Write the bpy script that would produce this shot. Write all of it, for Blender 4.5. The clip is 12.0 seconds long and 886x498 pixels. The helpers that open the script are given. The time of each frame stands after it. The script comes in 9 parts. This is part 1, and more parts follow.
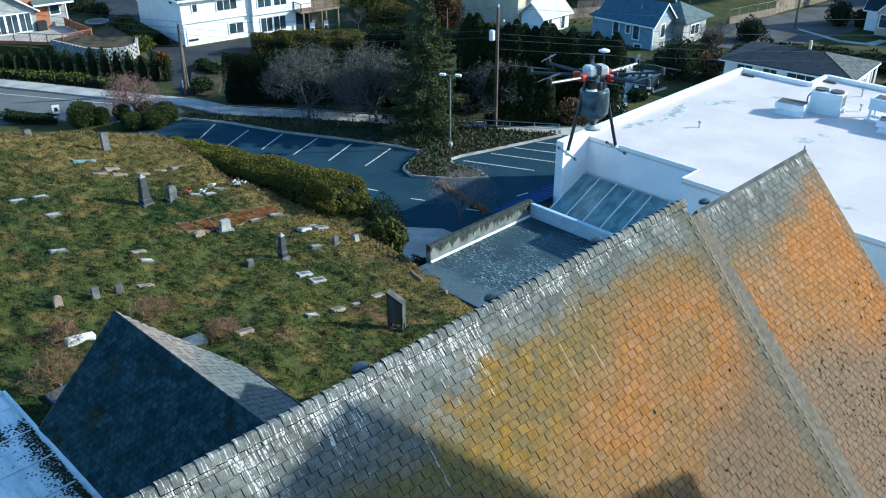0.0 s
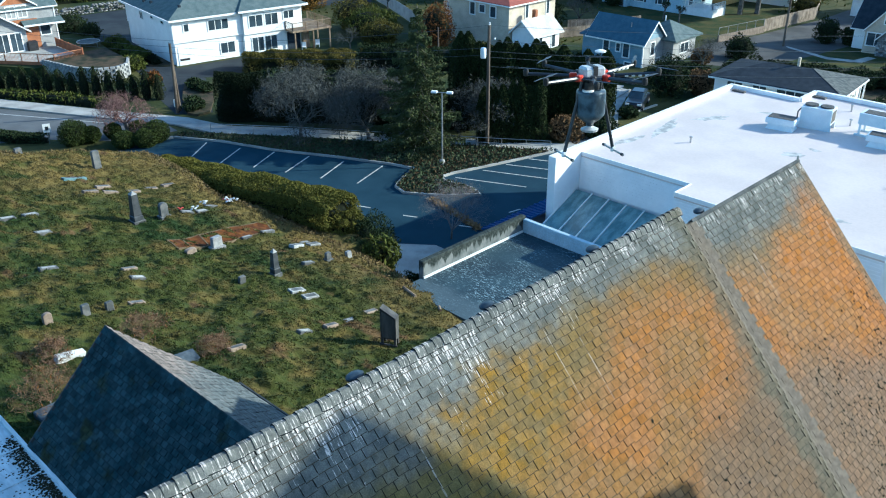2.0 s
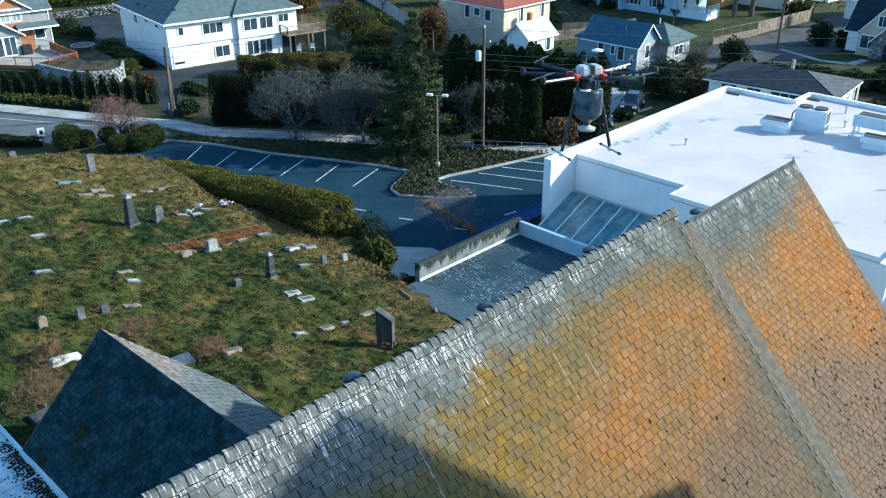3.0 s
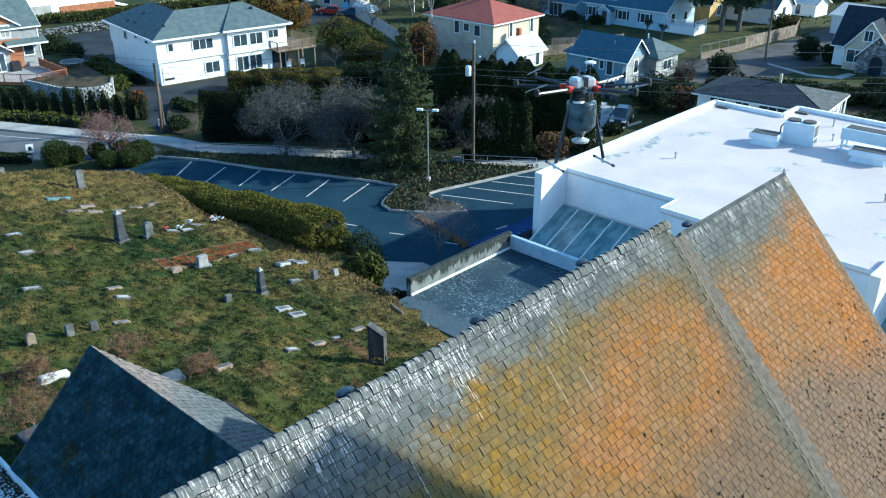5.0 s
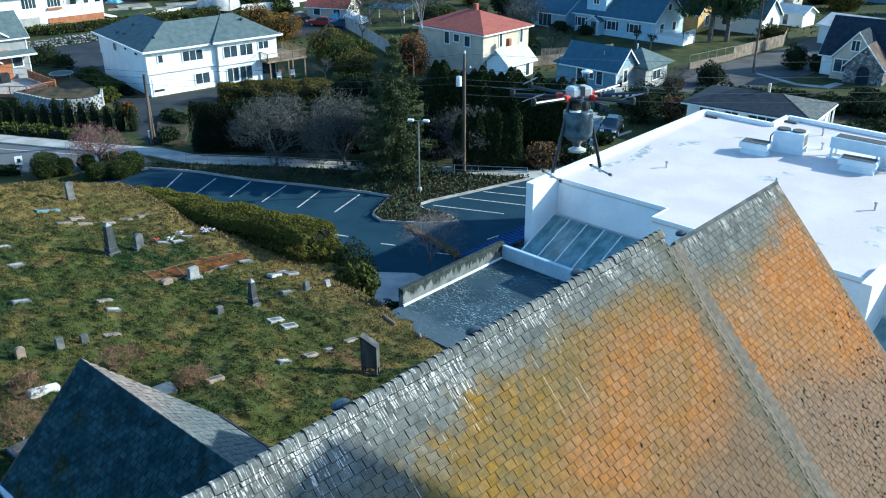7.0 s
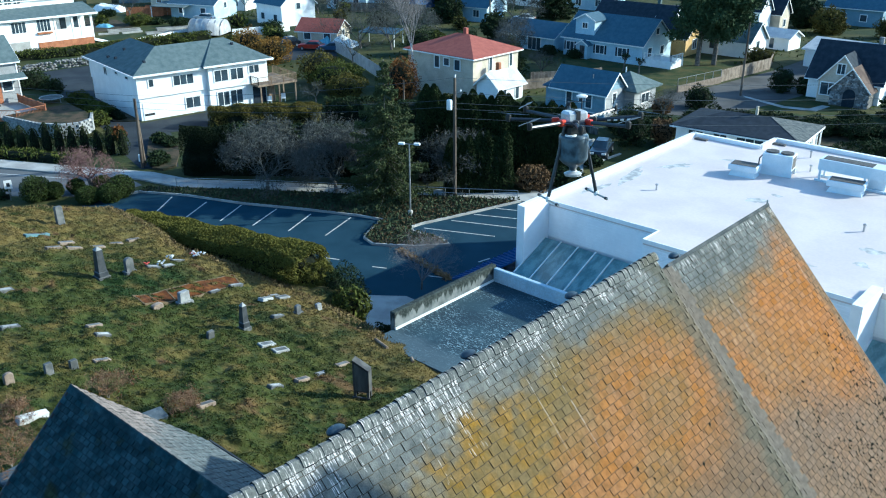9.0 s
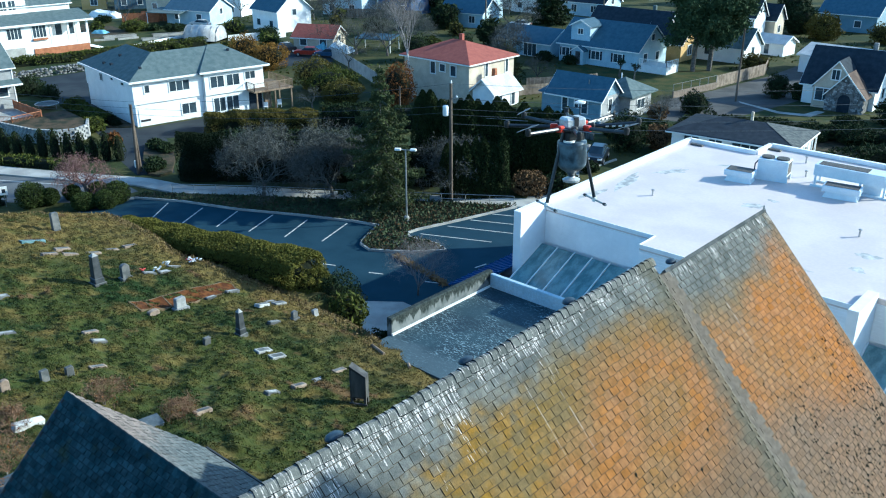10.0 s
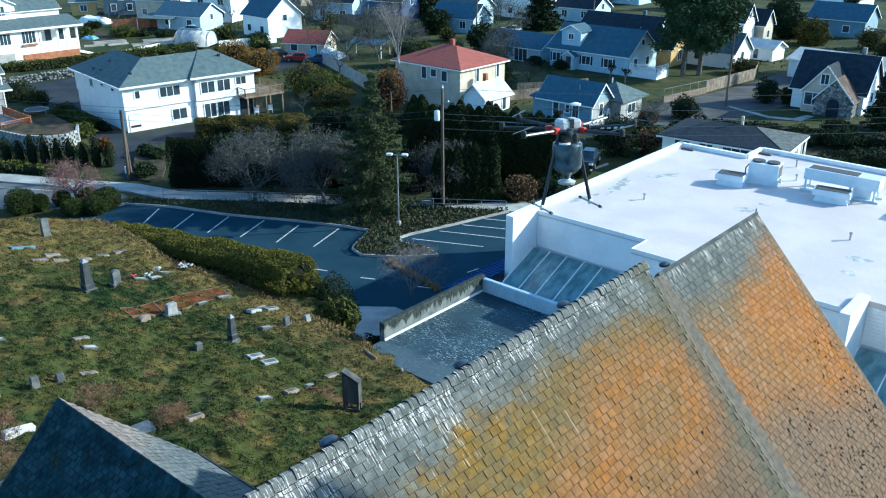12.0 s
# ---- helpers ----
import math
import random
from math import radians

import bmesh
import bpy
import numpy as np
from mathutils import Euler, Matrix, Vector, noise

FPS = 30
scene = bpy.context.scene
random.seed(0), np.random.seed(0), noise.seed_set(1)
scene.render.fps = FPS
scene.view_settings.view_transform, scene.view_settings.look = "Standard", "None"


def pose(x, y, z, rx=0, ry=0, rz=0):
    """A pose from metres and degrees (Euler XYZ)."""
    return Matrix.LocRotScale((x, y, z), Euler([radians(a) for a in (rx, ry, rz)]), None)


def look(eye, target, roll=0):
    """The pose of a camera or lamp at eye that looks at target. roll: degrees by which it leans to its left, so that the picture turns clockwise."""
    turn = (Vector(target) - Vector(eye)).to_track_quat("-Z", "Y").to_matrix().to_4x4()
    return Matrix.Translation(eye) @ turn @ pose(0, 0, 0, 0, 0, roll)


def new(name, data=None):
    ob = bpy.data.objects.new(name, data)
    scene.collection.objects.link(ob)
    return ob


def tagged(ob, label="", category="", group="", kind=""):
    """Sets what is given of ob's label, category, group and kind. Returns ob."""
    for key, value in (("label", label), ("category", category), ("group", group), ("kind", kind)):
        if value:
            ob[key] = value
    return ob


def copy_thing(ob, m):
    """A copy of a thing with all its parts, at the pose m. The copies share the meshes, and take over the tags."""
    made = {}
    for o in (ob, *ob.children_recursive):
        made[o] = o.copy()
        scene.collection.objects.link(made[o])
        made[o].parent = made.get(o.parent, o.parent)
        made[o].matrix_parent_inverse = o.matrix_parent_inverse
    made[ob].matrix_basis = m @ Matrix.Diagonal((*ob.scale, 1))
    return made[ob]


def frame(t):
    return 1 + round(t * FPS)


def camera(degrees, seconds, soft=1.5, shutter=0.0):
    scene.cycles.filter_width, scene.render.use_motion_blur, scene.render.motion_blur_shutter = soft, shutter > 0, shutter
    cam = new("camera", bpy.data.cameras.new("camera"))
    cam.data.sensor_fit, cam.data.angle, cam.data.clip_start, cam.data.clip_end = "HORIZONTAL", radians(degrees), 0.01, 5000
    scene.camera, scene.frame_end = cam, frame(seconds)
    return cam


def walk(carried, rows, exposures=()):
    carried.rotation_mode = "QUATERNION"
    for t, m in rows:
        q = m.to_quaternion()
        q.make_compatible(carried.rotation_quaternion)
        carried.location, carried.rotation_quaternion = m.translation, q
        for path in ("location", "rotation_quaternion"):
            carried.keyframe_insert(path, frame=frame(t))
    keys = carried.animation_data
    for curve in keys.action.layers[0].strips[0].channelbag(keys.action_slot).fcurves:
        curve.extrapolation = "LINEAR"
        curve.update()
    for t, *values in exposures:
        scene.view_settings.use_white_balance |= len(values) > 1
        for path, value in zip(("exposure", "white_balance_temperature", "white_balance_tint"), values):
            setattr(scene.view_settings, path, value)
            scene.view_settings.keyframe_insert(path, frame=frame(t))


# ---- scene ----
cam = camera(54.31, 12.0, soft=1.1)
PATH = [
    (0.0, pose(0.004, 0.004, 26.630, 62.308, 0.125, 45.361)),
    (0.5, pose(-0.010, -0.004, 26.559, 62.729, 0.135, 45.208)),
    (1.0, pose(-0.024, -0.012, 26.488, 63.126, 0.153, 45.049)),
    (1.5, pose(-0.042, -0.014, 26.429, 63.422, 0.161, 44.896)),
    (2.0, pose(-0.055, -0.021, 26.368, 63.613, 0.157, 44.737)),
    (2.5, pose(-0.064, -0.039, 26.340, 63.679, 0.174, 44.545)),
    (3.0, pose(-0.075, -0.041, 26.316, 63.832, 0.179, 44.383)),
    (5.0, pose(-0.145, -0.034, 26.262, 64.820, 0.181, 43.682)),
    (5.5, pose(-0.172, -0.033, 26.249, 65.033, 0.173, 43.502)),
    (6.0, pose(-0.195, -0.036, 26.242, 65.162, 0.163, 43.335)),
    (6.5, pose(-0.217, -0.045, 26.240, 65.294, 0.174, 43.162)),
    (7.0, pose(-0.254, -0.041, 26.231, 65.501, 0.193, 42.987)),
    (9.0, pose(-0.332, -0.078, 26.243, 66.996, 0.132, 42.301)),
    (9.5, pose(-0.347, -0.093, 26.247, 67.230, 0.122, 42.145)),
    (10.0, pose(-0.362, -0.096, 26.248, 67.367, 0.111, 42.023)),
    (10.5, pose(-0.377, -0.103, 26.241, 67.490, 0.106, 41.865)),
    (11.0, pose(-0.392, -0.108, 26.230, 67.599, 0.095, 41.717)),
    (11.5, pose(-0.406, -0.107, 26.210, 67.688, 0.076, 41.570)),
    (12.0, pose(-0.422, -0.111, 26.200, 67.715, 0.084, 41.410)),
]
walk(cam, PATH, exposures=[(0.0, 0.88, 4620, -7.5), (5.5, 0.94, 4590, -8.0), (12.0, 0.90, 4480, -9.5)])

# ---- light ----
SUN_AZ, SUN_EL = 50.0, 23.4   # degrees: azimuth from +x towards +y, height
world = bpy.data.worlds.new("sky_world")
scene.world = world
world.use_nodes = True
wn = world.node_tree.nodes
sky = wn.new("ShaderNodeTexSky")
sky.sky_type = "NISHITA"
sky.sun_disc = False
sky.sun_elevation = radians(SUN_EL)
sky.sun_rotation = radians(90 - SUN_AZ)
wn["Background"].inputs["Strength"].default_value = 0.128
world.node_tree.links.new(sky.outputs[0], wn["Background"].inputs["Color"])
sun_data = bpy.data.lights.new("sun", "SUN")
sun_data.energy, sun_data.angle, sun_data.color = 4.75, radians(0.45), (1.0, 0.774, 0.538)
sun = new("sun", sun_data)
sun_dir = Vector((math.cos(radians(SUN_EL)) * math.cos(radians(SUN_AZ)), math.cos(radians(SUN_EL)) * math.sin(radians(SUN_AZ)), math.sin(radians(SUN_EL))))
sun.matrix_world = look(sun_dir * 120, (0, 0, 0))


# ---- materials ----
def mix_rgb(nt, fac, a, b, mode="MIX"):
    n = nt.nodes.new("ShaderNodeMix")
    n.data_type, n.blend_type = "RGBA", mode
    for socket, value in ((n.inputs[0], fac), (n.inputs[6], a), (n.inputs[7], b)):
        if isinstance(value, bpy.types.NodeSocket):
            nt.links.new(value, socket)
        elif isinstance(value, (int, float)):
            socket.default_value = value
        else:
            socket.default_value = (*value, 1)
    return n.outputs[2]


def ramp(nt, fac, lo, hi):
    n = nt.nodes.new("ShaderNodeMapRange")
    n.inputs[1].default_value, n.inputs[2].default_value = lo, hi
    n.interpolation_type = "SMOOTHSTEP"
    nt.links.new(fac, n.inputs[0])
    return n.outputs[0]


def math_node(nt, op, a, b=0.0):
    n = nt.nodes.new("ShaderNodeMath")
    n.operation = op
    for socket, value in ((n.inputs[0], a), (n.inputs[1], b)):
        if isinstance(value, bpy.types.NodeSocket):
            nt.links.new(value, socket)
        else:
            socket.default_value = value
    return n.outputs[0]


def noise_node(nt, vector, scale, detail=5.0, stretch=None):
    if stretch:
        m = nt.nodes.new("ShaderNodeMapping")
        m.inputs["Scale"].default_value = stretch
        nt.links.new(vector, m.inputs[0])
        vector = m.outputs[0]
    n = nt.nodes.new("ShaderNodeTexNoise")
    n.inputs["Scale"].default_value, n.inputs["Detail"].default_value = scale, detail
    nt.links.new(vector, n.inputs["Vector"])
    return n.outputs["Fac"]


def base_mat(name, rough=0.85, metal=0.0):
    m = bpy.data.materials.new(name)
    m.use_nodes = True
    nt = m.node_tree
    bsdf = nt.nodes["Principled BSDF"]
    bsdf.inputs["Roughness"].default_value, bsdf.inputs["Metallic"].default_value = rough, metal
    if rough >= 0.85:
        bsdf.inputs["Specular IOR Level"].default_value = 0.22
    pos = nt.nodes.new("ShaderNodeNewGeometry").outputs["Position"]
    return m, nt, bsdf, pos


def bump(nt, bsdf, height, strength, distance=0.02):
    n = nt.nodes.new("ShaderNodeBump")
    n.inputs["Strength"].default_value, n.inputs["Distance"].default_value = strength, distance
    nt.links.new(height, n.inputs["Height"])
    nt.links.new(n.outputs[0], bsdf.inputs["Normal"])


def mat(name, a, b, scale=1.0, fine=25.0, rough=0.85, metal=0.0, relief=0.25, vary=0.0, lo=0.35, hi=0.65, dist=0.02, stretch=None, island=False, grainy=0.35):
    """Two colours mixed by broad noise, fine grain, relief, and a change of tone from piece to piece."""
    m, nt, bsdf, pos = base_mat(name, rough, metal)
    col = mix_rgb(nt, ramp(nt, noise_node(nt, pos, scale, 6, stretch), lo, hi), a, b)
    grain = noise_node(nt, pos, fine, 4, stretch)
    col = mix_rgb(nt, grainy, col, mix_rgb(nt, ramp(nt, grain, 0.3, 0.7), (0.45, 0.45, 0.45), (1.0, 1.0, 1.0)), "MULTIPLY")
    if vary:
        if island:
            r = nt.nodes.new("ShaderNodeNewGeometry").outputs["Random Per Island"]
        else:
            r = nt.nodes.new("ShaderNodeObjectInfo").outputs["Random"]
        h = nt.nodes.new("ShaderNodeHueSaturation")
        nt.links.new(math_node(nt, "ADD", math_node(nt, "MULTIPLY", r, 2 * vary), 1 - vary), h.inputs["Value"])
        nt.links.new(col, h.inputs["Color"])
        col = h.outputs[0]
    nt.links.new(col, bsdf.inputs["Base Color"])
    bump(nt, bsdf, grain, relief, dist)
    return m


M = {}
M["ground"] = mat("town_soil_and_lawn", (0.02, 0.036, 0.010), (0.072, 0.07, 0.02), 0.14, 1.7, 0.95, relief=0.6, dist=0.15)
M["lawn"] = mat("lawn", (0.026, 0.045, 0.010), (0.072, 0.068, 0.018), 0.5, 8, 0.95, relief=0.6, dist=0.06)
M["asphalt"] = mat("lot_asphalt", (0.010, 0.036, 0.062), (0.017, 0.048, 0.078), 0.35, 30, 0.9, relief=0.15)
M["road"] = mat("road_asphalt", (0.11, 0.115, 0.12), (0.15, 0.155, 0.16), 0.3, 25, 0.9, relief=0.15)
M["lane"] = mat("old_lane_asphalt", (0.07, 0.07, 0.07), (0.115, 0.112, 0.11), 0.25, 15, 0.9, relief=0.15)
M["drive"] = mat("dark_drive_asphalt", (0.021, 0.027, 0.036), (0.038, 0.045, 0.053), 0.3, 20, 0.9, relief=0.15)
M["concrete"] = mat("pale_concrete", (0.34, 0.33, 0.31), (0.48, 0.47, 0.44), 0.6, 20, 0.85)
M["old_concrete"] = mat("mossy_concrete", (0.02, 0.027, 0.027), (0.14, 0.148, 0.145), 1.3, 14, 0.9, lo=0.42, hi=0.6, stretch=(1, 1, 0.35))
M["paint"] = mat("road_paint", (0.36, 0.36, 0.35), (0.62, 0.62, 0.60), 3, 40, 0.7)
M["white"] = mat("white_siding_paint", (0.86, 0.86, 0.85), (0.92, 0.92, 0.91), 0.8, 3, 0.6, relief=0.05, grainy=0.08)
M["white_wall"] = mat("white_building_paint", (0.82, 0.83, 0.84), (0.90, 0.90, 0.90), 0.5, 3, 0.6, relief=0.05, grainy=0.08)
M["cream"] = mat("cream_stucco", (0.55, 0.48, 0.37), (0.66, 0.58, 0.46), 0.8, 12, 0.85)
M["grey_wall"] = mat("grey_siding", (0.30, 0.30, 0.30), (0.40, 0.40, 0.40), 0.8, 12, 0.75)
M["blue_wall"] = mat("blue_siding", (0.20, 0.30, 0.38), (0.26, 0.36, 0.44), 0.8, 12, 0.7)
M["deep_blue"] = mat("deep_blue_siding", (0.03, 0.08, 0.22), (0.04, 0.11, 0.27), 0.8, 12, 0.7)
M["pale_wall"] = mat("pale_blue_siding", (0.42, 0.55, 0.66), (0.52, 0.64, 0.73), 0.8, 12, 0.7)
M["yellow_wall"] = mat("ochre_siding", (0.55, 0.36, 0.12), (0.62, 0.42, 0.17), 0.8, 12, 0.75)
M["roof_grey"] = mat("grey_shingle_roof", (0.082, 0.115, 0.122), (0.145, 0.178, 0.182), 1.6, 14, 0.9, relief=0.5, lo=0.2, hi=0.8)
M["roof_dark"] = mat("dark_shingle_roof", (0.016, 0.023, 0.035), (0.034, 0.045, 0.062), 1.6, 14, 0.9, relief=0.5, lo=0.2, hi=0.8)
M["roof_blue"] = mat("slate_blue_shingle_roof", (0.062, 0.11, 0.158), (0.095, 0.15, 0.205), 1.6, 14, 0.9, relief=0.5, lo=0.2, hi=0.8)
M["roof_red"] = mat("red_tile_roof", (0.25, 0.062, 0.042), (0.34, 0.098, 0.066), 1.6, 12, 0.8, relief=0.5, lo=0.2, hi=0.8)
M["roof_metal"] = mat("pale_metal_roof", (0.5, 0.5, 0.5), (0.68, 0.66, 0.62), 0.7, 9, 0.5, relief=0.1)
M["trim"] = mat("white_trim", (0.80, 0.80, 0.79), (0.88, 0.88, 0.87), 2, 20, 0.55, relief=0.05, grainy=0.12)
M["wood"] = mat("weathered_wood", (0.17, 0.12, 0.08), (0.30, 0.23, 0.16), 1.5, 18, 0.85, stretch=(1, 1, 0.3))
M["pole"] = mat("utility_pole_wood", (0.085, 0.066, 0.050), (0.185, 0.150, 0.118), 1.5, 20, 0.9, stretch=(1, 1, 0.1))
M["cedar"] = mat("stained_cedar", (0.30, 0.11, 0.045), (0.42, 0.17, 0.07), 1.5, 14, 0.75)
M["dark_wood"] = mat("dark_stained_wood", (0.03, 0.03, 0.032), (0.085, 0.082, 0.078), 2, 20, 0.7)
M["steel"] = mat("galvanised_steel", (0.35, 0.36, 0.37), (0.5, 0.51, 0.52), 2, 20, 0.45, 0.7, relief=0.08)
M["black"] = mat("black_plastic", (0.012, 0.012, 0.014), (0.028, 0.028, 0.032), 3, 30, 0.5, relief=0.1)
M["rubber"] = mat("dark_rubber", (0.015, 0.015, 0.016), (0.03, 0.03, 0.032), 3, 30, 0.8)


def glass_mat(name, tint, rough):
    m, nt, bsdf, pos = base_mat(name, rough)
    col = mix_rgb(nt, ramp(nt, noise_node(nt, pos, 0.7, 3), 0.35, 0.65), tint, tuple(1.6 * c for c in tint))
    nt.links.new(col, bsdf.inputs["Base Color"])
    bsdf.inputs["IOR"].default_value = 1.5
    return m


M["pane"] = glass_mat("dark_window_glass", (0.035, 0.05, 0.065), 0.06)
M["rock"] = mat("field_stone", (0.11, 0.11, 0.11), (0.27, 0.26, 0.25), 2.2, 9, 0.9, relief=0.6, vary=0.3, dist=0.05)


# ---- geometry helpers ----
class Geo:
    """Collects vertices and faces of one mesh."""

    def __init__(self):
        self.v, self.f = [], []

    def add(self, verts, faces, m=None):
        o = len(self.v)
        self.v += [tuple(m @ Vector(p)) if m is not None else tuple(p) for p in verts]
        self.f += [tuple(i + o for i in face) for face in faces]
        return self

    def box(self, a, b, m=None):
        (x0, y0, z0), (x1, y1, z1) = a, b
        return self.add([(x0, y0, z0), (x1, y0, z0), (x1, y1, z0), (x0, y1, z0), (x0, y0, z1), (x1, y0, z1), (x1, y1, z1), (x0, y1, z1)],
                        [(3, 2, 1, 0), (4, 5, 6, 7), (0, 1, 5, 4), (1, 2, 6, 5), (2, 3, 7, 6), (3, 0, 4, 7)], m)

    def block(self, a, b, c=0.03, m=None):
        """A box with chamfered upper edges and corners."""
        (x0, y0, z0), (x1, y1, z1) = a, b
        def ring(d, z):
            return [(x0 + d, y0 + c, z), (x0 + c, y0 + d, z), (x1 - c, y0 + d, z), (x1 - d, y0 + c, z), (x1 - d, y1 - c, z), (x1 - c, y1 - d, z), (x0 + c, y1 - d, z), (x0 + d, y1 - c, z)]
        vs = ring(0, z0) + ring(0, z1 - c) + ring(c * 0.999, z1)
        fs = [tuple(range(7, -1, -1)), tuple(range(16, 24))]
        for k in (0, 8):
            fs += [(k + i, k + (i + 1) % 8, k + 8 + (i + 1) % 8, k + 8 + i) for i in range(8)]
        return self.add(vs, fs, m)

    def tube(self, p, q, r0, r1=None, n=6, cap=True, m=None):
        p, q = Vector(p), Vector(q)
        r1 = r0 if r1 is None else r1
        d = (q - p)
        if d.length < 1e-6:
            return self
        e = d.normalized().orthogonal().normalized()
        g = d.normalized().cross(e)
        vs = [p + r0 * (math.cos(a) * e + math.sin(a) * g) for a in (2 * math.pi * i / n for i in range(n))]
        vs += [q + r1 * (math.cos(a) * e + math.sin(a) * g) for a in (2 * math.pi * i / n for i in range(n))]
        fs = [(i, (i + 1) % n, n + (i + 1) % n, n + i) for i in range(n)]
        if cap:
            fs += [tuple(range(n - 1, -1, -1)), tuple(range(n, 2 * n))]
        return self.add(vs, fs, m)

    def lathe(self, rings, n=16, m=None):
        """Rings of (radius, z) about the z axis."""
        vs = [(r * math.cos(2 * math.pi * i / n), r * math.sin(2 * math.pi * i / n), z) for r, z in rings for i in range(n)]
        fs = [(k * n + i, k * n + (i + 1) % n, (k + 1) * n + (i + 1) % n, (k + 1) * n + i) for k in range(len(rings) - 1) for i in range(n)]
        fs += [tuple(range(n - 1, -1, -1)), tuple(range((len(rings) - 1) * n, len(rings) * n))]
        return self.add(vs, fs, m)

    def prism(self, pts, z0, z1, m=None):
        """A polygon, counter-clockwise, drawn up from z0 to z1."""
        n = len(pts)
        return self.add([(x, y, z0) for x, y in pts] + [(x, y, z1) for x, y in pts],
                        [tuple(range(n - 1, -1, -1)), tuple(range(n, 2 * n))] + [(i, (i + 1) % n, n + (i + 1) % n, n + i) for i in range(n)], m)

    def slab(self, quad, t):
        """A sloping plate: its upper corners, counter-clockwise from above, and its thickness downwards."""
        n = len(quad)
        lower = [(x, y, z - t) for x, y, z in quad]
        return self.add(list(quad) + lower, [tuple(range(n)), tuple(range(2 * n - 1, n - 1, -1))] + [(i, n + i, n + (i + 1) % n, (i + 1) % n) for i in range(n)])

    def mesh(self, name, material=None, smooth=False, second=None, mask=None):
        """mask: for each face, whether it takes the second material."""
        me = bpy.data.meshes.new(name)
        me.from_pydata(self.v, [], self.f)
        if material:
            me.materials.append(material)
        if second:
            me.materials.append(second)
            me.polygons.foreach_set("material_index", mask)
        if smooth:
            me.polygons.foreach_set("use_smooth", [True] * len(me.polygons))
        me.update()
        return me


def part(name, geo, material, parent=None, label="", smooth=False):
    ob = new(name, geo.mesh(name, material, smooth) if isinstance(geo, Geo) else geo)
    if parent is not None:
        ob.parent = parent
    if label:
        tagged(ob, label)
    return ob


def thing(name, label, category, group="", m=None, kind=""):
    ob = new(name)
    tagged(ob, label, category, group, kind)
    if m is not None:
        ob.matrix_world = m
    return ob


def solid(name, geo, material, label, category, group="", m=None, kind="", smooth=False):
    ob = part(name, geo, material, smooth=smooth)
    tagged(ob, label, category, group, kind)
    if m is not None:
        ob.matrix_world = m
    return ob


def piece(name, me, parent, m=None):
    ob = new(name, me)
    ob.parent = parent
    if m is not None:
        ob.matrix_local = m
    return ob


rng = random.Random(7)
nrng = np.random.default_rng(7)

# ---- ground ----
g = Geo()
g.add([(-3000, -3000, 0), (3000, -3000, 0), (3000, 3000, 0), (-3000, 3000, 0)], [(0, 1, 2, 3)])
solid("ground", g, M["ground"], "dark soil and rough winter lawn of the town", "ground", kind="structure")


def hedge_base(x, y):
    """Height of the bank under the boundary hedge."""
    return 1.75 + 2.2 * min(max((x + 58.8) / 18.0, 0.0), 1.0)


def hill_z(x, y):
    """Height of the cemetery hill."""
    z = 5 + (24 - y) * 0.22
    if y < 6:
        z = 5 + 18 * 0.22 + (6 - y) * 0.05
    edge = 27.6 + 0.5 * math.sin(x * 0.3) if x < -30 else 27.3
    out = max(0.0, y - edge) if x < -29.7 else max(0.0, y - 27.3)
    left = max(0.0, -60.5 - x + 0.12 * (y - 20))
    z -= 0.9 * out + 0.05 * out * out + 0.5 * left + 0.03 * left * left
    z += 0.10 * math.sin(x * 0.55 + y * 0.2) * math.sin(y * 0.5) if left < 1 else 0
    z += 0.22 * noise.noise((x * 0.22, y * 0.22, 0.3)) + 0.13 * noise.noise((x * 0.7, y * 0.7, 2.0)) + 0.035 * noise.noise((x * 1.9, y * 1.9, 5.0))
    bank = hedge_base(x, y) - 0.08 - 2.6 * max(0.0, y - 30.9) - 1.5 * max(0.0, x + 36.2) - 1.5 * max(0.0, -60.0 - x)
    return max(z, bank if y > 26.5 else -0.6, -0.6)


def tussock(x, y):
    """Small humps of uneven turf."""
    a, d = (x + y) * 0.7071, (y - x) * 0.7071
    n = noise.noise((a * 1.1, d * 1.9, 9.0)) + 0.7 * noise.noise((a * 2.3, d * 4.2, 4.0))
    n *= 1.0 - min(max(y - 24.4, 0.0) / 2.0, 1.0) * min(max(x + 34.0, 0.0) / 3.0, 1.0) * 0.85
    return 0.16 * n + 0.035 * noise.noise((a * 5.5, d * 8.0, 2.0))


# a fine grid on the open slope, a coarse one round it
xs = np.concatenate([np.linspace(-82, -61.2, 70), np.linspace(-61, -20, 390), np.linspace(-19.8, -6, 46)])
ys = np.concatenate([np.linspace(-14, 4.8, 60), np.linspace(5, 28.4, 250), np.linspace(28.6, 38, 50)])
NX, NY = len(xs), len(ys)
g = Geo()
g.v = [(float(x), float(y), hill_z(float(x), float(y)) + tussock(float(x), float(y))) for y in ys for x in xs]
g.f = [(j * NX + i, j * NX + i + 1, (j + 1) * NX + i + 1, (j + 1) * NX + i) for j in range(NY - 1) for i in range(NX - 1)]


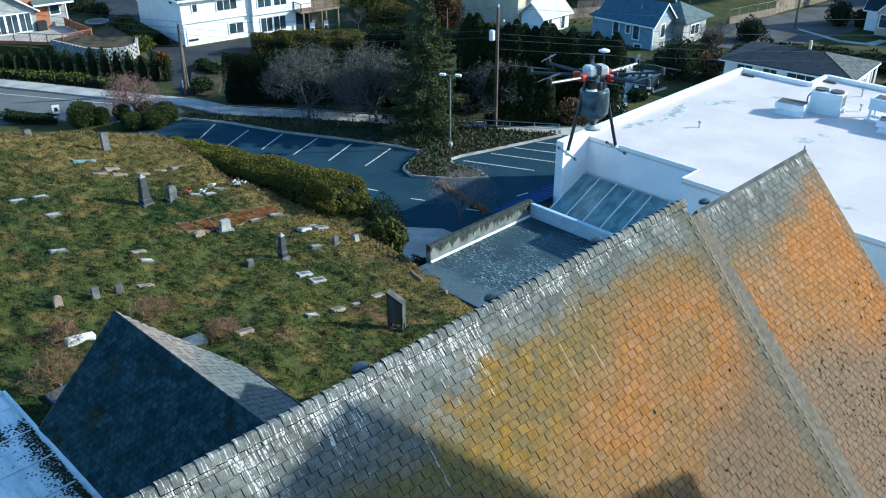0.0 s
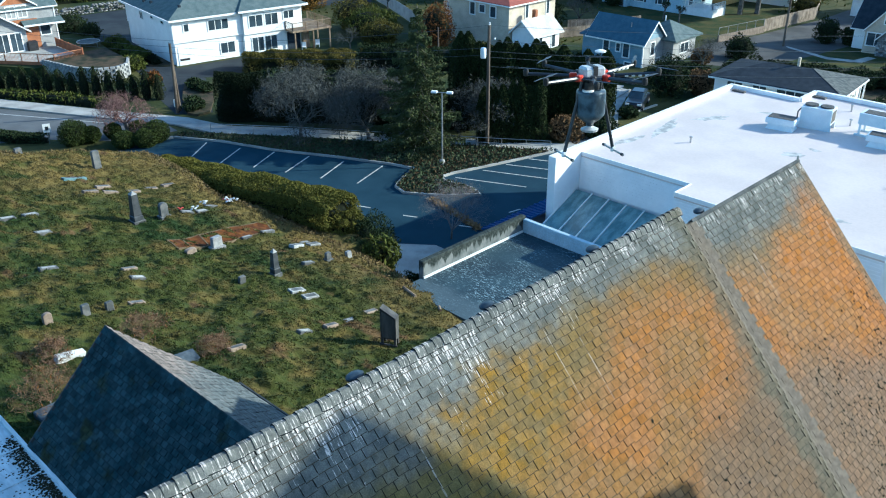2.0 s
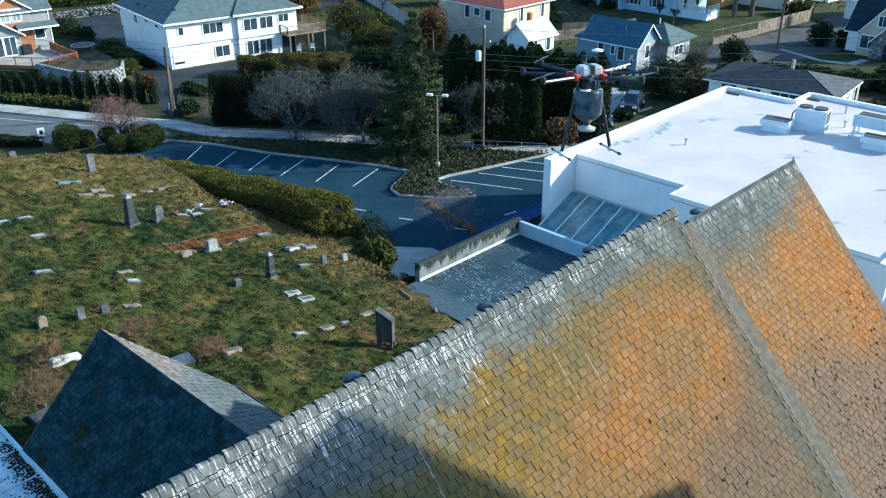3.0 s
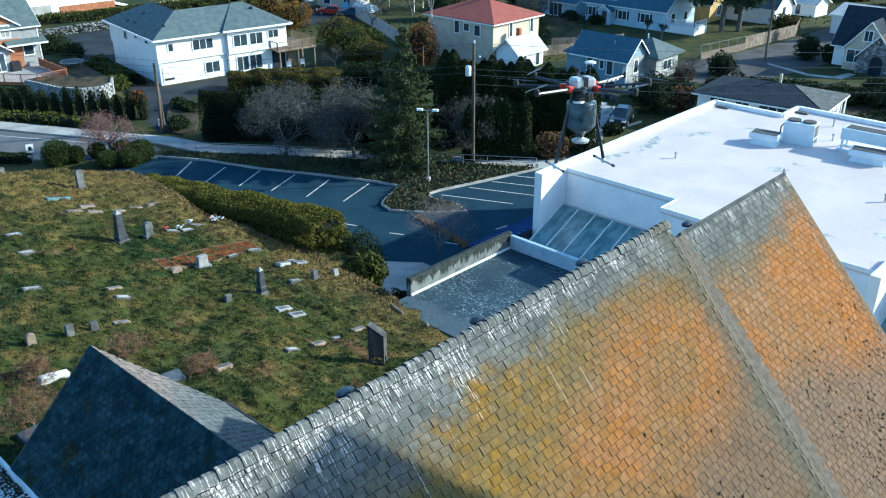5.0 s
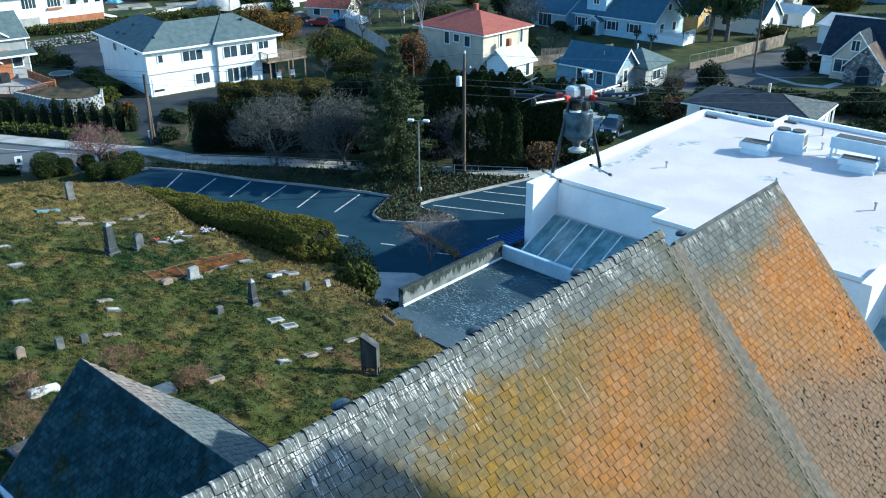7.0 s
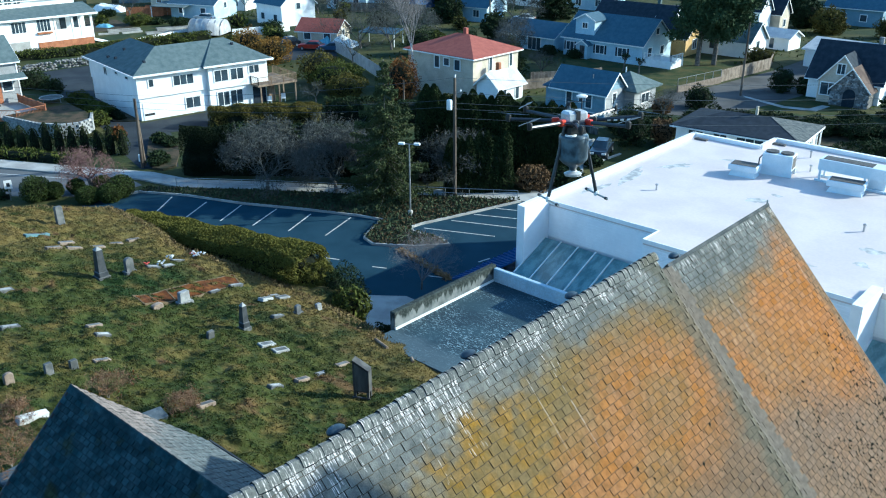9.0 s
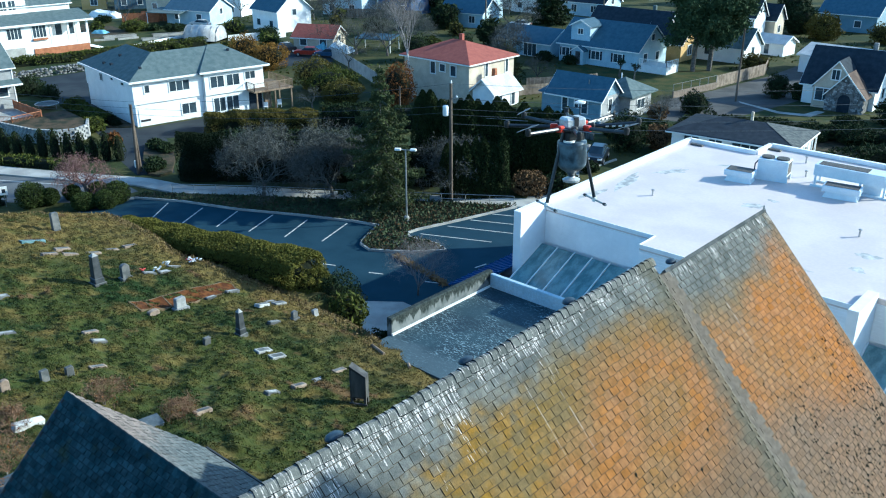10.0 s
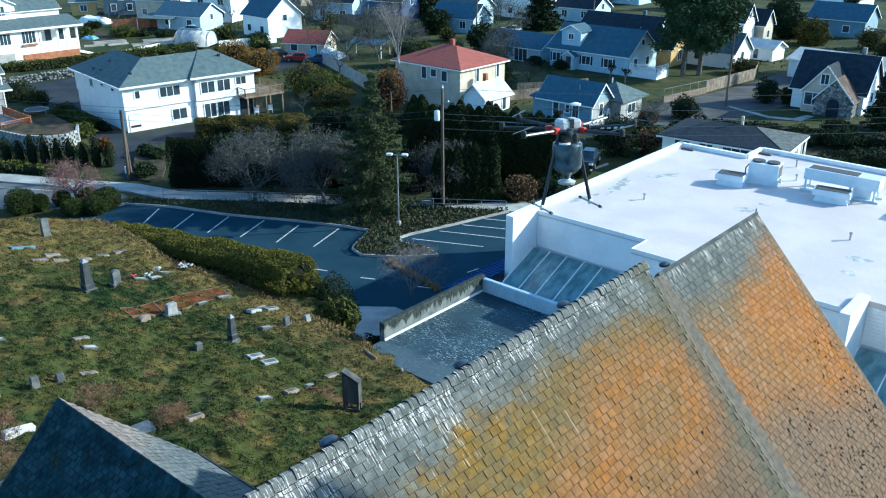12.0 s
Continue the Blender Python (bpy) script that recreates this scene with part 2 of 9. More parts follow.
def grass_mat():
    m, nt, bsdf, pos = base_mat("winter_grass", 0.95)
    a = mix_rgb(nt, ramp(nt, noise_node(nt, pos, 0.22, 5), 0.38, 0.62), (0.018, 0.035, 0.007), (0.050, 0.058, 0.011))
    a = mix_rgb(nt, ramp(nt, noise_node(nt, pos, 0.7, 6), 0.46, 0.72), a, (0.122, 0.092, 0.026))
    a = mix_rgb(nt, math_node(nt, "MULTIPLY", ramp(nt, noise_node(nt, pos, 3.2, 5, (0.7, 1.3, 1)), 0.50, 0.74), 0.5), a, (0.014, 0.032, 0.006))
    a = mix_rgb(nt, math_node(nt, "MULTIPLY", ramp(nt, noise_node(nt, pos, 5.0, 4, (0.7, 1.3, 1)), 0.54, 0.74), 0.45), a, (0.125, 0.108, 0.034))
    # drier turf towards the crest
    sep = nt.nodes.new("ShaderNodeSeparateXYZ")
    nt.links.new(pos, sep.inputs[0])
    crest = math_node(nt, "MAXIMUM", ramp(nt, sep.outputs[1], 22.0, 27.5), ramp(nt, sep.outputs[0], -44.0, -58.0))
    a = mix_rgb(nt, math_node(nt, "MULTIPLY", crest, math_node(nt, "MULTIPLY", ramp(nt, noise_node(nt, pos, 0.5, 4), 0.28, 0.58), 0.85)), a, (0.17, 0.122, 0.038))
    # bare brown patches
    a = mix_rgb(nt, math_node(nt, "MULTIPLY", ramp(nt, noise_node(nt, pos, 0.45, 5, (1, 1.4, 1)), 0.62, 0.70), 0.7), a, (0.13, 0.072, 0.035))
    fine = noise_node(nt, pos, 16, 5, (0.5, 1.5, 1))
    a = mix_rgb(nt, 0.5, a, mix_rgb(nt, ramp(nt, fine, 0.3, 0.7), (0.55, 0.57, 0.55), (1.25, 1.25, 1.2)), "MULTIPLY")
    nt.links.new(a, bsdf.inputs["Base Color"])
    bump(nt, bsdf, fine, 0.6, 0.08)
    return m


M["grass"] = grass_mat()
solid("cemetery_hill", g, M["grass"], "grassy cemetery hill with patchy winter turf", "hill", kind="structure", smooth=True)

# parking lot, curbs, planting strip, road
LOT = [(-73, 33), (-71.7, 36.6), (-67.6, 39.0), (-62.0, 41.1), (-57.0, 43.7), (-52.2, 45.9), (-49.8, 46.9), (-46.9, 48.4), (-45.5, 52.7), (-44.2, 57.6), (-41, 62), (-29, 62), (-29, 26), (-60, 26), (-72, 31)]
g = Geo().prism(LOT[::-1], -0.2, 0.012)
lot = solid("parking_lot", g, M["asphalt"], "dark asphalt parking lot with painted stalls", "parking lot", kind="structure")


def ribbon(geo, pts, w, z0, z1):
    """A kerb of width w along a line of points, mitred at its bends."""
    P = [Vector(p) for p in pts]
    o = len(geo.v)
    for i, p in enumerate(P):
        d0 = (p - P[i - 1]).normalized() if i else (P[1] - p).normalized()
        d1 = (P[i + 1] - p).normalized() if i < len(P) - 1 else d0
        t = (d0 + d1).normalized()
        n = Vector((-t.y, t.x)) * (w / 2) / max(0.35, t.dot(d1))
        geo.v += [(p.x - n.x, p.y - n.y, z0), (p.x - n.x, p.y - n.y, z1), (p.x + n.x, p.y + n.y, z1), (p.x + n.x, p.y + n.y, z0)]
    for i in range(len(P) - 1):
        k = o + 4 * i
        geo.f += [(k + 1, k + 5, k + 6, k + 2), (k, k + 4, k + 5, k + 1), (k + 2, k + 6, k + 7, k + 3)]
    e = o + 4 * (len(P) - 1)
    geo.f += [(o, o + 1, o + 2, o + 3), (e + 3, e + 2, e + 1, e)]
    return geo


stall = [((-68.4, 38.1), (-66.1, 35.2)), ((-64.9, 39.4), (-62.8, 35.9)), ((-61.9, 41.0), (-60.0, 37.5)), ((-58.8, 42.5), (-57.1, 38.7)), ((-55.6, 43.7), (-53.9, 39.9)), ((-52.4, 45.4), (-50.9, 41.3)),
         ((-46.1, 47.8), (-40.6, 50.3)), ((-45.6, 50.6), (-39.4, 53.4)), ((-45.1, 53.0), (-39, 55.9)), ((-44.6, 55.4), (-38.6, 58.3)), ((-47.4, 38.4), (-46.4, 38.8)), ((-43.6, 39.6), (-42.6, 40.1)), ((-38.3, 45.5), (-38.1, 46.6)), ((-39.4, 41.2), (-38.4, 41.7))]
for a, b in stall:
    part("stall_line", ribbon(Geo(), [a, b], 0.13, 0.014, 0.018), M["paint"], lot, "white painted stall line")

strip = Geo()
STRIP = [(-71.7, 36.7), (-67.6, 39.1), (-62.0, 41.2), (-57.0, 43.8), (-52.2, 46.0), (-49.9, 46.7), (-48.7, 44.0), (-48.0, 42.9), (-46.6, 42.5), (-43.9, 44.3), (-42.1, 46.4), (-43.4, 46.9), (-46.1, 46.5), (-46.9, 47.1), (-46.8, 48.2), (-45.5, 52.7), (-44.2, 57.6), (-44.0, 58.2), (-50.3, 54.2), (-56.3, 49.4), (-63, 44.9), (-69.6, 40.0), (-72.6, 37.9)]
strip.prism(STRIP, -0.1, 0.16)
M["ivy_soil"] = mat("ivy_bed_soil", (0.025, 0.03, 0.015), (0.09, 0.065, 0.04), 0.9, 6, 0.95, relief=0.7, dist=0.08)
solid("planting_strip", strip, M["ivy_soil"], "ivy planting bed between lot and pavement", "planting bed", kind="structure")
solid("lot_kerb", ribbon(Geo(), STRIP[:18], 0.18, -0.1, 0.19), M["concrete"], "low pale concrete kerb round the planting bed", "kerb", kind="structure")
solid("lot_kerb", ribbon(Geo(), [(-73.6, 32.2), (-72.4, 34.4), (-71.7, 36.6)], 0.3, -0.1, 0.19), M["concrete"], "pale concrete kerb at the lot corner", "kerb", kind="structure")

g = Geo().prism([(-135, 4), (-94, 28.2), (-83, 34.2), (-76, 38.2), (-73.4, 38.0), (-73.5, 33.6), (-79.9, 28.0), (-84, 21), (-128, -8)][::-1], -0.2, 0.01)
road = solid("road", g, M["road"], "pale grey asphalt road with white edge line", "road", kind="structure")
for a, b in (((-130, 3.6), (-93.6, 26.6)), ((-93.6, 26.6), (-80, 34.6)), ((-126, -2.2), (-90, 20.4)), ((-90, 20.4), (-80, 27.6))):
    part("road_line", ribbon(Geo(), [a, b], 0.14, 0.012, 0.016), M["paint"], road, "white road line")
g = ribbon(Geo(), [(-136, 5.3), (-94.6, 29.4), (-83, 35.4), (-75.5, 39.6), (-70.5, 40.9), (-64, 45.8), (-57, 50.3), (-44.6, 59.0), (-30, 69)], 2.2, -0.2, 0.15)
solid("pavement", g, M["concrete"], "pale concrete pavement along the road", "pavement", kind="structure")

# ---- church ----
RX, RZ, SL = -9.1, 18.3, 1.09       # main ridge: x, height, fall per metre
RY0, RY1, RY2 = -9.0, 16.9, 23.3    # start of the nave, its raised end, end of the lower part
RZ2 = 17.75                          # ridge of the lower part
EAVE = 1.6
CS, SN = math.cos(math.atan(SL)), math.sin(math.atan(SL))
M["vent_blue"] = mat("dark_blue_vent_paint", (0.015, 0.025, 0.04), (0.04, 0.06, 0.085), 5, 30, 0.4, relief=0.1)
church = thing("church", "tall church with steep lichen-covered shingle roofs", "church")
M["deck"] = mat("roof_underlay", (0.02, 0.02, 0.02), (0.045, 0.042, 0.04), 2, 12, 0.95)


def roof_slab(y0, y1, x0, z0, t=0.16):
    g = Geo()
    e, w = EAVE, 2 * x0 - EAVE
    g.slab([(x0, y0, z0), (e, y0, z0 - SL * (e - x0)), (e, y1, z0 - SL * (e - x0)), (x0, y1, z0)], t)
    g.slab([(w, y0, z0 - SL * (e - x0)), (x0, y0, z0), (x0, y1, z0), (w, y1, z0 - SL * (e - x0))], t)
    return g


def shingle_mat(name, z0, rules, island, lime=1.0, vary=0.13):
    """Weathered shingles: slate grey below the ridge, olive, yellow and orange lichen, bird lime streaks."""
    m, nt, bsdf, pos = base_mat(name, 0.92)
    bsdf.inputs["Specular IOR Level"].default_value = 0.10
    sep = nt.nodes.new("ShaderNodeSeparateXYZ")
    nt.links.new(pos, sep.inputs[0])
    y = sep.outputs[1]
    warp = noise_node(nt, pos, 0.55, 4)
    warp2 = noise_node(nt, pos, 2.3, 4)
    v = math_node(nt, "MULTIPLY", math_node(nt, "SUBTRACT", z0, sep.outputs[2]), 1.357)

    def wobble(value, amount, by):
        return math_node(nt, "ADD", value, math_node(nt, "MULTIPLY", math_node(nt, "SUBTRACT", by, 0.5), amount))
    # tone of each tab, and its own share of the lichen
    geo = nt.nodes.new("ShaderNodeNewGeometry")
    r = geo.outputs["Random Per Island"] if island else nt.nodes.new("ShaderNodeObjectInfo").outputs["Random"]
    r2 = math_node(nt, "FRACT", math_node(nt, "MULTIPLY", r, 17.3))
    vw = wobble(wobble(wobble(v, 1.3, warp), 0.7, warp2), 0.10, r2)
    yw = wobble(wobble(y, 1.2, warp2), 0.2, r2)
    grey = mix_rgb(nt, ramp(nt, noise_node(nt, pos, 1.7, 5), 0.3, 0.7), (0.098, 0.103, 0.098), (0.164, 0.168, 0.160))
    col = rules(nt, grey, vw, yw, warp, warp2, pos)
    h = nt.nodes.new("ShaderNodeHueSaturation")
    nt.links.new(math_node(nt, "ADD", math_node(nt, "MULTIPLY", r, vary), 1.0 - vary / 2), h.inputs["Value"])
    nt.links.new(math_node(nt, "ADD", math_node(nt, "MULTIPLY", r2, 0.14), 0.92), h.inputs["Saturation"])
    nt.links.new(col, h.inputs["Color"])
    col = h.outputs[0]
    # blotches of algae and bleached patches within the tabs
    blot = noise_node(nt, pos, 7.0, 6)
    col = mix_rgb(nt, 0.55, col, mix_rgb(nt, ramp(nt, blot, 0.32, 0.68), (0.62, 0.64, 0.66), (1.2, 1.18, 1.14)), "MULTIPLY")

    # bird lime: clusters of streaks that start at the ridge, and thin runs further down
    def stretched(ky, kv, detail, shift=0.0):
        st = nt.nodes.new("ShaderNodeCombineXYZ")
        nt.links.new(math_node(nt, "ADD", math_node(nt, "MULTIPLY", y, ky), shift), st.inputs[0])
        nt.links.new(math_node(nt, "MULTIPLY", v, kv), st.inputs[1])
        return noise_node(nt, st.outputs[0], 1.0, detail)
    reach = math_node(nt, "ADD", math_node(nt, "ADD", 0.22, math_node(nt, "MULTIPLY", ramp(nt, y, 10.0, 8.0), 0.16 * lime)), math_node(nt, "MULTIPLY", ramp(nt, stretched(1.55, 0.12, 3, 4.0), 0.40, 0.66), math_node(nt, "MULTIPLY", math_node(nt, "ADD", 0.55, math_node(nt, "MULTIPLY", ramp(nt, y, 14.0, 8.0), 0.75)), lime)))
    fall = math_node(nt, "DIVIDE", math_node(nt, "MAXIMUM", v, 0.02), reach)
    thr = math_node(nt, "ADD", math_node(nt, "ADD", math_node(nt, "SUBTRACT", 0.466, math_node(nt, "MULTIPLY", ramp(nt, y, 10.0, 8.0), 0.012)), math_node(nt, "MULTIPLY", ramp(nt, v, 0.16, 0.04), 0.09)), math_node(nt, "MULTIPLY", fall, 0.165))
    white = ramp(nt, math_node(nt, "SUBTRACT", stretched(34.0, 2.4, 5), thr), 0.0, 0.05)
    runs = math_node(nt, "MULTIPLY", ramp(nt, stretched(11.0, 0.10, 2, 9.0), 0.70, 0.725), math_node(nt, "MULTIPLY", ramp(nt, v, 3.0, 1.6), ramp(nt, stretched(40.0, 5.0, 3), 0.36, 0.5)))
    white = math_node(nt, "MAXIMUM", math_node(nt, "MULTIPLY", white, ramp(nt, noise_node(nt, pos, 24, 4), 0.34, 0.56)), math_node(nt, "MULTIPLY", runs, 0.5 * lime))
    col = mix_rgb(nt, math_node(nt, "MULTIPLY", white, 0.78), col, (0.70, 0.65, 0.63))
    grain = noise_node(nt, pos, 46, 5)
    col = mix_rgb(nt, 0.5, col, mix_rgb(nt, ramp(nt, grain, 0.3, 0.7), (0.5, 0.5, 0.5), (1.18, 1.18, 1.18)), "MULTIPLY")
    # small dark moss spots low on the slope
    spot = ramp(nt, noise_node(nt, pos, 16, 3), 0.70, 0.73)
    col = mix_rgb(nt, math_node(nt, "MULTIPLY", spot, ramp(nt, vw, 2.6, 4.5)), col, (0.03, 0.03, 0.022))
    nt.links.new(col, bsdf.inputs["Base Color"])
    bump(nt, bsdf, grain, 0.4, 0.012)
    return m


OLIVE, GOLD, TAN, ORANGE, BROWN, MOSSY = (0.148, 0.110, 0.047), (0.212, 0.126, 0.024), (0.226, 0.126, 0.046), (0.284, 0.127, 0.037), (0.150, 0.106, 0.070), (0.112, 0.106, 0.080)


def nave_rules(nt, grey, v, y, warp, warp2, pos):
    band = math_node(nt, "ADD", 0.35, math_node(nt, "MULTIPLY", math_node(nt, "MAXIMUM", math_node(nt, "SUBTRACT", 9.2, y), 0.0), 0.30))
    c = mix_rgb(nt, ramp(nt, math_node(nt, "SUBTRACT", v, band), 0.0, 0.9), grey, OLIVE)
    low = math_node(nt, "MULTIPLY", ramp(nt, v, 1.2, 2.2), ramp(nt, y, 9.6, 7.4))
    c = mix_rgb(nt, math_node(nt, "MULTIPLY", low, 0.7), c, (0.112, 0.106, 0.040))
    patch = math_node(nt, "MULTIPLY", math_node(nt, "MULTIPLY", ramp(nt, v, 0.55, 1.1), ramp(nt, v, 4.0, 2.4)), math_node(nt, "MULTIPLY", ramp(nt, y, 7.4, 9.2), ramp(nt, y, 12.8, 10.4)))
    c = mix_rgb(nt, math_node(nt, "MULTIPLY", patch, math_node(nt, "ADD", math_node(nt, "MULTIPLY", ramp(nt, warp2, 0.40, 0.62), 0.75), 0.15)), c, GOLD)
    lim = math_node(nt, "ADD", 1.0, math_node(nt, "MULTIPLY", math_node(nt, "MAXIMUM", math_node(nt, "SUBTRACT", 13.0, y), 0.0), 0.50))
    o = ramp(nt, math_node(nt, "SUBTRACT", v, lim), -0.5, 1.2)
    c = mix_rgb(nt, math_node(nt, "MULTIPLY", o, 0.9), c, TAN)
    glow = ramp(nt, noise_node(nt, pos, 0.62, 4), 0.40, 0.62)
    c = mix_rgb(nt, math_node(nt, "MULTIPLY", math_node(nt, "MULTIPLY", o, glow), 0.7), c, ORANGE)
    c = mix_rgb(nt, math_node(nt, "MULTIPLY", ramp(nt, math_node(nt, "ADD", v, math_node(nt, "MULTIPLY", math_node(nt, "SUBTRACT", y, 12.0), 0.4)), 4.2, 6.2), 0.88), c, BROWN)
    c = mix_rgb(nt, math_node(nt, "MULTIPLY", ramp(nt, y, 15.9, 16.5), 0.8), c, MOSSY)
    return mix_rgb(nt, math_node(nt, "MULTIPLY", ramp(nt, y, 16.75, 17.15), 0.85), c, (0.152, 0.130, 0.108))


def end_rules(nt, grey, v, y, warp, warp2, pos):
    c = mix_rgb(nt, ramp(nt, v, 0.6, 1.5), grey, (0.168, 0.128, 0.078))
    # tan beside the step, orange towards the free end
    c = mix_rgb(nt, math_node(nt, "MULTIPLY", ramp(nt, v, 1.2, 2.2), 0.8), c, (0.228, 0.138, 0.068))
    o = math_node(nt, "MULTIPLY", ramp(nt, math_node(nt, "ADD", v, math_node(nt, "MULTIPLY", math_node(nt, "SUBTRACT", y, 20.5), 0.28)), 0.9, 2.1), ramp(nt, y, 17.6, 20.2))
    o = math_node(nt, "MAXIMUM", o, math_node(nt, "MULTIPLY", math_node(nt, "MULTIPLY", ramp(nt, v, 1.3, 2.0), ramp(nt, y, 18.9, 18.1)), 0.7))
    c = mix_rgb(nt, math_node(nt, "MULTIPLY", o, 0.92), c, mix_rgb(nt, ramp(nt, noise_node(nt, pos, 0.5, 3), 0.35, 0.62), (0.275, 0.138, 0.048), (0.310, 0.130, 0.032)))
    # greyer verge
    c = mix_rgb(nt, math_node(nt, "MULTIPLY", ramp(nt, y, 22.75, 23.1), 0.6), c, (0.165, 0.128, 0.088))
    # bare lower slope
    edge = math_node(nt, "SUBTRACT", v, math_node(nt, "MULTIPLY", math_node(nt, "SUBTRACT", y, 20.0), 0.28))
    return mix_rgb(nt, math_node(nt, "MULTIPLY", ramp(nt, edge, 3.9, 5.5), 0.85), c, (0.168, 0.122, 0.086))


def dark_rules(nt, grey, v, y, warp, warp2, pos):
    # tone splits at the ridge: the slope in shade is painted darker
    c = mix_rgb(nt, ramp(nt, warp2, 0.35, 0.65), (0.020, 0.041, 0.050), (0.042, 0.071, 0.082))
    moss = math_node(nt, "MULTIPLY", ramp(nt, noise_node(nt, pos, 1.3, 4), 0.56, 0.7), 0.8)
    c = mix_rgb(nt, moss, c, (0.030, 0.036, 0.012))
    sep = nt.nodes.new("ShaderNodeSeparateXYZ")
    nt.links.new(pos, sep.inputs[0])
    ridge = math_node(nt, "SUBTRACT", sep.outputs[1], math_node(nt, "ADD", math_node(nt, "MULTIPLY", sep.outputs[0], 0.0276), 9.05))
    # sun-facing slope painted paler: blue-grey, with tan towards the free end
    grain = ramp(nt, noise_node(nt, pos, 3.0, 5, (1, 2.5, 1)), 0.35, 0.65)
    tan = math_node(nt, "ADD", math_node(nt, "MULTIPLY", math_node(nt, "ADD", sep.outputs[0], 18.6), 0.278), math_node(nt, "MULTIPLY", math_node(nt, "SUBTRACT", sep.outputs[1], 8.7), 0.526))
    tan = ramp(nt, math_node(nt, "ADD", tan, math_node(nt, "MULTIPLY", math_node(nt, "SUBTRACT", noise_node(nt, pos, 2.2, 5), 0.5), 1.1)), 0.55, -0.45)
    sun_slope = mix_rgb(nt, tan, mix_rgb(nt, grain, (0.105, 0.122, 0.130), (0.158, 0.172, 0.176)), mix_rgb(nt, grain, (0.19, 0.165, 0.15), (0.275, 0.225, 0.20)))
    return mix_rgb(nt, ramp(nt, ridge, -0.04, 0.06), c, sun_slope)


M["nave_tab"] = shingle_mat("nave_shingle", RZ, nave_rules, False)
M["nave_tabs"] = shingle_mat("nave_shingle_field", RZ, nave_rules, True)
M["end_tabs"] = shingle_mat("end_roof_shingle_field", RZ2, end_rules, True)
M["end_tab"] = shingle_mat("end_roof_shingle", RZ2, end_rules, False)
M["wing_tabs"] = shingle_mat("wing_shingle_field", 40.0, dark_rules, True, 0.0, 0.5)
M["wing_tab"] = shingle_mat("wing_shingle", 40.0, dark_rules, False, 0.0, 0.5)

# dark edges and lower strips of the tabs, which draw the course lines
M["cut_edge"] = mat("dark_tab_edge", (0.034, 0.028, 0.02), (0.08, 0.062, 0.042), 2, 20, 0.95)
M["wing_edge"] = mat("dark_shingle_edge", (0.003, 0.006, 0.009), (0.008, 0.013, 0.018), 2, 20, 0.95)
M["ridge_metal"] = mat("dark_slate_ridge", (0.045, 0.052, 0.058), (0.10, 0.105, 0.108), 2.5, 20, 0.9)
nave_roof = part("roof", roof_slab(RY0, RY1 - 0.40, RX, RZ), M["deck"], church, "steep nave roof of weathered shingles with orange lichen")
end_roof = part("roof", roof_slab(RY1 - 0.3, RY2 - 0.02, RX, RZ2), M["deck"], church, "lower end roof of weathered shingles with orange lichen")
wall = Geo()
wall.prism([(RX - 9, RY0 + 0.4), (RX + 9, RY0 + 0.4), (RX + 9, RY2 - 0.6), (RX - 9, RY2 - 0.6)], -0.5, 7.2)
for y, rz in ((RY0 + 0.4, RZ), (RY1 - 0.9, RZ), (RY2 - 0.6, RZ2)):
    wall.add([(RX - 9, y, 7.2), (RX + 9, y, 7.2), (RX, y, rz - 0.3), (RX - 9, y + 0.3, 7.2), (RX + 9, y + 0.3, 7.2), (RX, y + 0.3, rz - 0.3)], [(0, 1, 2), (5, 4, 3), (0, 3, 4, 1), (1, 4, 5, 2), (2, 5, 3, 0)])
part("wall", wall, M["cream"], church)
# bell tower standing apart beyond the nave, with a lower stair roof; it shades the near part of the roof
TL = 11.15   # side of the tower that casts the shadow edge
tower = thing("bell_tower", "plain rendered bell tower standing apart from the nave", "tower", m=Matrix.Rotation(radians(SUN_AZ), 4, "Z"))
TOP = 31.4
part("shaft", Geo().box((30.0, 2.0, -0.5), (37.0, TL, TOP - 0.3)), M["cream"], tower)
part("coping", Geo().block((29.98, 1.95, TOP - 0.298), (37.05, TL + 0.02, TOP), 0.04), M["concrete"], tower, "plain concrete coping")
stair = Geo().add([(30.0, TL, 23.2), (30.3, TL, 23.2), (30.3, TL + 1.45, 25.25), (30.0, TL + 1.45, 25.25), (30.0, TL, 26.9), (30.3, TL, 26.9), (30.3, TL + 1.45, 25.3), (30.0, TL + 1.45, 25.3)], [(3, 2, 1, 0), (4, 5, 6, 7), (0, 1, 5, 4), (1, 2, 6, 5), (2, 3, 7, 6), (3, 0, 4, 7)])
part("bracket_roof", stair, M["cream"], tower)

TAB, EXPO = 0.238, 0.172


def tab_geo(lift, w=TAB, e=EXPO, skew=0.0, x0=0.0):
    """One shingle in its own plane: x along the course, y down the slope, z off the roof."""
    a, b = x0 - w / 2 + 0.0075, x0 + w / 2 - 0.0075
    # width of the dark strip along the lower edge
    k = 0.012
    return ([(a, -0.03, 0.012), (b, -0.03, 0.012), (b, e + skew, lift), (a, e - skew, lift), (b, e + skew, -0.004), (a, e - skew, -0.004), (b, e + skew - k, lift), (a, e - skew - k, lift)],
            [(0, 7, 6, 1), (7, 3, 2, 6), (3, 5, 4, 2), (0, 5, 3, 7), (1, 6, 2, 4)])


def slope_frame(y, v, z0):
    """Pose of a shingle on the nave: x along the ridge, y down the slope, z off the roof."""
    return Matrix(((0, CS, SN, RX + v * CS), (-1, 0, 0, y), (0, -SN, CS, z0 - v * SN), (0, 0, 0, 1)))


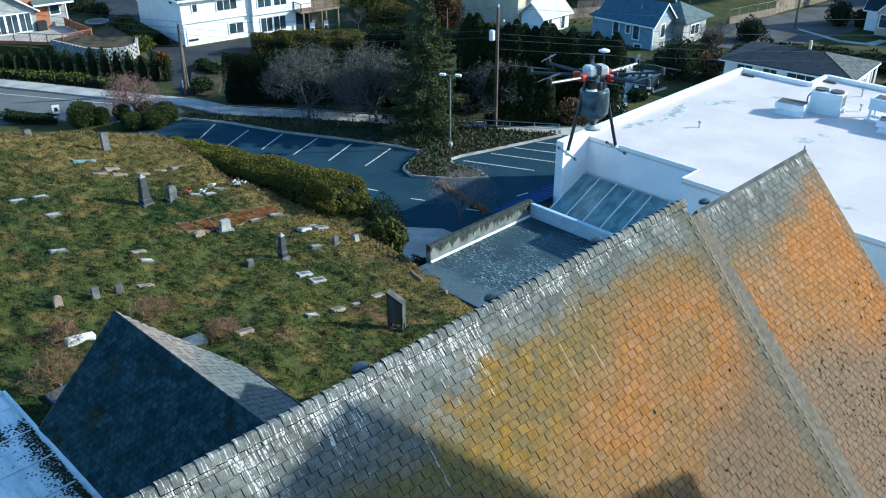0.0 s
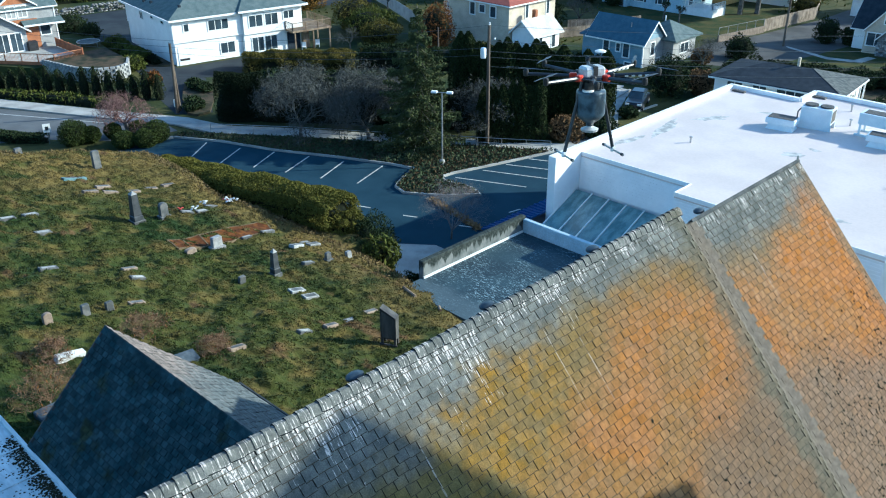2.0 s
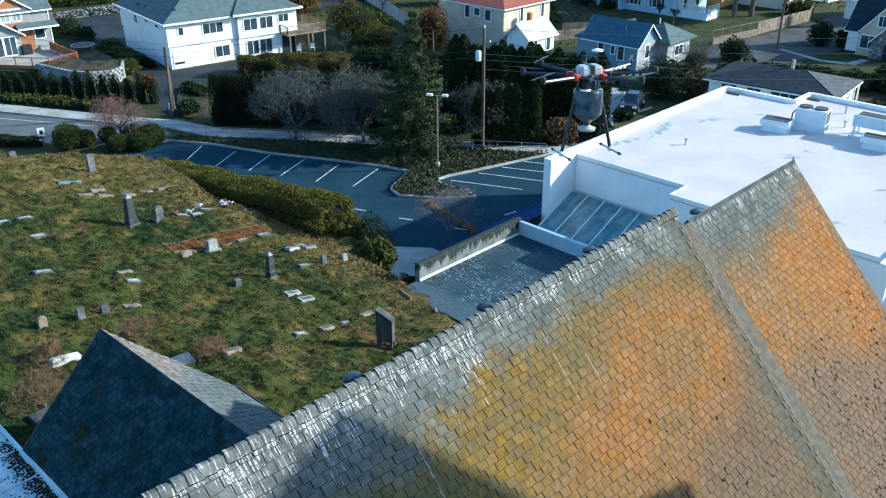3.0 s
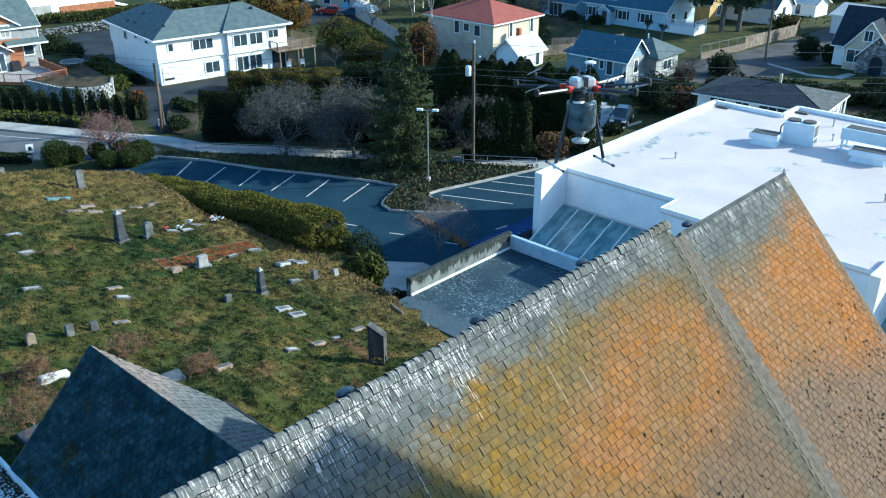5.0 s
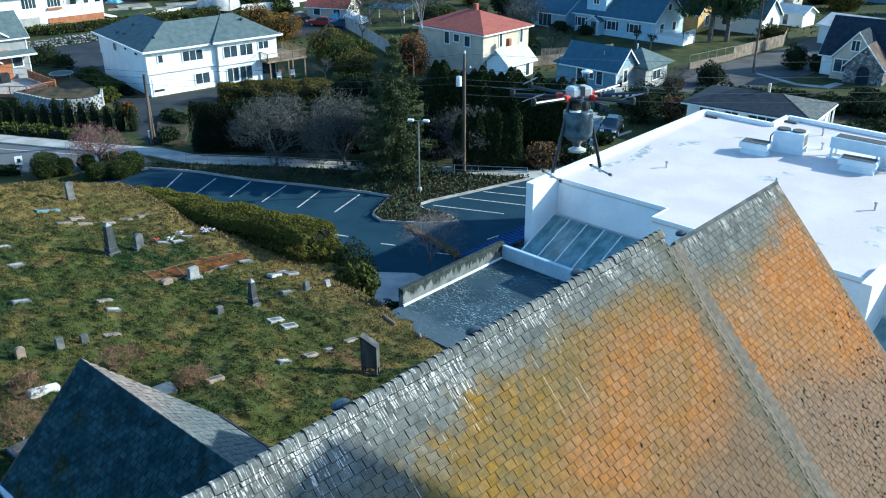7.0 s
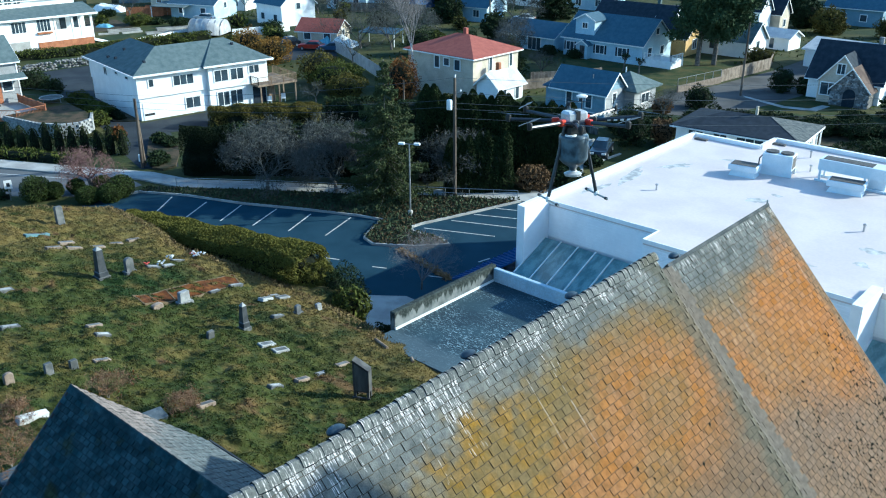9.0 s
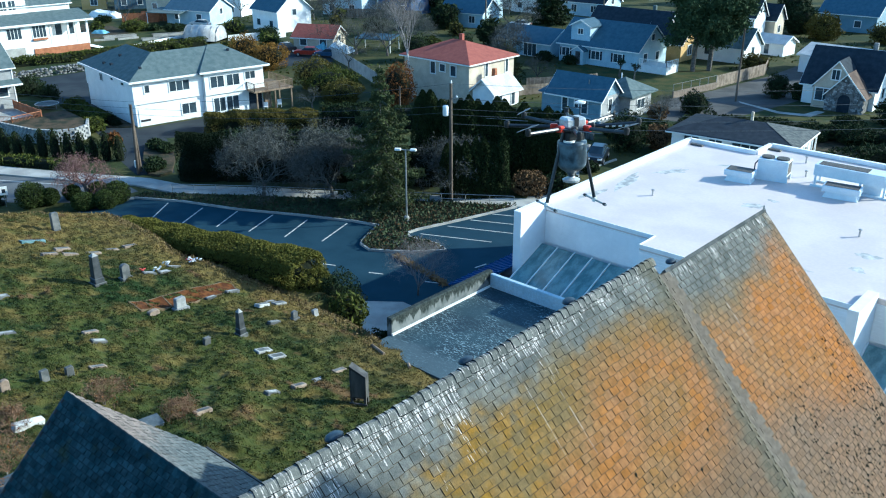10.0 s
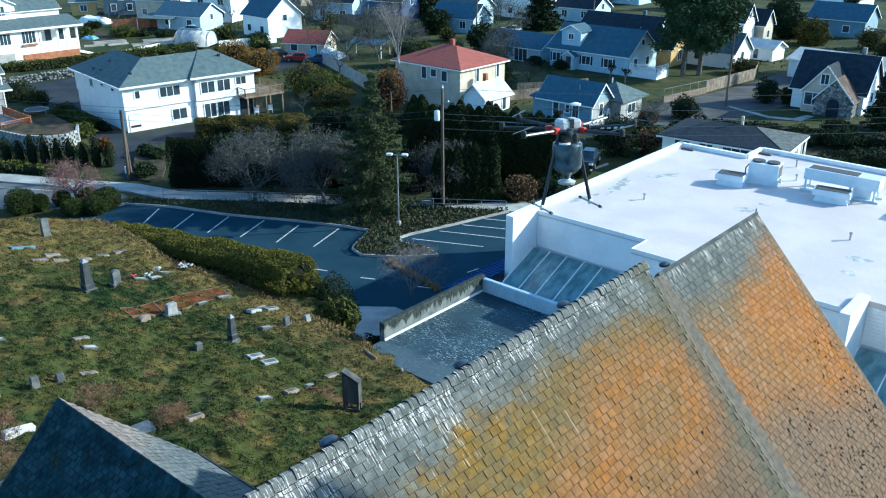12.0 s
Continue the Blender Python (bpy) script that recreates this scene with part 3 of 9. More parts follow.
def shingle_field(y0, y1, v1, z0, single, mat_one, mat_field, parent):
    """Courses of tabs; those within `single` (y and v limits) are pieces of their own."""
    field = Geo()
    shapes = []
    for k in range(9):
        vs, fs = tab_geo(0.017 + 0.0012 * k, e=EXPO + rng.uniform(-0.010, 0.016), skew=rng.uniform(-0.004, 0.004))
        shapes.append((vs, fs, Geo().add(vs, fs).mesh("shingle", mat_one, False, M["cut_edge"], [0, 1, 1, 1, 1])))
    rows = int(v1 / EXPO)
    for j in range(rows):
        v = 0.08 + j * EXPO
        off = (j % 2) * TAB / 2 + rng.uniform(-0.02, 0.02)
        for i in range(-1, int((y1 - y0) / TAB) + 1):
            y = y0 + off + (i + 0.5) * TAB + rng.uniform(-0.006, 0.006)
            a, b = max(y - TAB / 2, y0), min(y + TAB / 2, y1)
            if b - a < 0.05:
                continue
            m = slope_frame(y, v + rng.uniform(-0.014, 0.014), z0) @ Matrix.Rotation(rng.uniform(-0.010, 0.010), 4, "Z")
            vs, fs, me = shapes[rng.randrange(9)]
            if b - a < TAB - 0.02:
                vs, fs = tab_geo(0.018, b - a, EXPO, 0.0, y - (a + b) / 2)
                field.add(vs, fs, m)
            elif single[0] <= y < single[1] and single[2] <= v < single[3]:
                piece("shingle", me, parent, m)
            else:
                field.add(vs, fs, m)
    ob = part("shingle_field", field.mesh("shingle_field", mat_field, False, M["cut_edge"], [0, 1, 1, 1, 1] * (len(field.f) // 5)), None, parent)
    ob["kind"] = "stuff"


shingle_field(1.5, RY1 - 0.30, 9.5, RZ + 0.005, (8.2, 12.0, 0.5, 3.7), M["nave_tab"], M["nave_tabs"], nave_roof)
shingle_field(RY1 + 0.62, RY2, 9.5, RZ2 + 0.005, (18.9, 22.3, 1.4, 4.9), M["end_tab"], M["end_tabs"], end_roof)
# plain courses on the far slope and behind, where nobody walks past
far_side = Matrix.Translation((2 * RX, 0, 0)) @ Matrix.Diagonal((-1, 1, 1, 1))
for y0, y1, z0, mf, parent in ((RY0 + 0.1, RY1 - 0.38, RZ, "nave_tabs", nave_roof), (RY1 + 0.3, RY2, RZ2, "end_tabs", end_roof)):
    back = Geo()
    vs, fs = tab_geo(0.022)
    flip = [tuple(reversed(f)) for f in fs]
    for j in range(int(9.4 / EXPO)):
        for i in range(int((y1 - y0) / TAB) - 1):
            back.add(vs, flip, far_side @ slope_frame(y0 + (i + 0.5 + 0.5 * (j % 2)) * TAB, 0.1 + j * EXPO, z0 + 0.005))
            if y0 + (i + 1.2) * TAB < 1.5:
                back.add(vs, fs, slope_frame(y0 + (i + 0.5 + 0.5 * (j % 2)) * TAB, 0.1 + j * EXPO, z0 + 0.005))
    part("shingle_field", back.mesh("shingle_field", M[mf], False, M["cut_edge"], [0, 1, 1, 1, 1] * (len(back.f) // 5)), None, parent)["kind"] = "stuff"
# swept courses between the raised nave and the lower end roof
drop, SW0, SWL = RZ - RZ2, RY1 - 0.32, 0.75


def sweep_z(y):
    """Height of the ridge line along the sweep."""
    t = min(max((y - SW0) / SWL, 0.0), 1.0)
    return RZ - drop * t * t * (3 - 2 * t)


board = Geo()
for k in range(8):
    ya, yb = SW0 + SWL * k / 8, SW0 + SWL * (k + 1) / 8
    for j in range(2):
        board.v += [(RX, (ya, yb)[j], sweep_z((ya, yb)[j]) + 0.004), (EAVE, (ya, yb)[j], sweep_z((ya, yb)[j]) + 0.004 - SL * (EAVE - RX))]
    board.f.append((4 * k, 4 * k + 1, 4 * k + 3, 4 * k + 2))
part("sweep_board", board, M["nave_tabs"], church, "swept boards under the step in the roof")
sweep = Geo()
for j in range(int(9.3 / EXPO)):
    v = 0.08 + j * EXPO
    for i in range(-1, 6):
        y = SW0 + (i - 0.75 + 0.5 * (j % 2)) * 0.21 + 0.04 + rng.uniform(-0.01, 0.01)
        sl = (sweep_z(y + 0.05) - sweep_z(y - 0.05)) / 0.1
        vs, fs = tab_geo(0.020, 0.262, EXPO + rng.uniform(-0.012, 0.016))
        sweep.add(vs, fs, slope_frame(y, v, sweep_z(y) + (0.024 if y > SW0 + 0.3 else 0.012 if y > SW0 + 0.12 else 0.0)) @ Matrix.Rotation(math.atan(sl * CS), 4, "Y"))
ob = part("swept_shingles", sweep.mesh("swept_shingles", M["nave_tabs"], False, M["cut_edge"], [0, 0, 1, 0, 0] * (len(sweep.f) // 5)), None, church, "swept grey shingles over the step in the roof")
ob["kind"] = "stuff"

# ridge tiles
cap = Geo()
prof = [(-0.13, -0.14), (-0.085, -0.062), (-0.035, -0.006), (0.035, -0.006), (0.085, -0.062), (0.13, -0.14)]
L = 0.245
vs, fs = [], []
for y, up in ((0, 0.040), (L, 0.012)):
    vs += [(x, y, z + up) for x, z in prof] + [(x * 0.93, y, z + up - 0.035) for x, z in prof]
n = len(prof)
for i in range(n - 1):
    fs += [(i, i + 1, 2 * n + i + 1, 2 * n + i), (n + i + 1, n + i, 3 * n + i, 3 * n + i + 1), (n + i, n + i + 1, i + 1, i), (2 * n + i, 2 * n + i + 1, 3 * n + i + 1, 3 * n + i)]
fs += [(0, 2 * n, 3 * n, n), (n - 1, 2 * n - 1, 4 * n - 1, 3 * n - 1)]
cap.add(vs, fs)
cap_me = cap.mesh("ridge_tile", M["nave_tab"], False, M["wing_edge"], ([0, 0, 1, 0] * 5 + [1, 1]))
y = 1.2
while y < RY1 - 0.2:
    piece("ridge_tile", cap_me, nave_roof, Matrix.Translation((RX, y, RZ + 0.03 + rng.uniform(-0.008, 0.008))) @ Matrix.Rotation(rng.uniform(-0.04, 0.04), 4, "Z"))
    y += 0.205
strip = Geo()
for s in (-1, 1):
    strip.slab([(RX, RY1 + 0.62, RZ2 + 0.06), (RX + 0.05, RY1 + 0.62, RZ2 + 0.0), (RX + 0.05, RY2 + 0.02, RZ2 + 0.0), (RX, RY2 + 0.02, RZ2 + 0.06)] if s > 0 else
               [(RX - 0.07, RY1 + 0.62, RZ2 - 0.02), (RX, RY1 + 0.62, RZ2 + 0.06), (RX, RY2 + 0.02, RZ2 + 0.06), (RX - 0.07, RY2 + 0.02, RZ2 - 0.02)], 0.03)
part("ridge_strip", strip, M["ridge_metal"], end_roof, "dark ridge strip")
part("finial", Geo().tube((RX, RY2 - 0.05, RZ2), (RX, RY2 - 0.05, RZ2 + 0.16), 0.03, 0.02), M["steel"], church)
part("bargeboard", Geo().slab([(RX, RY2 - 0.02, RZ2 + 0.02), (EAVE, RY2 - 0.02, RZ2 + 0.02 - SL * (EAVE - RX)), (EAVE, RY2 + 0.02, RZ2 + 0.02 - SL * (EAVE - RX)), (RX, RY2 + 0.02, RZ2 + 0.02)], 0.22), M["dark_wood"], church)
for y, z0 in ((7.35, RZ), (10.6, RZ), (13.95, RZ), (18.5, RZ2)):
    g = Geo().lathe([(0.05, 0.0), (0.2, 0.01), (0.2, 0.05), (0.15, 0.085), (0.02, 0.10)], 12, Matrix.Translation((RX - 0.34, y, z0 - 0.17)) @ Matrix.Diagonal((0.6, 0.9, 0.9, 1)))
    part("roof_vent", g, M["vent_blue"], church, "dark blue-grey domed roof vent", smooth=True)
g = Geo()
for _ in range(640):
    if rng.random() < 0.90:
        y, z0 = rng.uniform(18.4, 23.1), RZ2
        v = 3.0 + 5.9 * rng.random() ** 0.55
    else:
        y, v, z0 = rng.uniform(11, 16.2), rng.uniform(3.4, 7), RZ
    for _ in range(rng.choice((1, 1, 1, 1, 2))):
        r = rng.uniform(0.010, 0.036)
        m = slope_frame(y + rng.gauss(0, 0.07), v + rng.gauss(0, 0.09), z0) @ Matrix.Translation((0, 0, 0.03)) @ Matrix.Rotation(rng.random() * 3, 4, "Z") @ Matrix.Diagonal((1, rng.uniform(0.7, 1.9), 1, 1))
        g.add([(r, 0, 0), (0.3 * r, 0.8 * r, 0), (-0.9 * r, 0.5 * r, 0), (-0.7 * r, -0.7 * r, 0), (0.4 * r, -0.8 * r, 0), (0, 0, 0.8 * r)], [(0, 1, 5), (1, 2, 5), (2, 3, 5), (3, 4, 5), (4, 0, 5)], m)
M["moss"] = mat("dark_moss", (0.018, 0.02, 0.012), (0.045, 0.045, 0.025), 6, 40, 1.0, relief=0.8)
ob = part("moss_clumps", g, M["moss"], church, "small dark moss clumps")
ob["kind"] = "stuff"

# side wing with its ridge across the nave
wing = thing("church_wing", "low church wing with a steep dark shingle roof", "church")
WA, WB_ = Vector((-22.5, 8.43, 13.03)), Vector((-9.8, 8.78, 13.03))
WS, WN = 0.97, 1.0     # fall per metre of the two slopes
WLS, WLN = 3.0, 4.05   # run of the two slopes


def wing_point(u, v, n):
    """u along the ridge 0..1, v metres of run (south positive when n is -1)."""
    p = WA.lerp(WB_, u)
    k = WS if n < 0 else WN
    return Vector((p.x, p.y + n * v, p.z - k * v))


g = Geo()
g.slab([wing_point(0, WLS, -1), wing_point(1, WLS, -1), wing_point(1, 0, -1), wing_point(0, 0, -1)], 0.14)
g.slab([wing_point(0, 0, 1), wing_point(1, 0, 1), wing_point(1, WLN, 1), wing_point(0, WLN, 1)], 0.14)
wing_roof = part("roof", g, M["deck"], wing, "steep shingle wing roof, its shaded slope painted dark")
wing_len = (WB_ - WA).length
WE = 0.175
for n, k, run in ((-1, WS, WLS), (1, WN, WLN)):
    field = Geo()
    ang = math.atan(k)
    shapes = []
    for q in range(5):
        vs, fs = tab_geo(0.014 + 0.003 * q, 0.25, WE + rng.uniform(-0.01, 0.014))
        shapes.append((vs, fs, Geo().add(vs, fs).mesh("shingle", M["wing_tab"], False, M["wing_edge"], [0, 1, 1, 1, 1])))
    slope_len = run / math.cos(ang)
    made = 0
    for j in range(int(slope_len / WE)):
        s = j * WE + 0.02
        for i in range(int(wing_len / 0.25)):
            u = ((i + 0.5 + 0.5 * (j % 2)) * 0.25) / wing_len
            if u > 0.99:
                continue
            p = wing_point(u, s * math.cos(ang), n)
            down = Vector((0, n * math.cos(ang), -math.sin(ang)))
            along = (WB_ - WA).normalized() * (1 if n < 0 else -1)
            nor = along.cross(down).normalized()
            if nor.z < 0:
                along, nor = -along, -nor
            m = Matrix(((along.x, down.x, nor.x, p.x), (along.y, down.y, nor.y, p.y), (along.z, down.z, nor.z, p.z + 0.005), (0, 0, 0, 1))) @ Matrix.Rotation(rng.uniform(-0.02, 0.02), 4, "Z")
            vs, fs, me = shapes[rng.randrange(5)]
            if n < 0 and u < 0.45 and made < 220 and j < 16:
                piece("shingle", me, wing_roof, m)
                made += 1
            else:
                field.add(vs, fs, m)
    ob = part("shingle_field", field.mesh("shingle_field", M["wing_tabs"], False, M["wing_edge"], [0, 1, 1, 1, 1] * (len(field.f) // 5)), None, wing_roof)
    ob["kind"] = "stuff"
g = Geo()
g.slab([(0, -0.16, -0.11), (0.32, -0.16, -0.13), (0.32, 0, 0.035), (0, 0, 0.055)], 0.02)
g.slab([(0, 0, 0.055), (0.32, 0, 0.035), (0.32, 0.16, -0.13), (0, 0.16, -0.11)], 0.02)
wing_cap = g.mesh("ridge_cap", M["wing_tab"])
for i in range(int(wing_len / 0.3)):
    piece("ridge_cap", wing_cap, wing_roof, Matrix.Translation(WA.lerp(WB_, (i * 0.3) / wing_len)))
g = Geo().prism([(-22.1, 4.2), (-9.8, 4.2), (-9.8, 12.2), (-22.1, 12.2)], 3, 8.7)
g.add([(-22.1, 4.2, 8.7), (-22.1, 12.2, 8.7), (-22.1, 8.43, 12.8), (-21.8, 4.2, 8.7), (-21.8, 12.2, 8.7), (-21.8, 8.43, 12.8)], [(2, 1, 0), (3, 4, 5), (0, 1, 4, 3), (1, 2, 5, 4), (2, 0, 3, 5)])
part("wall", g, M["cream"], wing)
g = Geo()
for n, run in ((-1, WLS), (1, WLN)):
    a, b = wing_point(-0.004, 0, n), wing_point(-0.004, run, n)
    g.add([a, b, b - Vector((0, 0, 0.22)), a - Vector((0, 0, 0.22)), a + Vector((0.06, 0, 0)), b + Vector((0.06, 0, 0)), b + Vector((0.06, 0, -0.22)), a + Vector((0.06, 0, -0.22))],
          [(0, 1, 2, 3), (7, 6, 5, 4), (0, 4, 5, 1), (1, 5, 6, 2), (2, 6, 7, 3), (3, 7, 4, 0)])
part("bargeboard", g, M["dark_wood"], wing)
a, b = wing_point(0, WLN + 0.06, 1), wing_point(1, WLN + 0.06, 1)
part("gutter", Geo().tube(a, b, 0.07, n=6), M["black"], wing, "black gutter")

# flat metal roof beside the wing
M["pale_metal"] = mat("pale_coated_metal_roof", (0.56, 0.63, 0.66), (0.84, 0.87, 0.88), 0.9, 7, 0.55, relief=0.12, stretch=(0.4, 1.6, 1))
low = thing("low_roof", "flat pale coated roof with dark moss along its edge", "roof")
g = Geo().slab([(-25.1, -7, 10.35), (-11, -7, 10.35), (-11, 5.62, 10.18), (-25.1, 5.52, 10.18)], 0.35)
part("deck", g, M["pale_metal"], low)
part("edge_trim", ribbon(Geo(), [(-25.1, 5.52), (-11.0, 5.62)], 0.10, 9.9, 10.27), M["pale_metal"], low)
part("edge_trim", ribbon(Geo(), [(-25.1, -7), (-25.1, 5.45)], 0.14, 9.9, 10.32), M["pale_metal"], low)
for k in range(9):
    x = -24.2 + k * 1.5
    part("seam", Geo().slab([(x - 0.03, -6.9, 10.37), (x + 0.03, -6.9, 10.37), (x + 0.03, 5.4, 10.21), (x - 0.03, 5.4, 10.21)], 0.03), M["pale_metal"], low)
part("support_wall", Geo().prism([(-24.8, -6.5), (-11, -6.5), (-11, 5.3), (-24.8, 5.3)], 5.0, 9.82), M["cream"], low)
g = Geo()
for _ in range(2600):
    x = -23.4 + 6.0 * rng.random() ** 0.8
    y = 5.45 - abs(rng.gauss(0, 0.2)) * (1 + 2 * (rng.random() < 0.15))
    if rng.random() < 0.12:
        x, y = -23.0 + rng.gauss(0, 0.25), 4.6 + rng.gauss(0, 0.12)
    r = rng.uniform(0.012, 0.045)
    m = Matrix.Translation((x, y, 10.19)) @ Matrix.Rotation(rng.random() * 6, 4, "Z")
    g.add([(r, 0, 0), (0.3 * r, 0.8 * r, 0), (-0.9 * r, 0.5 * r, 0), (-0.7 * r, -0.7 * r, 0), (0.4 * r, -0.8 * r, 0), (0, 0, 0.5 * r)], [(0, 1, 5), (1, 2, 5), (2, 3, 5), (3, 4, 5), (4, 0, 5)], m)
ob = part("moss_clumps", g, M["moss"], low)
ob["kind"] = "stuff"

# ---- white building ----
WB = thing("white_building", "low white commercial building with a flat membrane roof", "building")
BX0, BX1, BY0, BY1, BZ = -30.0, 6.0, 41.7, 61.3, 8.05
M["membrane"] = mat("white_roof_membrane", (0.60, 0.525, 0.495), (0.675, 0.59, 0.56), 0.35, 6, 0.6, relief=0.02, grainy=0.10)
OUT = [(BX0, BY0), (-21.9, BY0), (-21.9, 40.0), (-10.4, 40.0), (-10.4, BY0), (BX1, BY0), (BX1, 64.0), (-24.5, 64.0), (-24.5, BY1), (BX0, BY1)]
part("roof", Geo().prism(OUT, BZ - 0.3, BZ), M["membrane"], WB, "white membrane roof with grey patches")
part("wall", Geo().prism([(x, y) for x, y in OUT], -0.2, BZ - 0.31), M["white_wall"], WB, "white lap siding wall")
def parapet(a, b, w=0.3, top=BZ + 0.28):
    part("parapet", ribbon(Geo(), [a, b], w, BZ - 0.5, top), M["white_wall"], WB)
parapet((BX0 + 0.15, 39.2), (BX0 + 0.15, BY1), 0.34)
parapet((BX0, BY1), (-24.5, BY1))
parapet((-24.5, BY1), (-24.5, 64.0))
parapet((-24.5, 64.0), (BX1, 64.0))
part("edge_trim", ribbon(Geo(), [(BX0 + 0.5, BY0), (-21.9, BY0), (-21.9, 40.0), (-10.4, 40.0)], 0.06, BZ - 0.2, BZ + 0.04), M["white_wall"], WB)
part("fin_wall", Geo().box((BX0, 39.15, -0.2), (BX0 + 0.55, BY0 - 0.003, BZ + 0.27)), M["white_wall"], WB, "projecting white end wall")
part("fin_wall", Geo().box((-10.4, 38.9, -0.2), (-9.9, BY0 - 0.003, BZ + 0.27)), M["white_wall"], WB, "projecting white end wall")
# glazed lean-to
M["lean_glass"] = mat("dirty_lean_to_glazing", (0.12, 0.205, 0.22), (0.25, 0.36, 0.37), 2.5, 20, 0.3, relief=0.08, stretch=(1, 0.2, 1))
for gx0, gx1 in ((BX0 + 0.56, -21.95), (-9.85, 0)):
    n = 6
    for i in range(n):
        a, b = gx0 + (gx1 - gx0) * i / n, gx0 + (gx1 - gx0) * (i + 1) / n
        part("roof_pane", Geo().slab([(a + 0.05, 38.0, 4.2), (b - 0.05, 38.0, 4.2), (b - 0.05, 41.35, 5.7), (a + 0.05, 41.35, 5.7)], 0.04), M["lean_glass"], WB, "dirty greenish glazing")
    for i in range(n + 1):
        a = gx0 + (gx1 - gx0) * i / n
        part("glazing_bar", Geo().slab([(a - 0.035, 37.95, 4.26), (a + 0.035, 37.95, 4.26), (a + 0.035, 41.38, 5.78), (a - 0.035, 41.38, 5.78)], 0.12), M["trim"], WB)
    part("glazing_base", Geo().box((gx0, 37.7, 3.4), (gx1, 37.98, 4.2)), M["trim"], WB)

# terrace
def terrace_mat():
    m, nt, bsdf, pos = base_mat("stained_terrace_membrane", 0.75)
    c = mix_rgb(nt, ramp(nt, noise_node(nt, pos, 0.5, 5), 0.35, 0.65), (0.008, 0.025, 0.04), (0.02, 0.046, 0.064))
    fine = noise_node(nt, pos, 5.4, 9, (0.8, 2.0, 1))
    for q in nt.nodes:
        if q.bl_idname == "ShaderNodeTexNoise" and abs(q.inputs["Scale"].default_value - 5.4) < 0.01:
            q.inputs["Distortion"].default_value = 1.1
            q.inputs["Roughness"].default_value = 0.7
    patch = ramp(nt, noise_node(nt, pos, 0.38, 3), 0.36, 0.60)
    c = mix_rgb(nt, math_node(nt, "MULTIPLY", ramp(nt, fine, 0.53, 0.60), math_node(nt, "ADD", math_node(nt, "MULTIPLY", patch, 0.8), 0.15)), c, (0.27, 0.36, 0.40))
    # bare paler strip along the side of the hill
    sep = nt.nodes.new("ShaderNodeSeparateXYZ")
    nt.links.new(pos, sep.inputs[0])
    rim = ramp(nt, math_node(nt, "ADD", sep.outputs[1], math_node(nt, "MULTIPLY", noise_node(nt, pos, 1.2, 4), 0.8)), 29.1, 28.2)
    c = mix_rgb(nt, math_node(nt, "MULTIPLY", rim, 0.7), c, (0.075, 0.105, 0.125))
    nt.links.new(c, bsdf.inputs["Base Color"])
    bump(nt, bsdf, fine, 0.3, 0.02)
    return m


def stained_wall_mat(top):
    """Pale concrete with black moss that runs down in drips from the top."""
    m, nt, bsdf, pos = base_mat("moss_stained_concrete", 0.9)
    c = mix_rgb(nt, ramp(nt, noise_node(nt, pos, 1.6, 6), 0.35, 0.65), (0.10, 0.112, 0.112), (0.20, 0.21, 0.205))
    sep = nt.nodes.new("ShaderNodeSeparateXYZ")
    nt.links.new(pos, sep.inputs[0])
    drip = math_node(nt, "ADD", math_node(nt, "MULTIPLY", noise_node(nt, pos, 4.5, 5, (1, 1, 0.10)), 1.5), -0.30)
    dark = ramp(nt, math_node(nt, "SUBTRACT", drip, math_node(nt, "SUBTRACT", top, sep.outputs[2])), -0.08, 0.12)
    c = mix_rgb(nt, math_node(nt, "MULTIPLY", dark, 0.92), c, mix_rgb(nt, ramp(nt, noise_node(nt, pos, 9, 4), 0.4, 0.6), (0.012, 0.018, 0.016), (0.04, 0.05, 0.046)))
    nt.links.new(c, bsdf.inputs["Base Color"])
    bump(nt, bsdf, noise_node(nt, pos, 18, 5), 0.3, 0.02)
    return m


M["terrace"] = terrace_mat()
solid("terrace", Geo().box((-29.6, 26.6, 3.9), (-10, 36.3, 4.42)), M["terrace"], "flat dark terrace roof with pale lichen streaks", "terrace", kind="structure")
solid("terrace_wall", Geo().block((-29.85, 28.1, -0.2), (-29.5, 36.6, 5.4), 0.04), stained_wall_mat(5.4), "weathered concrete parapet wall with dark stains", "parapet wall", kind="structure")
solid("terrace_wall", Geo().block((-29.48, 36.3, 3.6), (-10, 36.6, 5.25), 0.04), M["pale_wall"], "pale parapet wall with metal cap", "parapet wall", kind="structure")
solid("wall_trim", Geo().box((-29.49, 28.1, 4.424), (-29.4, 36.28, 4.53)), M["trim"], "white trim strip along the terrace wall", "trim", kind="structure")



# lap siding on the walls that face the terrace
for x0, x1, y, z0 in ((BX0 + 0.56, -21.92, BY0, 5.75), (-21.88, -10.42, 40.0, 4.2), (-9.88, BX1, BY0, 5.75)):
    lap = Geo().add([(x0, y - 0.055, 0), (x1, y - 0.055, 0), (x1, y - 0.012, 0.165), (x0, y - 0.012, 0.165), (x0, y + 0.01, 0), (x1, y + 0.01, 0), (x1, y + 0.01, 0.165), (x0, y + 0.01, 0.165)],
                    [(0, 1, 2, 3), (4, 5, 1, 0), (7, 3, 2, 6), (0, 3, 7, 4), (1, 5, 6, 2)]).mesh("siding_board", M["white_wall"])
    for k in range(int((BZ - 0.25 - z0) / 0.19)):
        piece("siding_board", lap, WB, Matrix.Translation((0, 0, z0 + 0.19 * k)))

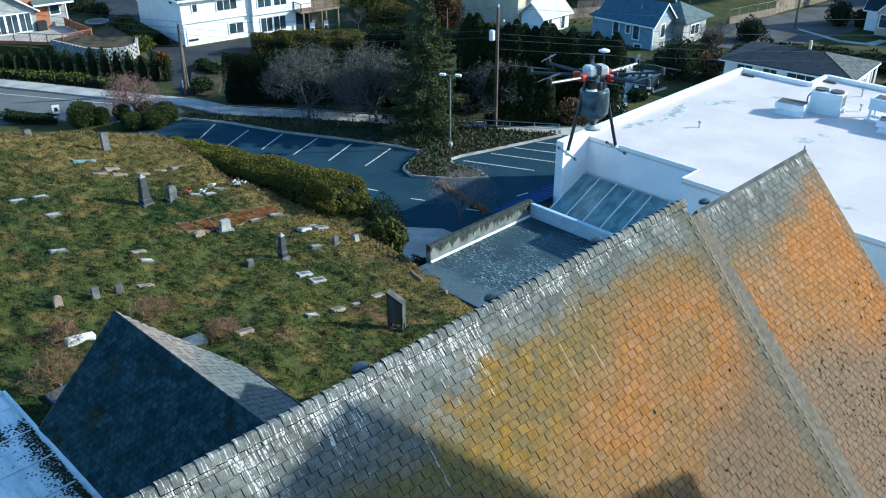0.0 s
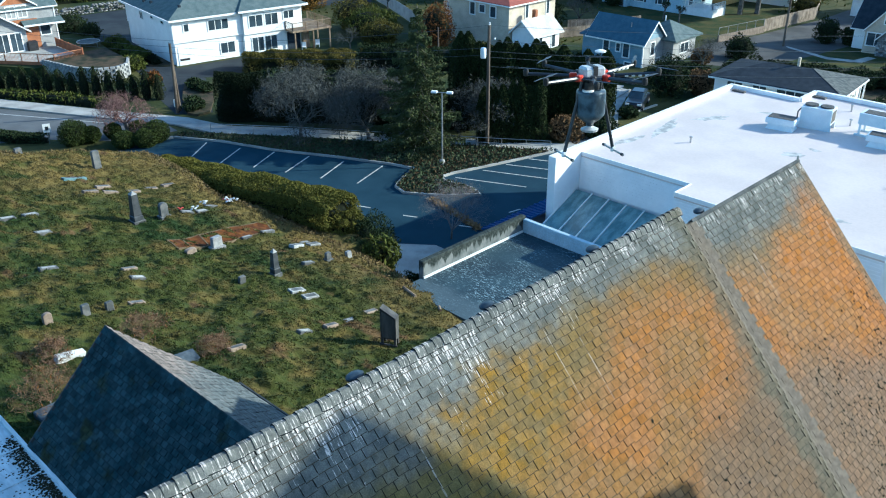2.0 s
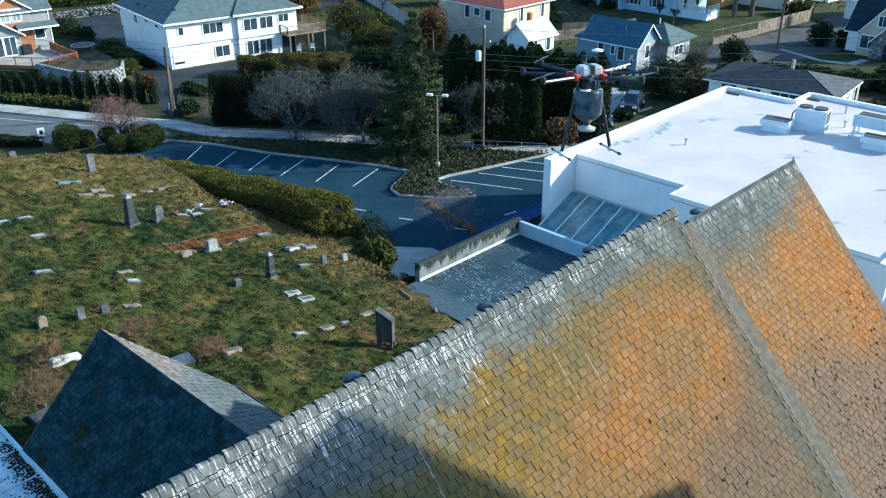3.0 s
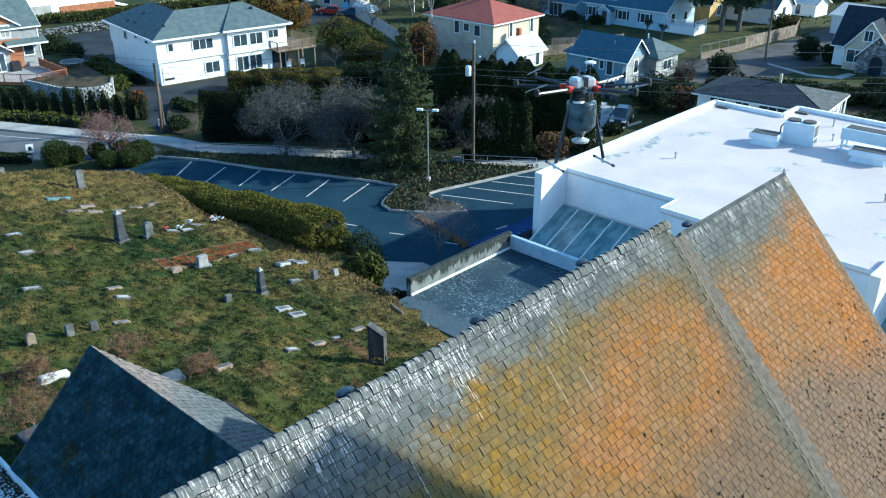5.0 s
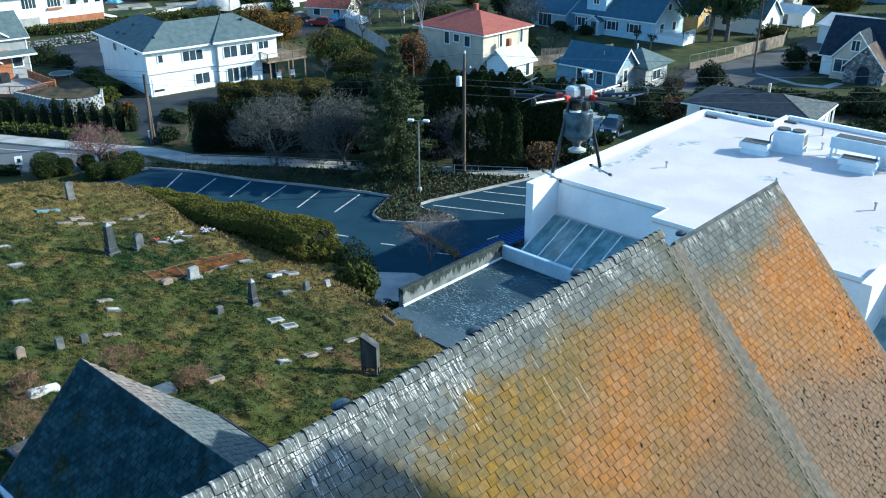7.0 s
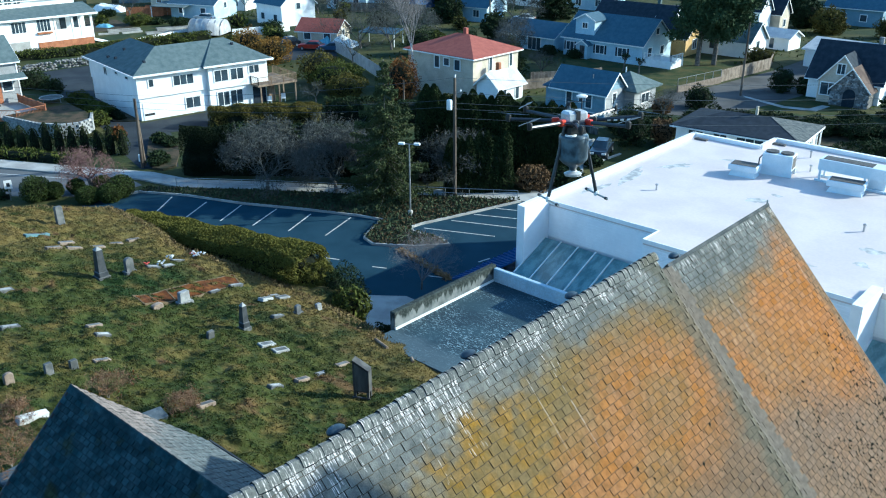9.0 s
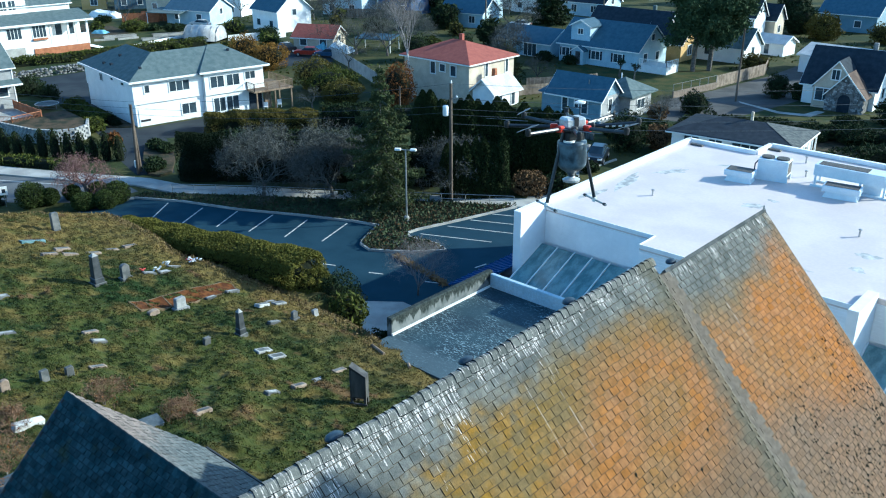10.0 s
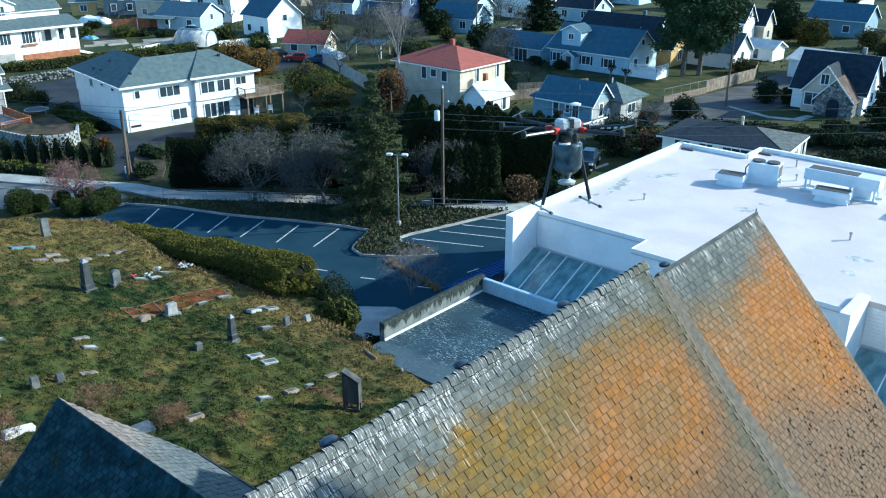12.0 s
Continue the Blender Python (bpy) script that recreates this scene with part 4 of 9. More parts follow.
solid("walkway", Geo().prism([(-40.8, 35.6), (-36.5, 31.8), (-30.2, 31.8), (-30.2, 37.0), (-34.0, 37.6), (-38.2, 37.7)], -0.1, 0.05), M["concrete"], "pale concrete walkway between lot and terrace", "walkway", kind="structure")
# ---- cemetery ----
M["stone_pale"] = mat("pale_marble", (0.25, 0.25, 0.25), (0.38, 0.38, 0.37), 3, 25, 0.75, vary=0.2)
M["stone_grey"] = mat("grey_granite", (0.072, 0.077, 0.08), (0.14, 0.14, 0.138), 3, 30, 0.7, vary=0.25)
M["stone_dark"] = mat("dark_granite", (0.025, 0.03, 0.036), (0.055, 0.06, 0.068), 3, 30, 0.55, vary=0.15)
M["stone_pink"] = mat("pink_granite", (0.19, 0.145, 0.11), (0.29, 0.225, 0.17), 3, 30, 0.75, vary=0.2)
M["gravel_red"] = mat("red_gravel", (0.065, 0.022, 0.005), (0.15, 0.055, 0.011), 2.5, 30, 0.95, relief=0.7)
M["slate_teal"] = mat("teal_slate", (0.09, 0.17, 0.19), (0.16, 0.26, 0.28), 3, 25, 0.6)
FACE = 92.0   # degrees: heading of most stones


def on_hill(x, y, turn=0.0, sink=0.03, lean=0.0):
    return Matrix.Translation((x, y, hill_z(x, y) - sink)) @ Matrix.Rotation(radians(turn), 4, "Z") @ Matrix.Rotation(radians(lean), 4, "X")


def in_turf(x, y, turn):
    """Lies in the slope of the hill, a little proud of it."""
    e = 0.5
    n = Vector(((hill_z(x - e, y) - hill_z(x + e, y)) / (2 * e), (hill_z(x, y - e) - hill_z(x, y + e)) / (2 * e), 1.0)).normalized()
    slope = Vector((0, 0, 1)).rotation_difference(n).to_matrix().to_4x4()
    return Matrix.Translation((x, y, hill_z(x, y) + max(0.035, tussock(x, y) + 0.025))) @ slope @ Matrix.Rotation(radians(turn), 4, "Z")


def flat_marker(x, y, w, d, h, material, label):
    g = Geo().block((-w / 2, -d / 2, -0.12), (w / 2, d / 2, h), 0.02)
    g2 = Geo().box((-w * 0.36, -d * 0.3, h - 0.01), (w * 0.36, d * 0.3, h + 0.006))
    ob = thing("grave_marker", label, "grave marker", "flat markers in the grass", in_turf(x, y, FACE + rng.uniform(-6, 9)))
    part("slab", g, M[material], ob)
    part("panel", g2, M["stone_grey" if material != "stone_grey" else "stone_pale"], ob, "worn inscription panel")
    return ob


flats = [(-52.8, 19.8), (-49.6, 19.4), (-50.8, 20.7), (-49.8, 20.7), (-49.9, 22.2), (-50.2, 23.5), (-50.5, 24.9), (-44.0, 22.6), (-44.3, 23.7), (-45.1, 24.8), (-46.2, 13.4), (-46.2, 14.6), (-43.6, 14.2), (-38.5, 12.4)]
for i, (x, y) in enumerate(flats):
    if i == 0:
        flat_marker(x, y, 1.5, 0.42, 0.05, "slate_teal", "long blue-grey flat grave marker in the grass")
    elif 1 <= i <= 6:
        flat_marker(x, y, 0.95, 0.34, 0.06, "stone_pink", "pinkish flat grave marker sunk in the turf")
    else:
        flat_marker(x, y, 0.85, 0.38, 0.045, "stone_grey", "grey flat grave marker sunk in the turf")
flats = [(-36.8, 15.5), (-35.8, 15.4), (-33.4, 14.1), (-36.9, 25.3), (-37.1, 26.6), (-34.1, 24.0), (-31.4, 21.3), (-30.6, 21.5), (-27.6, 20.4), (-27.9, 21.8), (-28.1, 23.2), (-27.4, 18.8), (-26.9, 15.1), (-37.9, 26.5)]
for i, (x, y) in enumerate(flats):
    if i in (3, 4, 6, 7):
        flat_marker(x, y, 0.85, 0.42, 0.06, "stone_pale", "pale flat grave marker in the grass")
    else:
        flat_marker(x, y, 0.75, 0.32, 0.04, "stone_grey" if i % 2 else "stone_pink", "small worn flat grave marker in the grass")


def headstone(x, y, w, h, d, material, label, top="round", base=True, lean=0.0, turn=FACE):
    w, h = w * 0.82, h * 0.92
    ob = thing("headstone", label, "headstone", "upright headstones", on_hill(x, y, turn, 0.04, lean))
    z0 = 0.16 if base else 0.0
    if base:
        part("plinth", Geo().block((-w * 0.68, -d * 0.95, -0.15), (w * 0.68, d * 0.95, 0.16), 0.025), M[material], ob)
    if top == "round":
        prof = [(-w / 2, 0), (w / 2, 0)] + [(w / 2 * math.cos(a), h * 0.78 + h * 0.22 * math.sin(a)) for a in (math.pi * k / 8 for k in range(9))]
    else:
        prof = [(-w / 2, 0), (w / 2, 0), (w / 2 * 0.94, h * 0.93), (w * 0.38, h), (-w * 0.38, h), (-w / 2 * 0.94, h * 0.93)]
    c = 0.02
    n = len(prof)
    g = Geo()
    rings = [[(x_ * (1 - c / w * 2 * f), yy, z0 + z_ * (1 - c / h * f)) for x_, z_ in prof] for yy, f in ((-d / 2, 1), (-d / 2 + c, 0), (d / 2 - c, 0), (d / 2, 1))]
    vs = [p for r in rings for p in r]
    fs = [tuple(range(n)), tuple(range(4 * n - 1, 3 * n - 1, -1))] + [(k * n + (i + 1) % n, k * n + i, (k + 1) * n + i, (k + 1) * n + (i + 1) % n) for k in range(3) for i in range(n)]
    g.add(vs, fs)
    part("slab", g, M[material], ob)
    return ob


headstone(-55.0, 22.3, 0.62, 1.45, 0.3, "stone_grey", "tall grey slab headstone leaning slightly", "flat", False, -3)
headstone(-43.9, 21.1, 0.60, 0.85, 0.28, "stone_grey", "weathered grey headstone with rounded top")
headstone(-39.0, 21.5, 0.75, 0.62, 0.3, "stone_pale", "white marble headstone on a grey plinth", "flat")
headstone(-38.4, 19.6, 0.72, 0.42, 0.3, "stone_pink", "low pinkish headstone with rounded top", "round", False)
headstone(-33.4, 19.5, 0.45, 0.42, 0.2, "stone_grey", "small dark headstone tilted in the turf", "flat", False, 8)
headstone(-34.3, 25.5, 0.42, 0.42, 0.2, "stone_grey", "small grey headstone with rounded top")
headstone(-34.5, 27.1, 0.42, 0.45, 0.22, "stone_pale", "small pale headstone tilted backwards", "flat", False, -8)
headstone(-32.9, 10.1, 0.45, 0.58, 0.2, "stone_pink", "pinkish headstone standing in the turf", "round", False)
headstone(-33.0, 11.7, 0.42, 0.58, 0.2, "stone_grey", "grey headstone standing in the turf", "flat", False)
headstone(-33.2, 12.8, 0.42, 0.50, 0.2, "stone_grey", "grey square headstone in the turf", "flat", False)
headstone(-60.2, 19.2, 0.6, 0.5, 0.3, "stone_grey", "far grey headstone on the crest", "flat", False)


def obelisk(x, y, h, w, material, label):
    ob = thing("obelisk", label, "obelisk", "grave obelisks", on_hill(x, y, FACE, 0.05, 0.0))
    part("base", Geo().block((-w * 0.95, -w * 0.95, -0.2), (w * 0.95, w * 0.95, 0.2), 0.03), M["stone_grey"], ob, "grey stepped base")
    part("plinth", Geo().block((-w * 0.75, -w * 0.75, 0.2), (w * 0.75, w * 0.75, 0.48), 0.03), M[material], ob)
    a, b, z0, z1, z2 = w * 0.62, w * 0.46, 0.48, h - 0.2, h
    g = Geo().add([(-a, -a, z0), (a, -a, z0), (a, a, z0), (-a, a, z0), (-b, -b, z1), (b, -b, z1), (b, b, z1), (-b, b, z1)], [(3, 2, 1, 0), (4, 5, 6, 7), (0, 1, 5, 4), (1, 2, 6, 5), (2, 3, 7, 6), (3, 0, 4, 7)])
    part("shaft", g, M[material], ob)
    g = Geo().add([(-b * 1.1, -b * 1.1, z1), (b * 1.1, -b * 1.1, z1), (b * 1.1, b * 1.1, z1), (-b * 1.1, b * 1.1, z1), (0, 0, z2)], [(3, 2, 1, 0), (0, 1, 4), (1, 2, 4), (2, 3, 4), (3, 0, 4)])
    part("cap", g, M["stone_pale"], ob, "pale pointed cap")


obelisk(-43.8, 19.4, 1.95, 0.38, "stone_dark", "dark granite grave obelisk with pale pointed cap")
obelisk(-33.6, 21.6, 1.55, 0.27, "stone_dark", "dark grey granite grave obelisk with pale cap")

# red gravel plot
M["stone_tan"] = mat("weathered_tan_kerb", (0.12, 0.09, 0.05), (0.20, 0.15, 0.09), 3, 25, 0.9)
plot = thing("gravel_plot", "red gravel family plot with a concrete kerb", "grave plot")
P4 = [Vector((-40.47, 19.39)), Vector((-39.15, 19.31)), Vector((-39.9, 25.8)), Vector((-41.5, 26.35))]
g = Geo()
NU, NV = 14, 5
for j in range(NU + 1):
    for i in range(NV + 1):
        p = P4[0].lerp(P4[3], j / NU).lerp(P4[1].lerp(P4[2], j / NU), i / NV)
        g.v.append((p.x, p.y, hill_z(p.x, p.y) + 0.06))
g.f = [(j * (NV + 1) + i, j * (NV + 1) + i + 1, (j + 1) * (NV + 1) + i + 1, (j + 1) * (NV + 1) + i) for j in range(NU) for i in range(NV)]
part("gravel", g, M["gravel_red"], plot, "red gravel")


def hill_kerb(a, b, w, h, material, parent):
    n = max(2, int((b - a).length / 0.5))
    d = (b - a).normalized()
    s = Vector((-d.y, d.x)) * w / 2
    g = Geo()
    for k in range(n + 1):
        p = a.lerp(b, k / n)
        z = hill_z(p.x, p.y)
        g.v += [(p.x - s.x, p.y - s.y, z - 0.1), (p.x - s.x, p.y - s.y, z + h), (p.x + s.x, p.y + s.y, z + h), (p.x + s.x, p.y + s.y, z - 0.1)]
    for k in range(n):
        o = 4 * k
        g.f += [(o + 1, o + 2, o + 6, o + 5), (o, o + 1, o + 5, o + 4), (o + 2, o + 3, o + 7, o + 6)]
    g.f += [(0, 3, 2, 1), (4 * n, 4 * n + 1, 4 * n + 2, 4 * n + 3)]
    part("kerb", g, M[material], parent)


for a, b in ((0, 1), (1, 2), (2, 3), (3, 0)):
    hill_kerb(P4[a], P4[b], 0.08, 0.07, "stone_tan", plot)
for t in (0.13, 0.3):
    hill_kerb(P4[0].lerp(P4[3], t), P4[1].lerp(P4[2], t), 0.07, 0.07, "stone_tan", plot)
flat_marker(-39.75, 25.3, 0.9, 0.25, 0.10, "stone_grey", "narrow grey marker on the plot kerb")
flat_marker(-39.5, 23.7, 0.7, 0.22, 0.09, "stone_grey", "narrow grey marker on the plot kerb")

# white ledger, blue-grey tomb, dark board, flowers
ob = thing("ledger_stone", "white stone ledger slab lying in the grass", "ledger stone", m=in_turf(-29.4, 9.5, FACE))
M["stone_white"] = mat("white_marble", (0.6, 0.61, 0.62), (0.74, 0.74, 0.74), 3, 25, 0.6)
part("slab", Geo().block((-0.56, -0.16, -0.1), (0.56, 0.16, 0.18), 0.03), M["stone_white"], ob)
ob = thing("coping_tomb", "blue-grey coped tomb with a ridged lid", "tomb", m=on_hill(-27.3, 12.9, FACE - 10, 0.12) @ Matrix.Diagonal((0.85, 0.8, 0.75, 1)))
tomb = ob
g = Geo().add([(-0.7, -0.5, 0.3), (0.7, -0.5, 0.3), (0.7, 0.5, 0.3), (-0.7, 0.5, 0.3), (-0.55, 0, 0.68), (0.55, 0, 0.68)], [(3, 2, 1, 0), (0, 1, 5, 4), (1, 2, 5), (2, 3, 4, 5), (3, 0, 4)])
M["slate_lid"] = mat("blue_slate", (0.045, 0.065, 0.09), (0.09, 0.115, 0.145), 2.5, 20, 0.6)
part("base", Geo().block((-0.65, -0.45, -0.2), (0.65, 0.45, 0.3), 0.03), M["slate_lid"], tomb)
part("lid", g, M["slate_lid"], tomb, "ridged blue-grey lid")
ob = thing("ledger_stone", "blue-grey ledger slab half hidden by shrubs", "ledger stone", m=on_hill(-25.8, 7.6, FACE, 0.0))
part("slab", Geo().block((-0.7, -0.35, -0.1), (0.7, 0.35, 0.35), 0.03), M["slate_lid"], ob)
ob = thing("notice_cabinet", "tall dark wooden notice cabinet on short legs", "notice board", m=on_hill(-24.55, 21.3, 28, 0.02))
g = Geo().add([(-0.36, -0.2, 0.42), (0.36, -0.2, 0.42), (0.36, 0.2, 0.42), (-0.36, 0.2, 0.42), (-0.36, -0.2, 1.95), (0.36, -0.2, 1.5), (0.36, 0.2, 1.5), (-0.36, 0.2, 1.95)], [(3, 2, 1, 0), (4, 5, 6, 7), (0, 1, 5, 4), (1, 2, 6, 5), (2, 3, 7, 6), (3, 0, 4, 7)])
part("cabinet", g, M["dark_wood"], ob)
# boards in a paler grey than the cabinet
M["grey_board"] = mat("pale_grey_board", (0.07, 0.065, 0.06), (0.15, 0.135, 0.12), 2, 18, 0.8, stretch=(1, 1, 0.2))
part("door", Geo().slab([(-0.28, -0.215, 0.5), (0.30, -0.215, 0.5), (0.30, -0.205, 1.44), (-0.28, -0.205, 1.78)], 0.02), M["grey_board"], ob, "pale grey wooden door")
for sx in (-1, 1):
    for sy in (-1, 1):
        part("leg", Geo().box((sx * 0.3 - 0.05, sy * 0.15 - 0.05, -0.1), (sx * 0.3 + 0.05, sy * 0.15 + 0.05, 0.42)), M["dark_wood"], ob)
part("rail", Geo().box((-0.4, -0.23, 0.1), (0.4, -0.18, 0.17)), M["grey_board"], ob)
petal = {"white": mat("white_petals", (0.7, 0.7, 0.7), (0.8, 0.8, 0.8), 8, 60, 0.7), "red": mat("red_petals", (0.45, 0.05, 0.04), (0.6, 0.10, 0.07), 8, 60, 0.7)}
for x, y, c, n, sc in ((-45.7, 24.8, "white", 9, 0.25), (-45.2, 26.3, "white", 14, 0.42), (-45.5, 26.0, "red", 3, 0.2), (-44.0, 22.3, "red", 3, 0.15), (-44.3, 23.3, "white", 6, 0.2)):
    ob = thing("flower_bunch", f"small bunch of {c} flowers laid on a grave", "flowers", "grave flowers", on_hill(x, y, 0, 0.0))
    g, st = Geo(), Geo()
    for _ in range(n):
        q = Vector((rng.uniform(-sc, sc), rng.uniform(-sc, sc), rng.uniform(0.12, 0.3)))
        g.lathe([(0.01, 0), (0.07, 0.03), (0.09, 0.07), (0.03, 0.08)], 6, Matrix.Translation(q) @ Matrix.Rotation(rng.uniform(-0.7, 0.7), 4, "X"))
        st.tube((q.x * 0.4, q.y * 0.4, 0), q, 0.008, n=3)
    part("blossoms", g, petal[c], ob)
    part("greenery", st, M["moss"], ob)
for x0, y0, x1, y1 in ((-29.3, 26.5, -28.1, 26.2), (-26.7, 26.5, -26.3, 26.2)):
    a, b = Vector((x0, y0, hill_z(x0, y0) + 0.06)), Vector((x1, y1, hill_z(x1, y1) + 0.06))
    solid("timber_edging", Geo().tube(a, b, 0.09, 0.08, 7), M["wood"], "weathered timber edging lying in the grass", "timber", "edging timbers")

# ---- plants ----
def leaf_mat(name, a, b, rough=0.7):
    m, nt, bsdf, pos = base_mat(name, 0.9)
    bsdf.inputs["Specular IOR Level"].default_value = 0.12
    r = nt.nodes.new("ShaderNodeNewGeometry").outputs["Random Per Island"]
    c = mix_rgb(nt, math_node(nt, "ADD", math_node(nt, "MULTIPLY", r, 0.6), 0.15), a, b)
    c = mix_rgb(nt, ramp(nt, noise_node(nt, pos, 0.6, 4), 0.35, 0.65), c, mix_rgb(nt, 0.5, a, b), "MIX")
    nt.links.new(c, bsdf.inputs["Base Color"])
    return m


M["leaf_hedge"] = leaf_mat("hedge_leaves", (0.03, 0.046, 0.010), (0.115, 0.118, 0.022))
M["leaf_dark"] = leaf_mat("dark_evergreen_leaves", (0.010, 0.019, 0.008), (0.036, 0.05, 0.018))
M["leaf_tall"] = leaf_mat("tall_evergreen_leaves", (0.022, 0.040, 0.020), (0.085, 0.115, 0.05))
M["leaf_cedar"] = leaf_mat("cedar_leaves", (0.010, 0.020, 0.007), (0.04, 0.05, 0.014))
M["leaf_deep"] = leaf_mat("deep_green_cedar_leaves", (0.005, 0.010, 0.005), (0.020, 0.028, 0.010))
M["leaf_conifer"] = leaf_mat("conifer_needles", (0.017, 0.032, 0.014), (0.118, 0.130, 0.050))
M["leaf_olive"] = leaf_mat("olive_leaves", (0.04, 0.042, 0.010), (0.14, 0.115, 0.025))
M["leaf_laurel"] = leaf_mat("laurel_leaves", (0.048, 0.048, 0.011), (0.16, 0.125, 0.027))
M["leaf_boundary"] = leaf_mat("boundary_hedge_leaves", (0.040, 0.052, 0.010), (0.19, 0.165, 0.030))
M["leaf_gold"] = leaf_mat("golden_leaves", (0.09, 0.055, 0.012), (0.27, 0.15, 0.03))
M["twig_pale"] = mat("pale_birch_twigs", (0.16, 0.15, 0.15), (0.26, 0.24, 0.24), 3, 20, 0.95)
M["leaf_bush"] = leaf_mat("clipped_bush_leaves", (0.02, 0.034, 0.010), (0.07, 0.085, 0.02))
M["leaf_dry"] = leaf_mat("bleached_grass", (0.20, 0.13, 0.06), (0.36, 0.25, 0.13))
M["leaf_rust"] = leaf_mat("rust_leaves", (0.07, 0.03, 0.01), (0.18, 0.08, 0.022))
M["leaf_ivy"] = leaf_mat("ivy_leaves", (0.02, 0.034, 0.014), (0.09, 0.11, 0.06))
M["leaf_brown"] = leaf_mat("dry_leaves", (0.08, 0.05, 0.025), (0.18, 0.115, 0.055))
M["leaf_blade"] = leaf_mat("grass_blades", (0.018, 0.038, 0.006), (0.068, 0.082, 0.014))
M["leaf_straw"] = leaf_mat("straw_blades", (0.11, 0.08, 0.035), (0.21, 0.155, 0.075))
M["bark"] = mat("grey_bark", (0.10, 0.09, 0.08), (0.20, 0.18, 0.16), 3, 20, 0.95)
M["twig"] = mat("grey_twigs", (0.052, 0.056, 0.052), (0.115, 0.118, 0.108), 3, 20, 0.95)
M["twig_pink"] = mat("pinkish_twigs", (0.15, 0.085, 0.08), (0.24, 0.15, 0.135), 3, 20, 0.95)
M["twig_rust"] = mat("rusty_twigs", (0.14, 0.085, 0.05), (0.24, 0.155, 0.10), 3, 20, 0.95)
M["bark_white"] = mat("white_birch_bark", (0.38, 0.36, 0.34), (0.55, 0.52, 0.5), 2, 14, 0.85)
# near-black filler inside foliage; the inner shade is put into its colour
M["shade_core"] = mat("foliage_shade", (0.006, 0.009, 0.004), (0.014, 0.017, 0.008), 2, 10, 1.0)


def leaves(points, size, up=0.3, aspect=1.7, var=0.5, flat=0.0):
    """Small rhombic leaves, one at each point; flat lays them down, tilted by that much."""
    n = len(points)
    p = np.asarray(points, float)
    d = nrng.normal(size=(n, 3))
    d[:, 2] += up
    d /= np.linalg.norm(d, axis=1)[:, None]
    e = np.cross(d, nrng.normal(size=(n, 3)))
    if flat:
        d[:, 2] *= flat
        d /= np.linalg.norm(d, axis=1)[:, None]
        e = np.cross(d, np.array([0.0, 0.0, 1.0]) + flat * nrng.normal(size=(n, 3)))
    e /= np.linalg.norm(e, axis=1)[:, None] + 1e-9
    s = size * (1 + var * nrng.uniform(-1, 1, n))[:, None]
    quad = np.stack([p - d * s * aspect, p + e * s * 0.6, p + d * s * aspect, p - e * s * 0.6], 1)
    g = Geo()
    g.v = [tuple(q) for q in quad.reshape(-1, 3).tolist()]
    g.f = [(4 * i, 4 * i + 1, 4 * i + 2, 4 * i + 3) for i in range(n)]
    return g


def blob_points(n, c, r, shell=0.35, lump=0.25, seed=0.0):
    """Points in the outer shell of a lumpy ellipsoid."""
    d = nrng.normal(size=(n, 3))
    d /= np.linalg.norm(d, axis=1)[:, None]
    k = np.array([1 + lump * noise.noise(Vector(q) * 2.2 + Vector((seed, 3 * seed, 0))) * 1.6 for q in d.tolist()])
    rad = (1 - shell * nrng.random(n) ** 1.6) * k
    return np.asarray(c) + d * rad[:, None] * np.asarray(r)


def blob_core(c, r, k=0.78):
    g = Geo()
    rings = [(math.sin(math.pi * (i + 0.5) / 7) * k, -math.cos(math.pi * (i + 0.5) / 7) * k) for i in range(7)]
    return g.lathe(rings, 12, Matrix.Translation(c) @ Matrix.Diagonal((*r, 1)))


def shrub(x, y, r, h, leafm, label, n=900, size=0.09, z=0.0, group="", category="shrub", lump=0.3):
    ob = thing("shrub", label, category, group, Matrix.Translation((x, y, z)))
    c = (0, 0, h * 0.48)
    part("inner_mass", blob_core(c, (r * 0.92, r * 0.92, h * 0.5)), M["shade_core"], ob)
    pts = blob_points(n, c, (r, r, h * 0.54), 0.3, lump, x)
    pts[:, 2] = np.maximum(pts[:, 2], 0.02)
    part("leaves", leaves(pts, size), M[leafm], ob)
    return ob


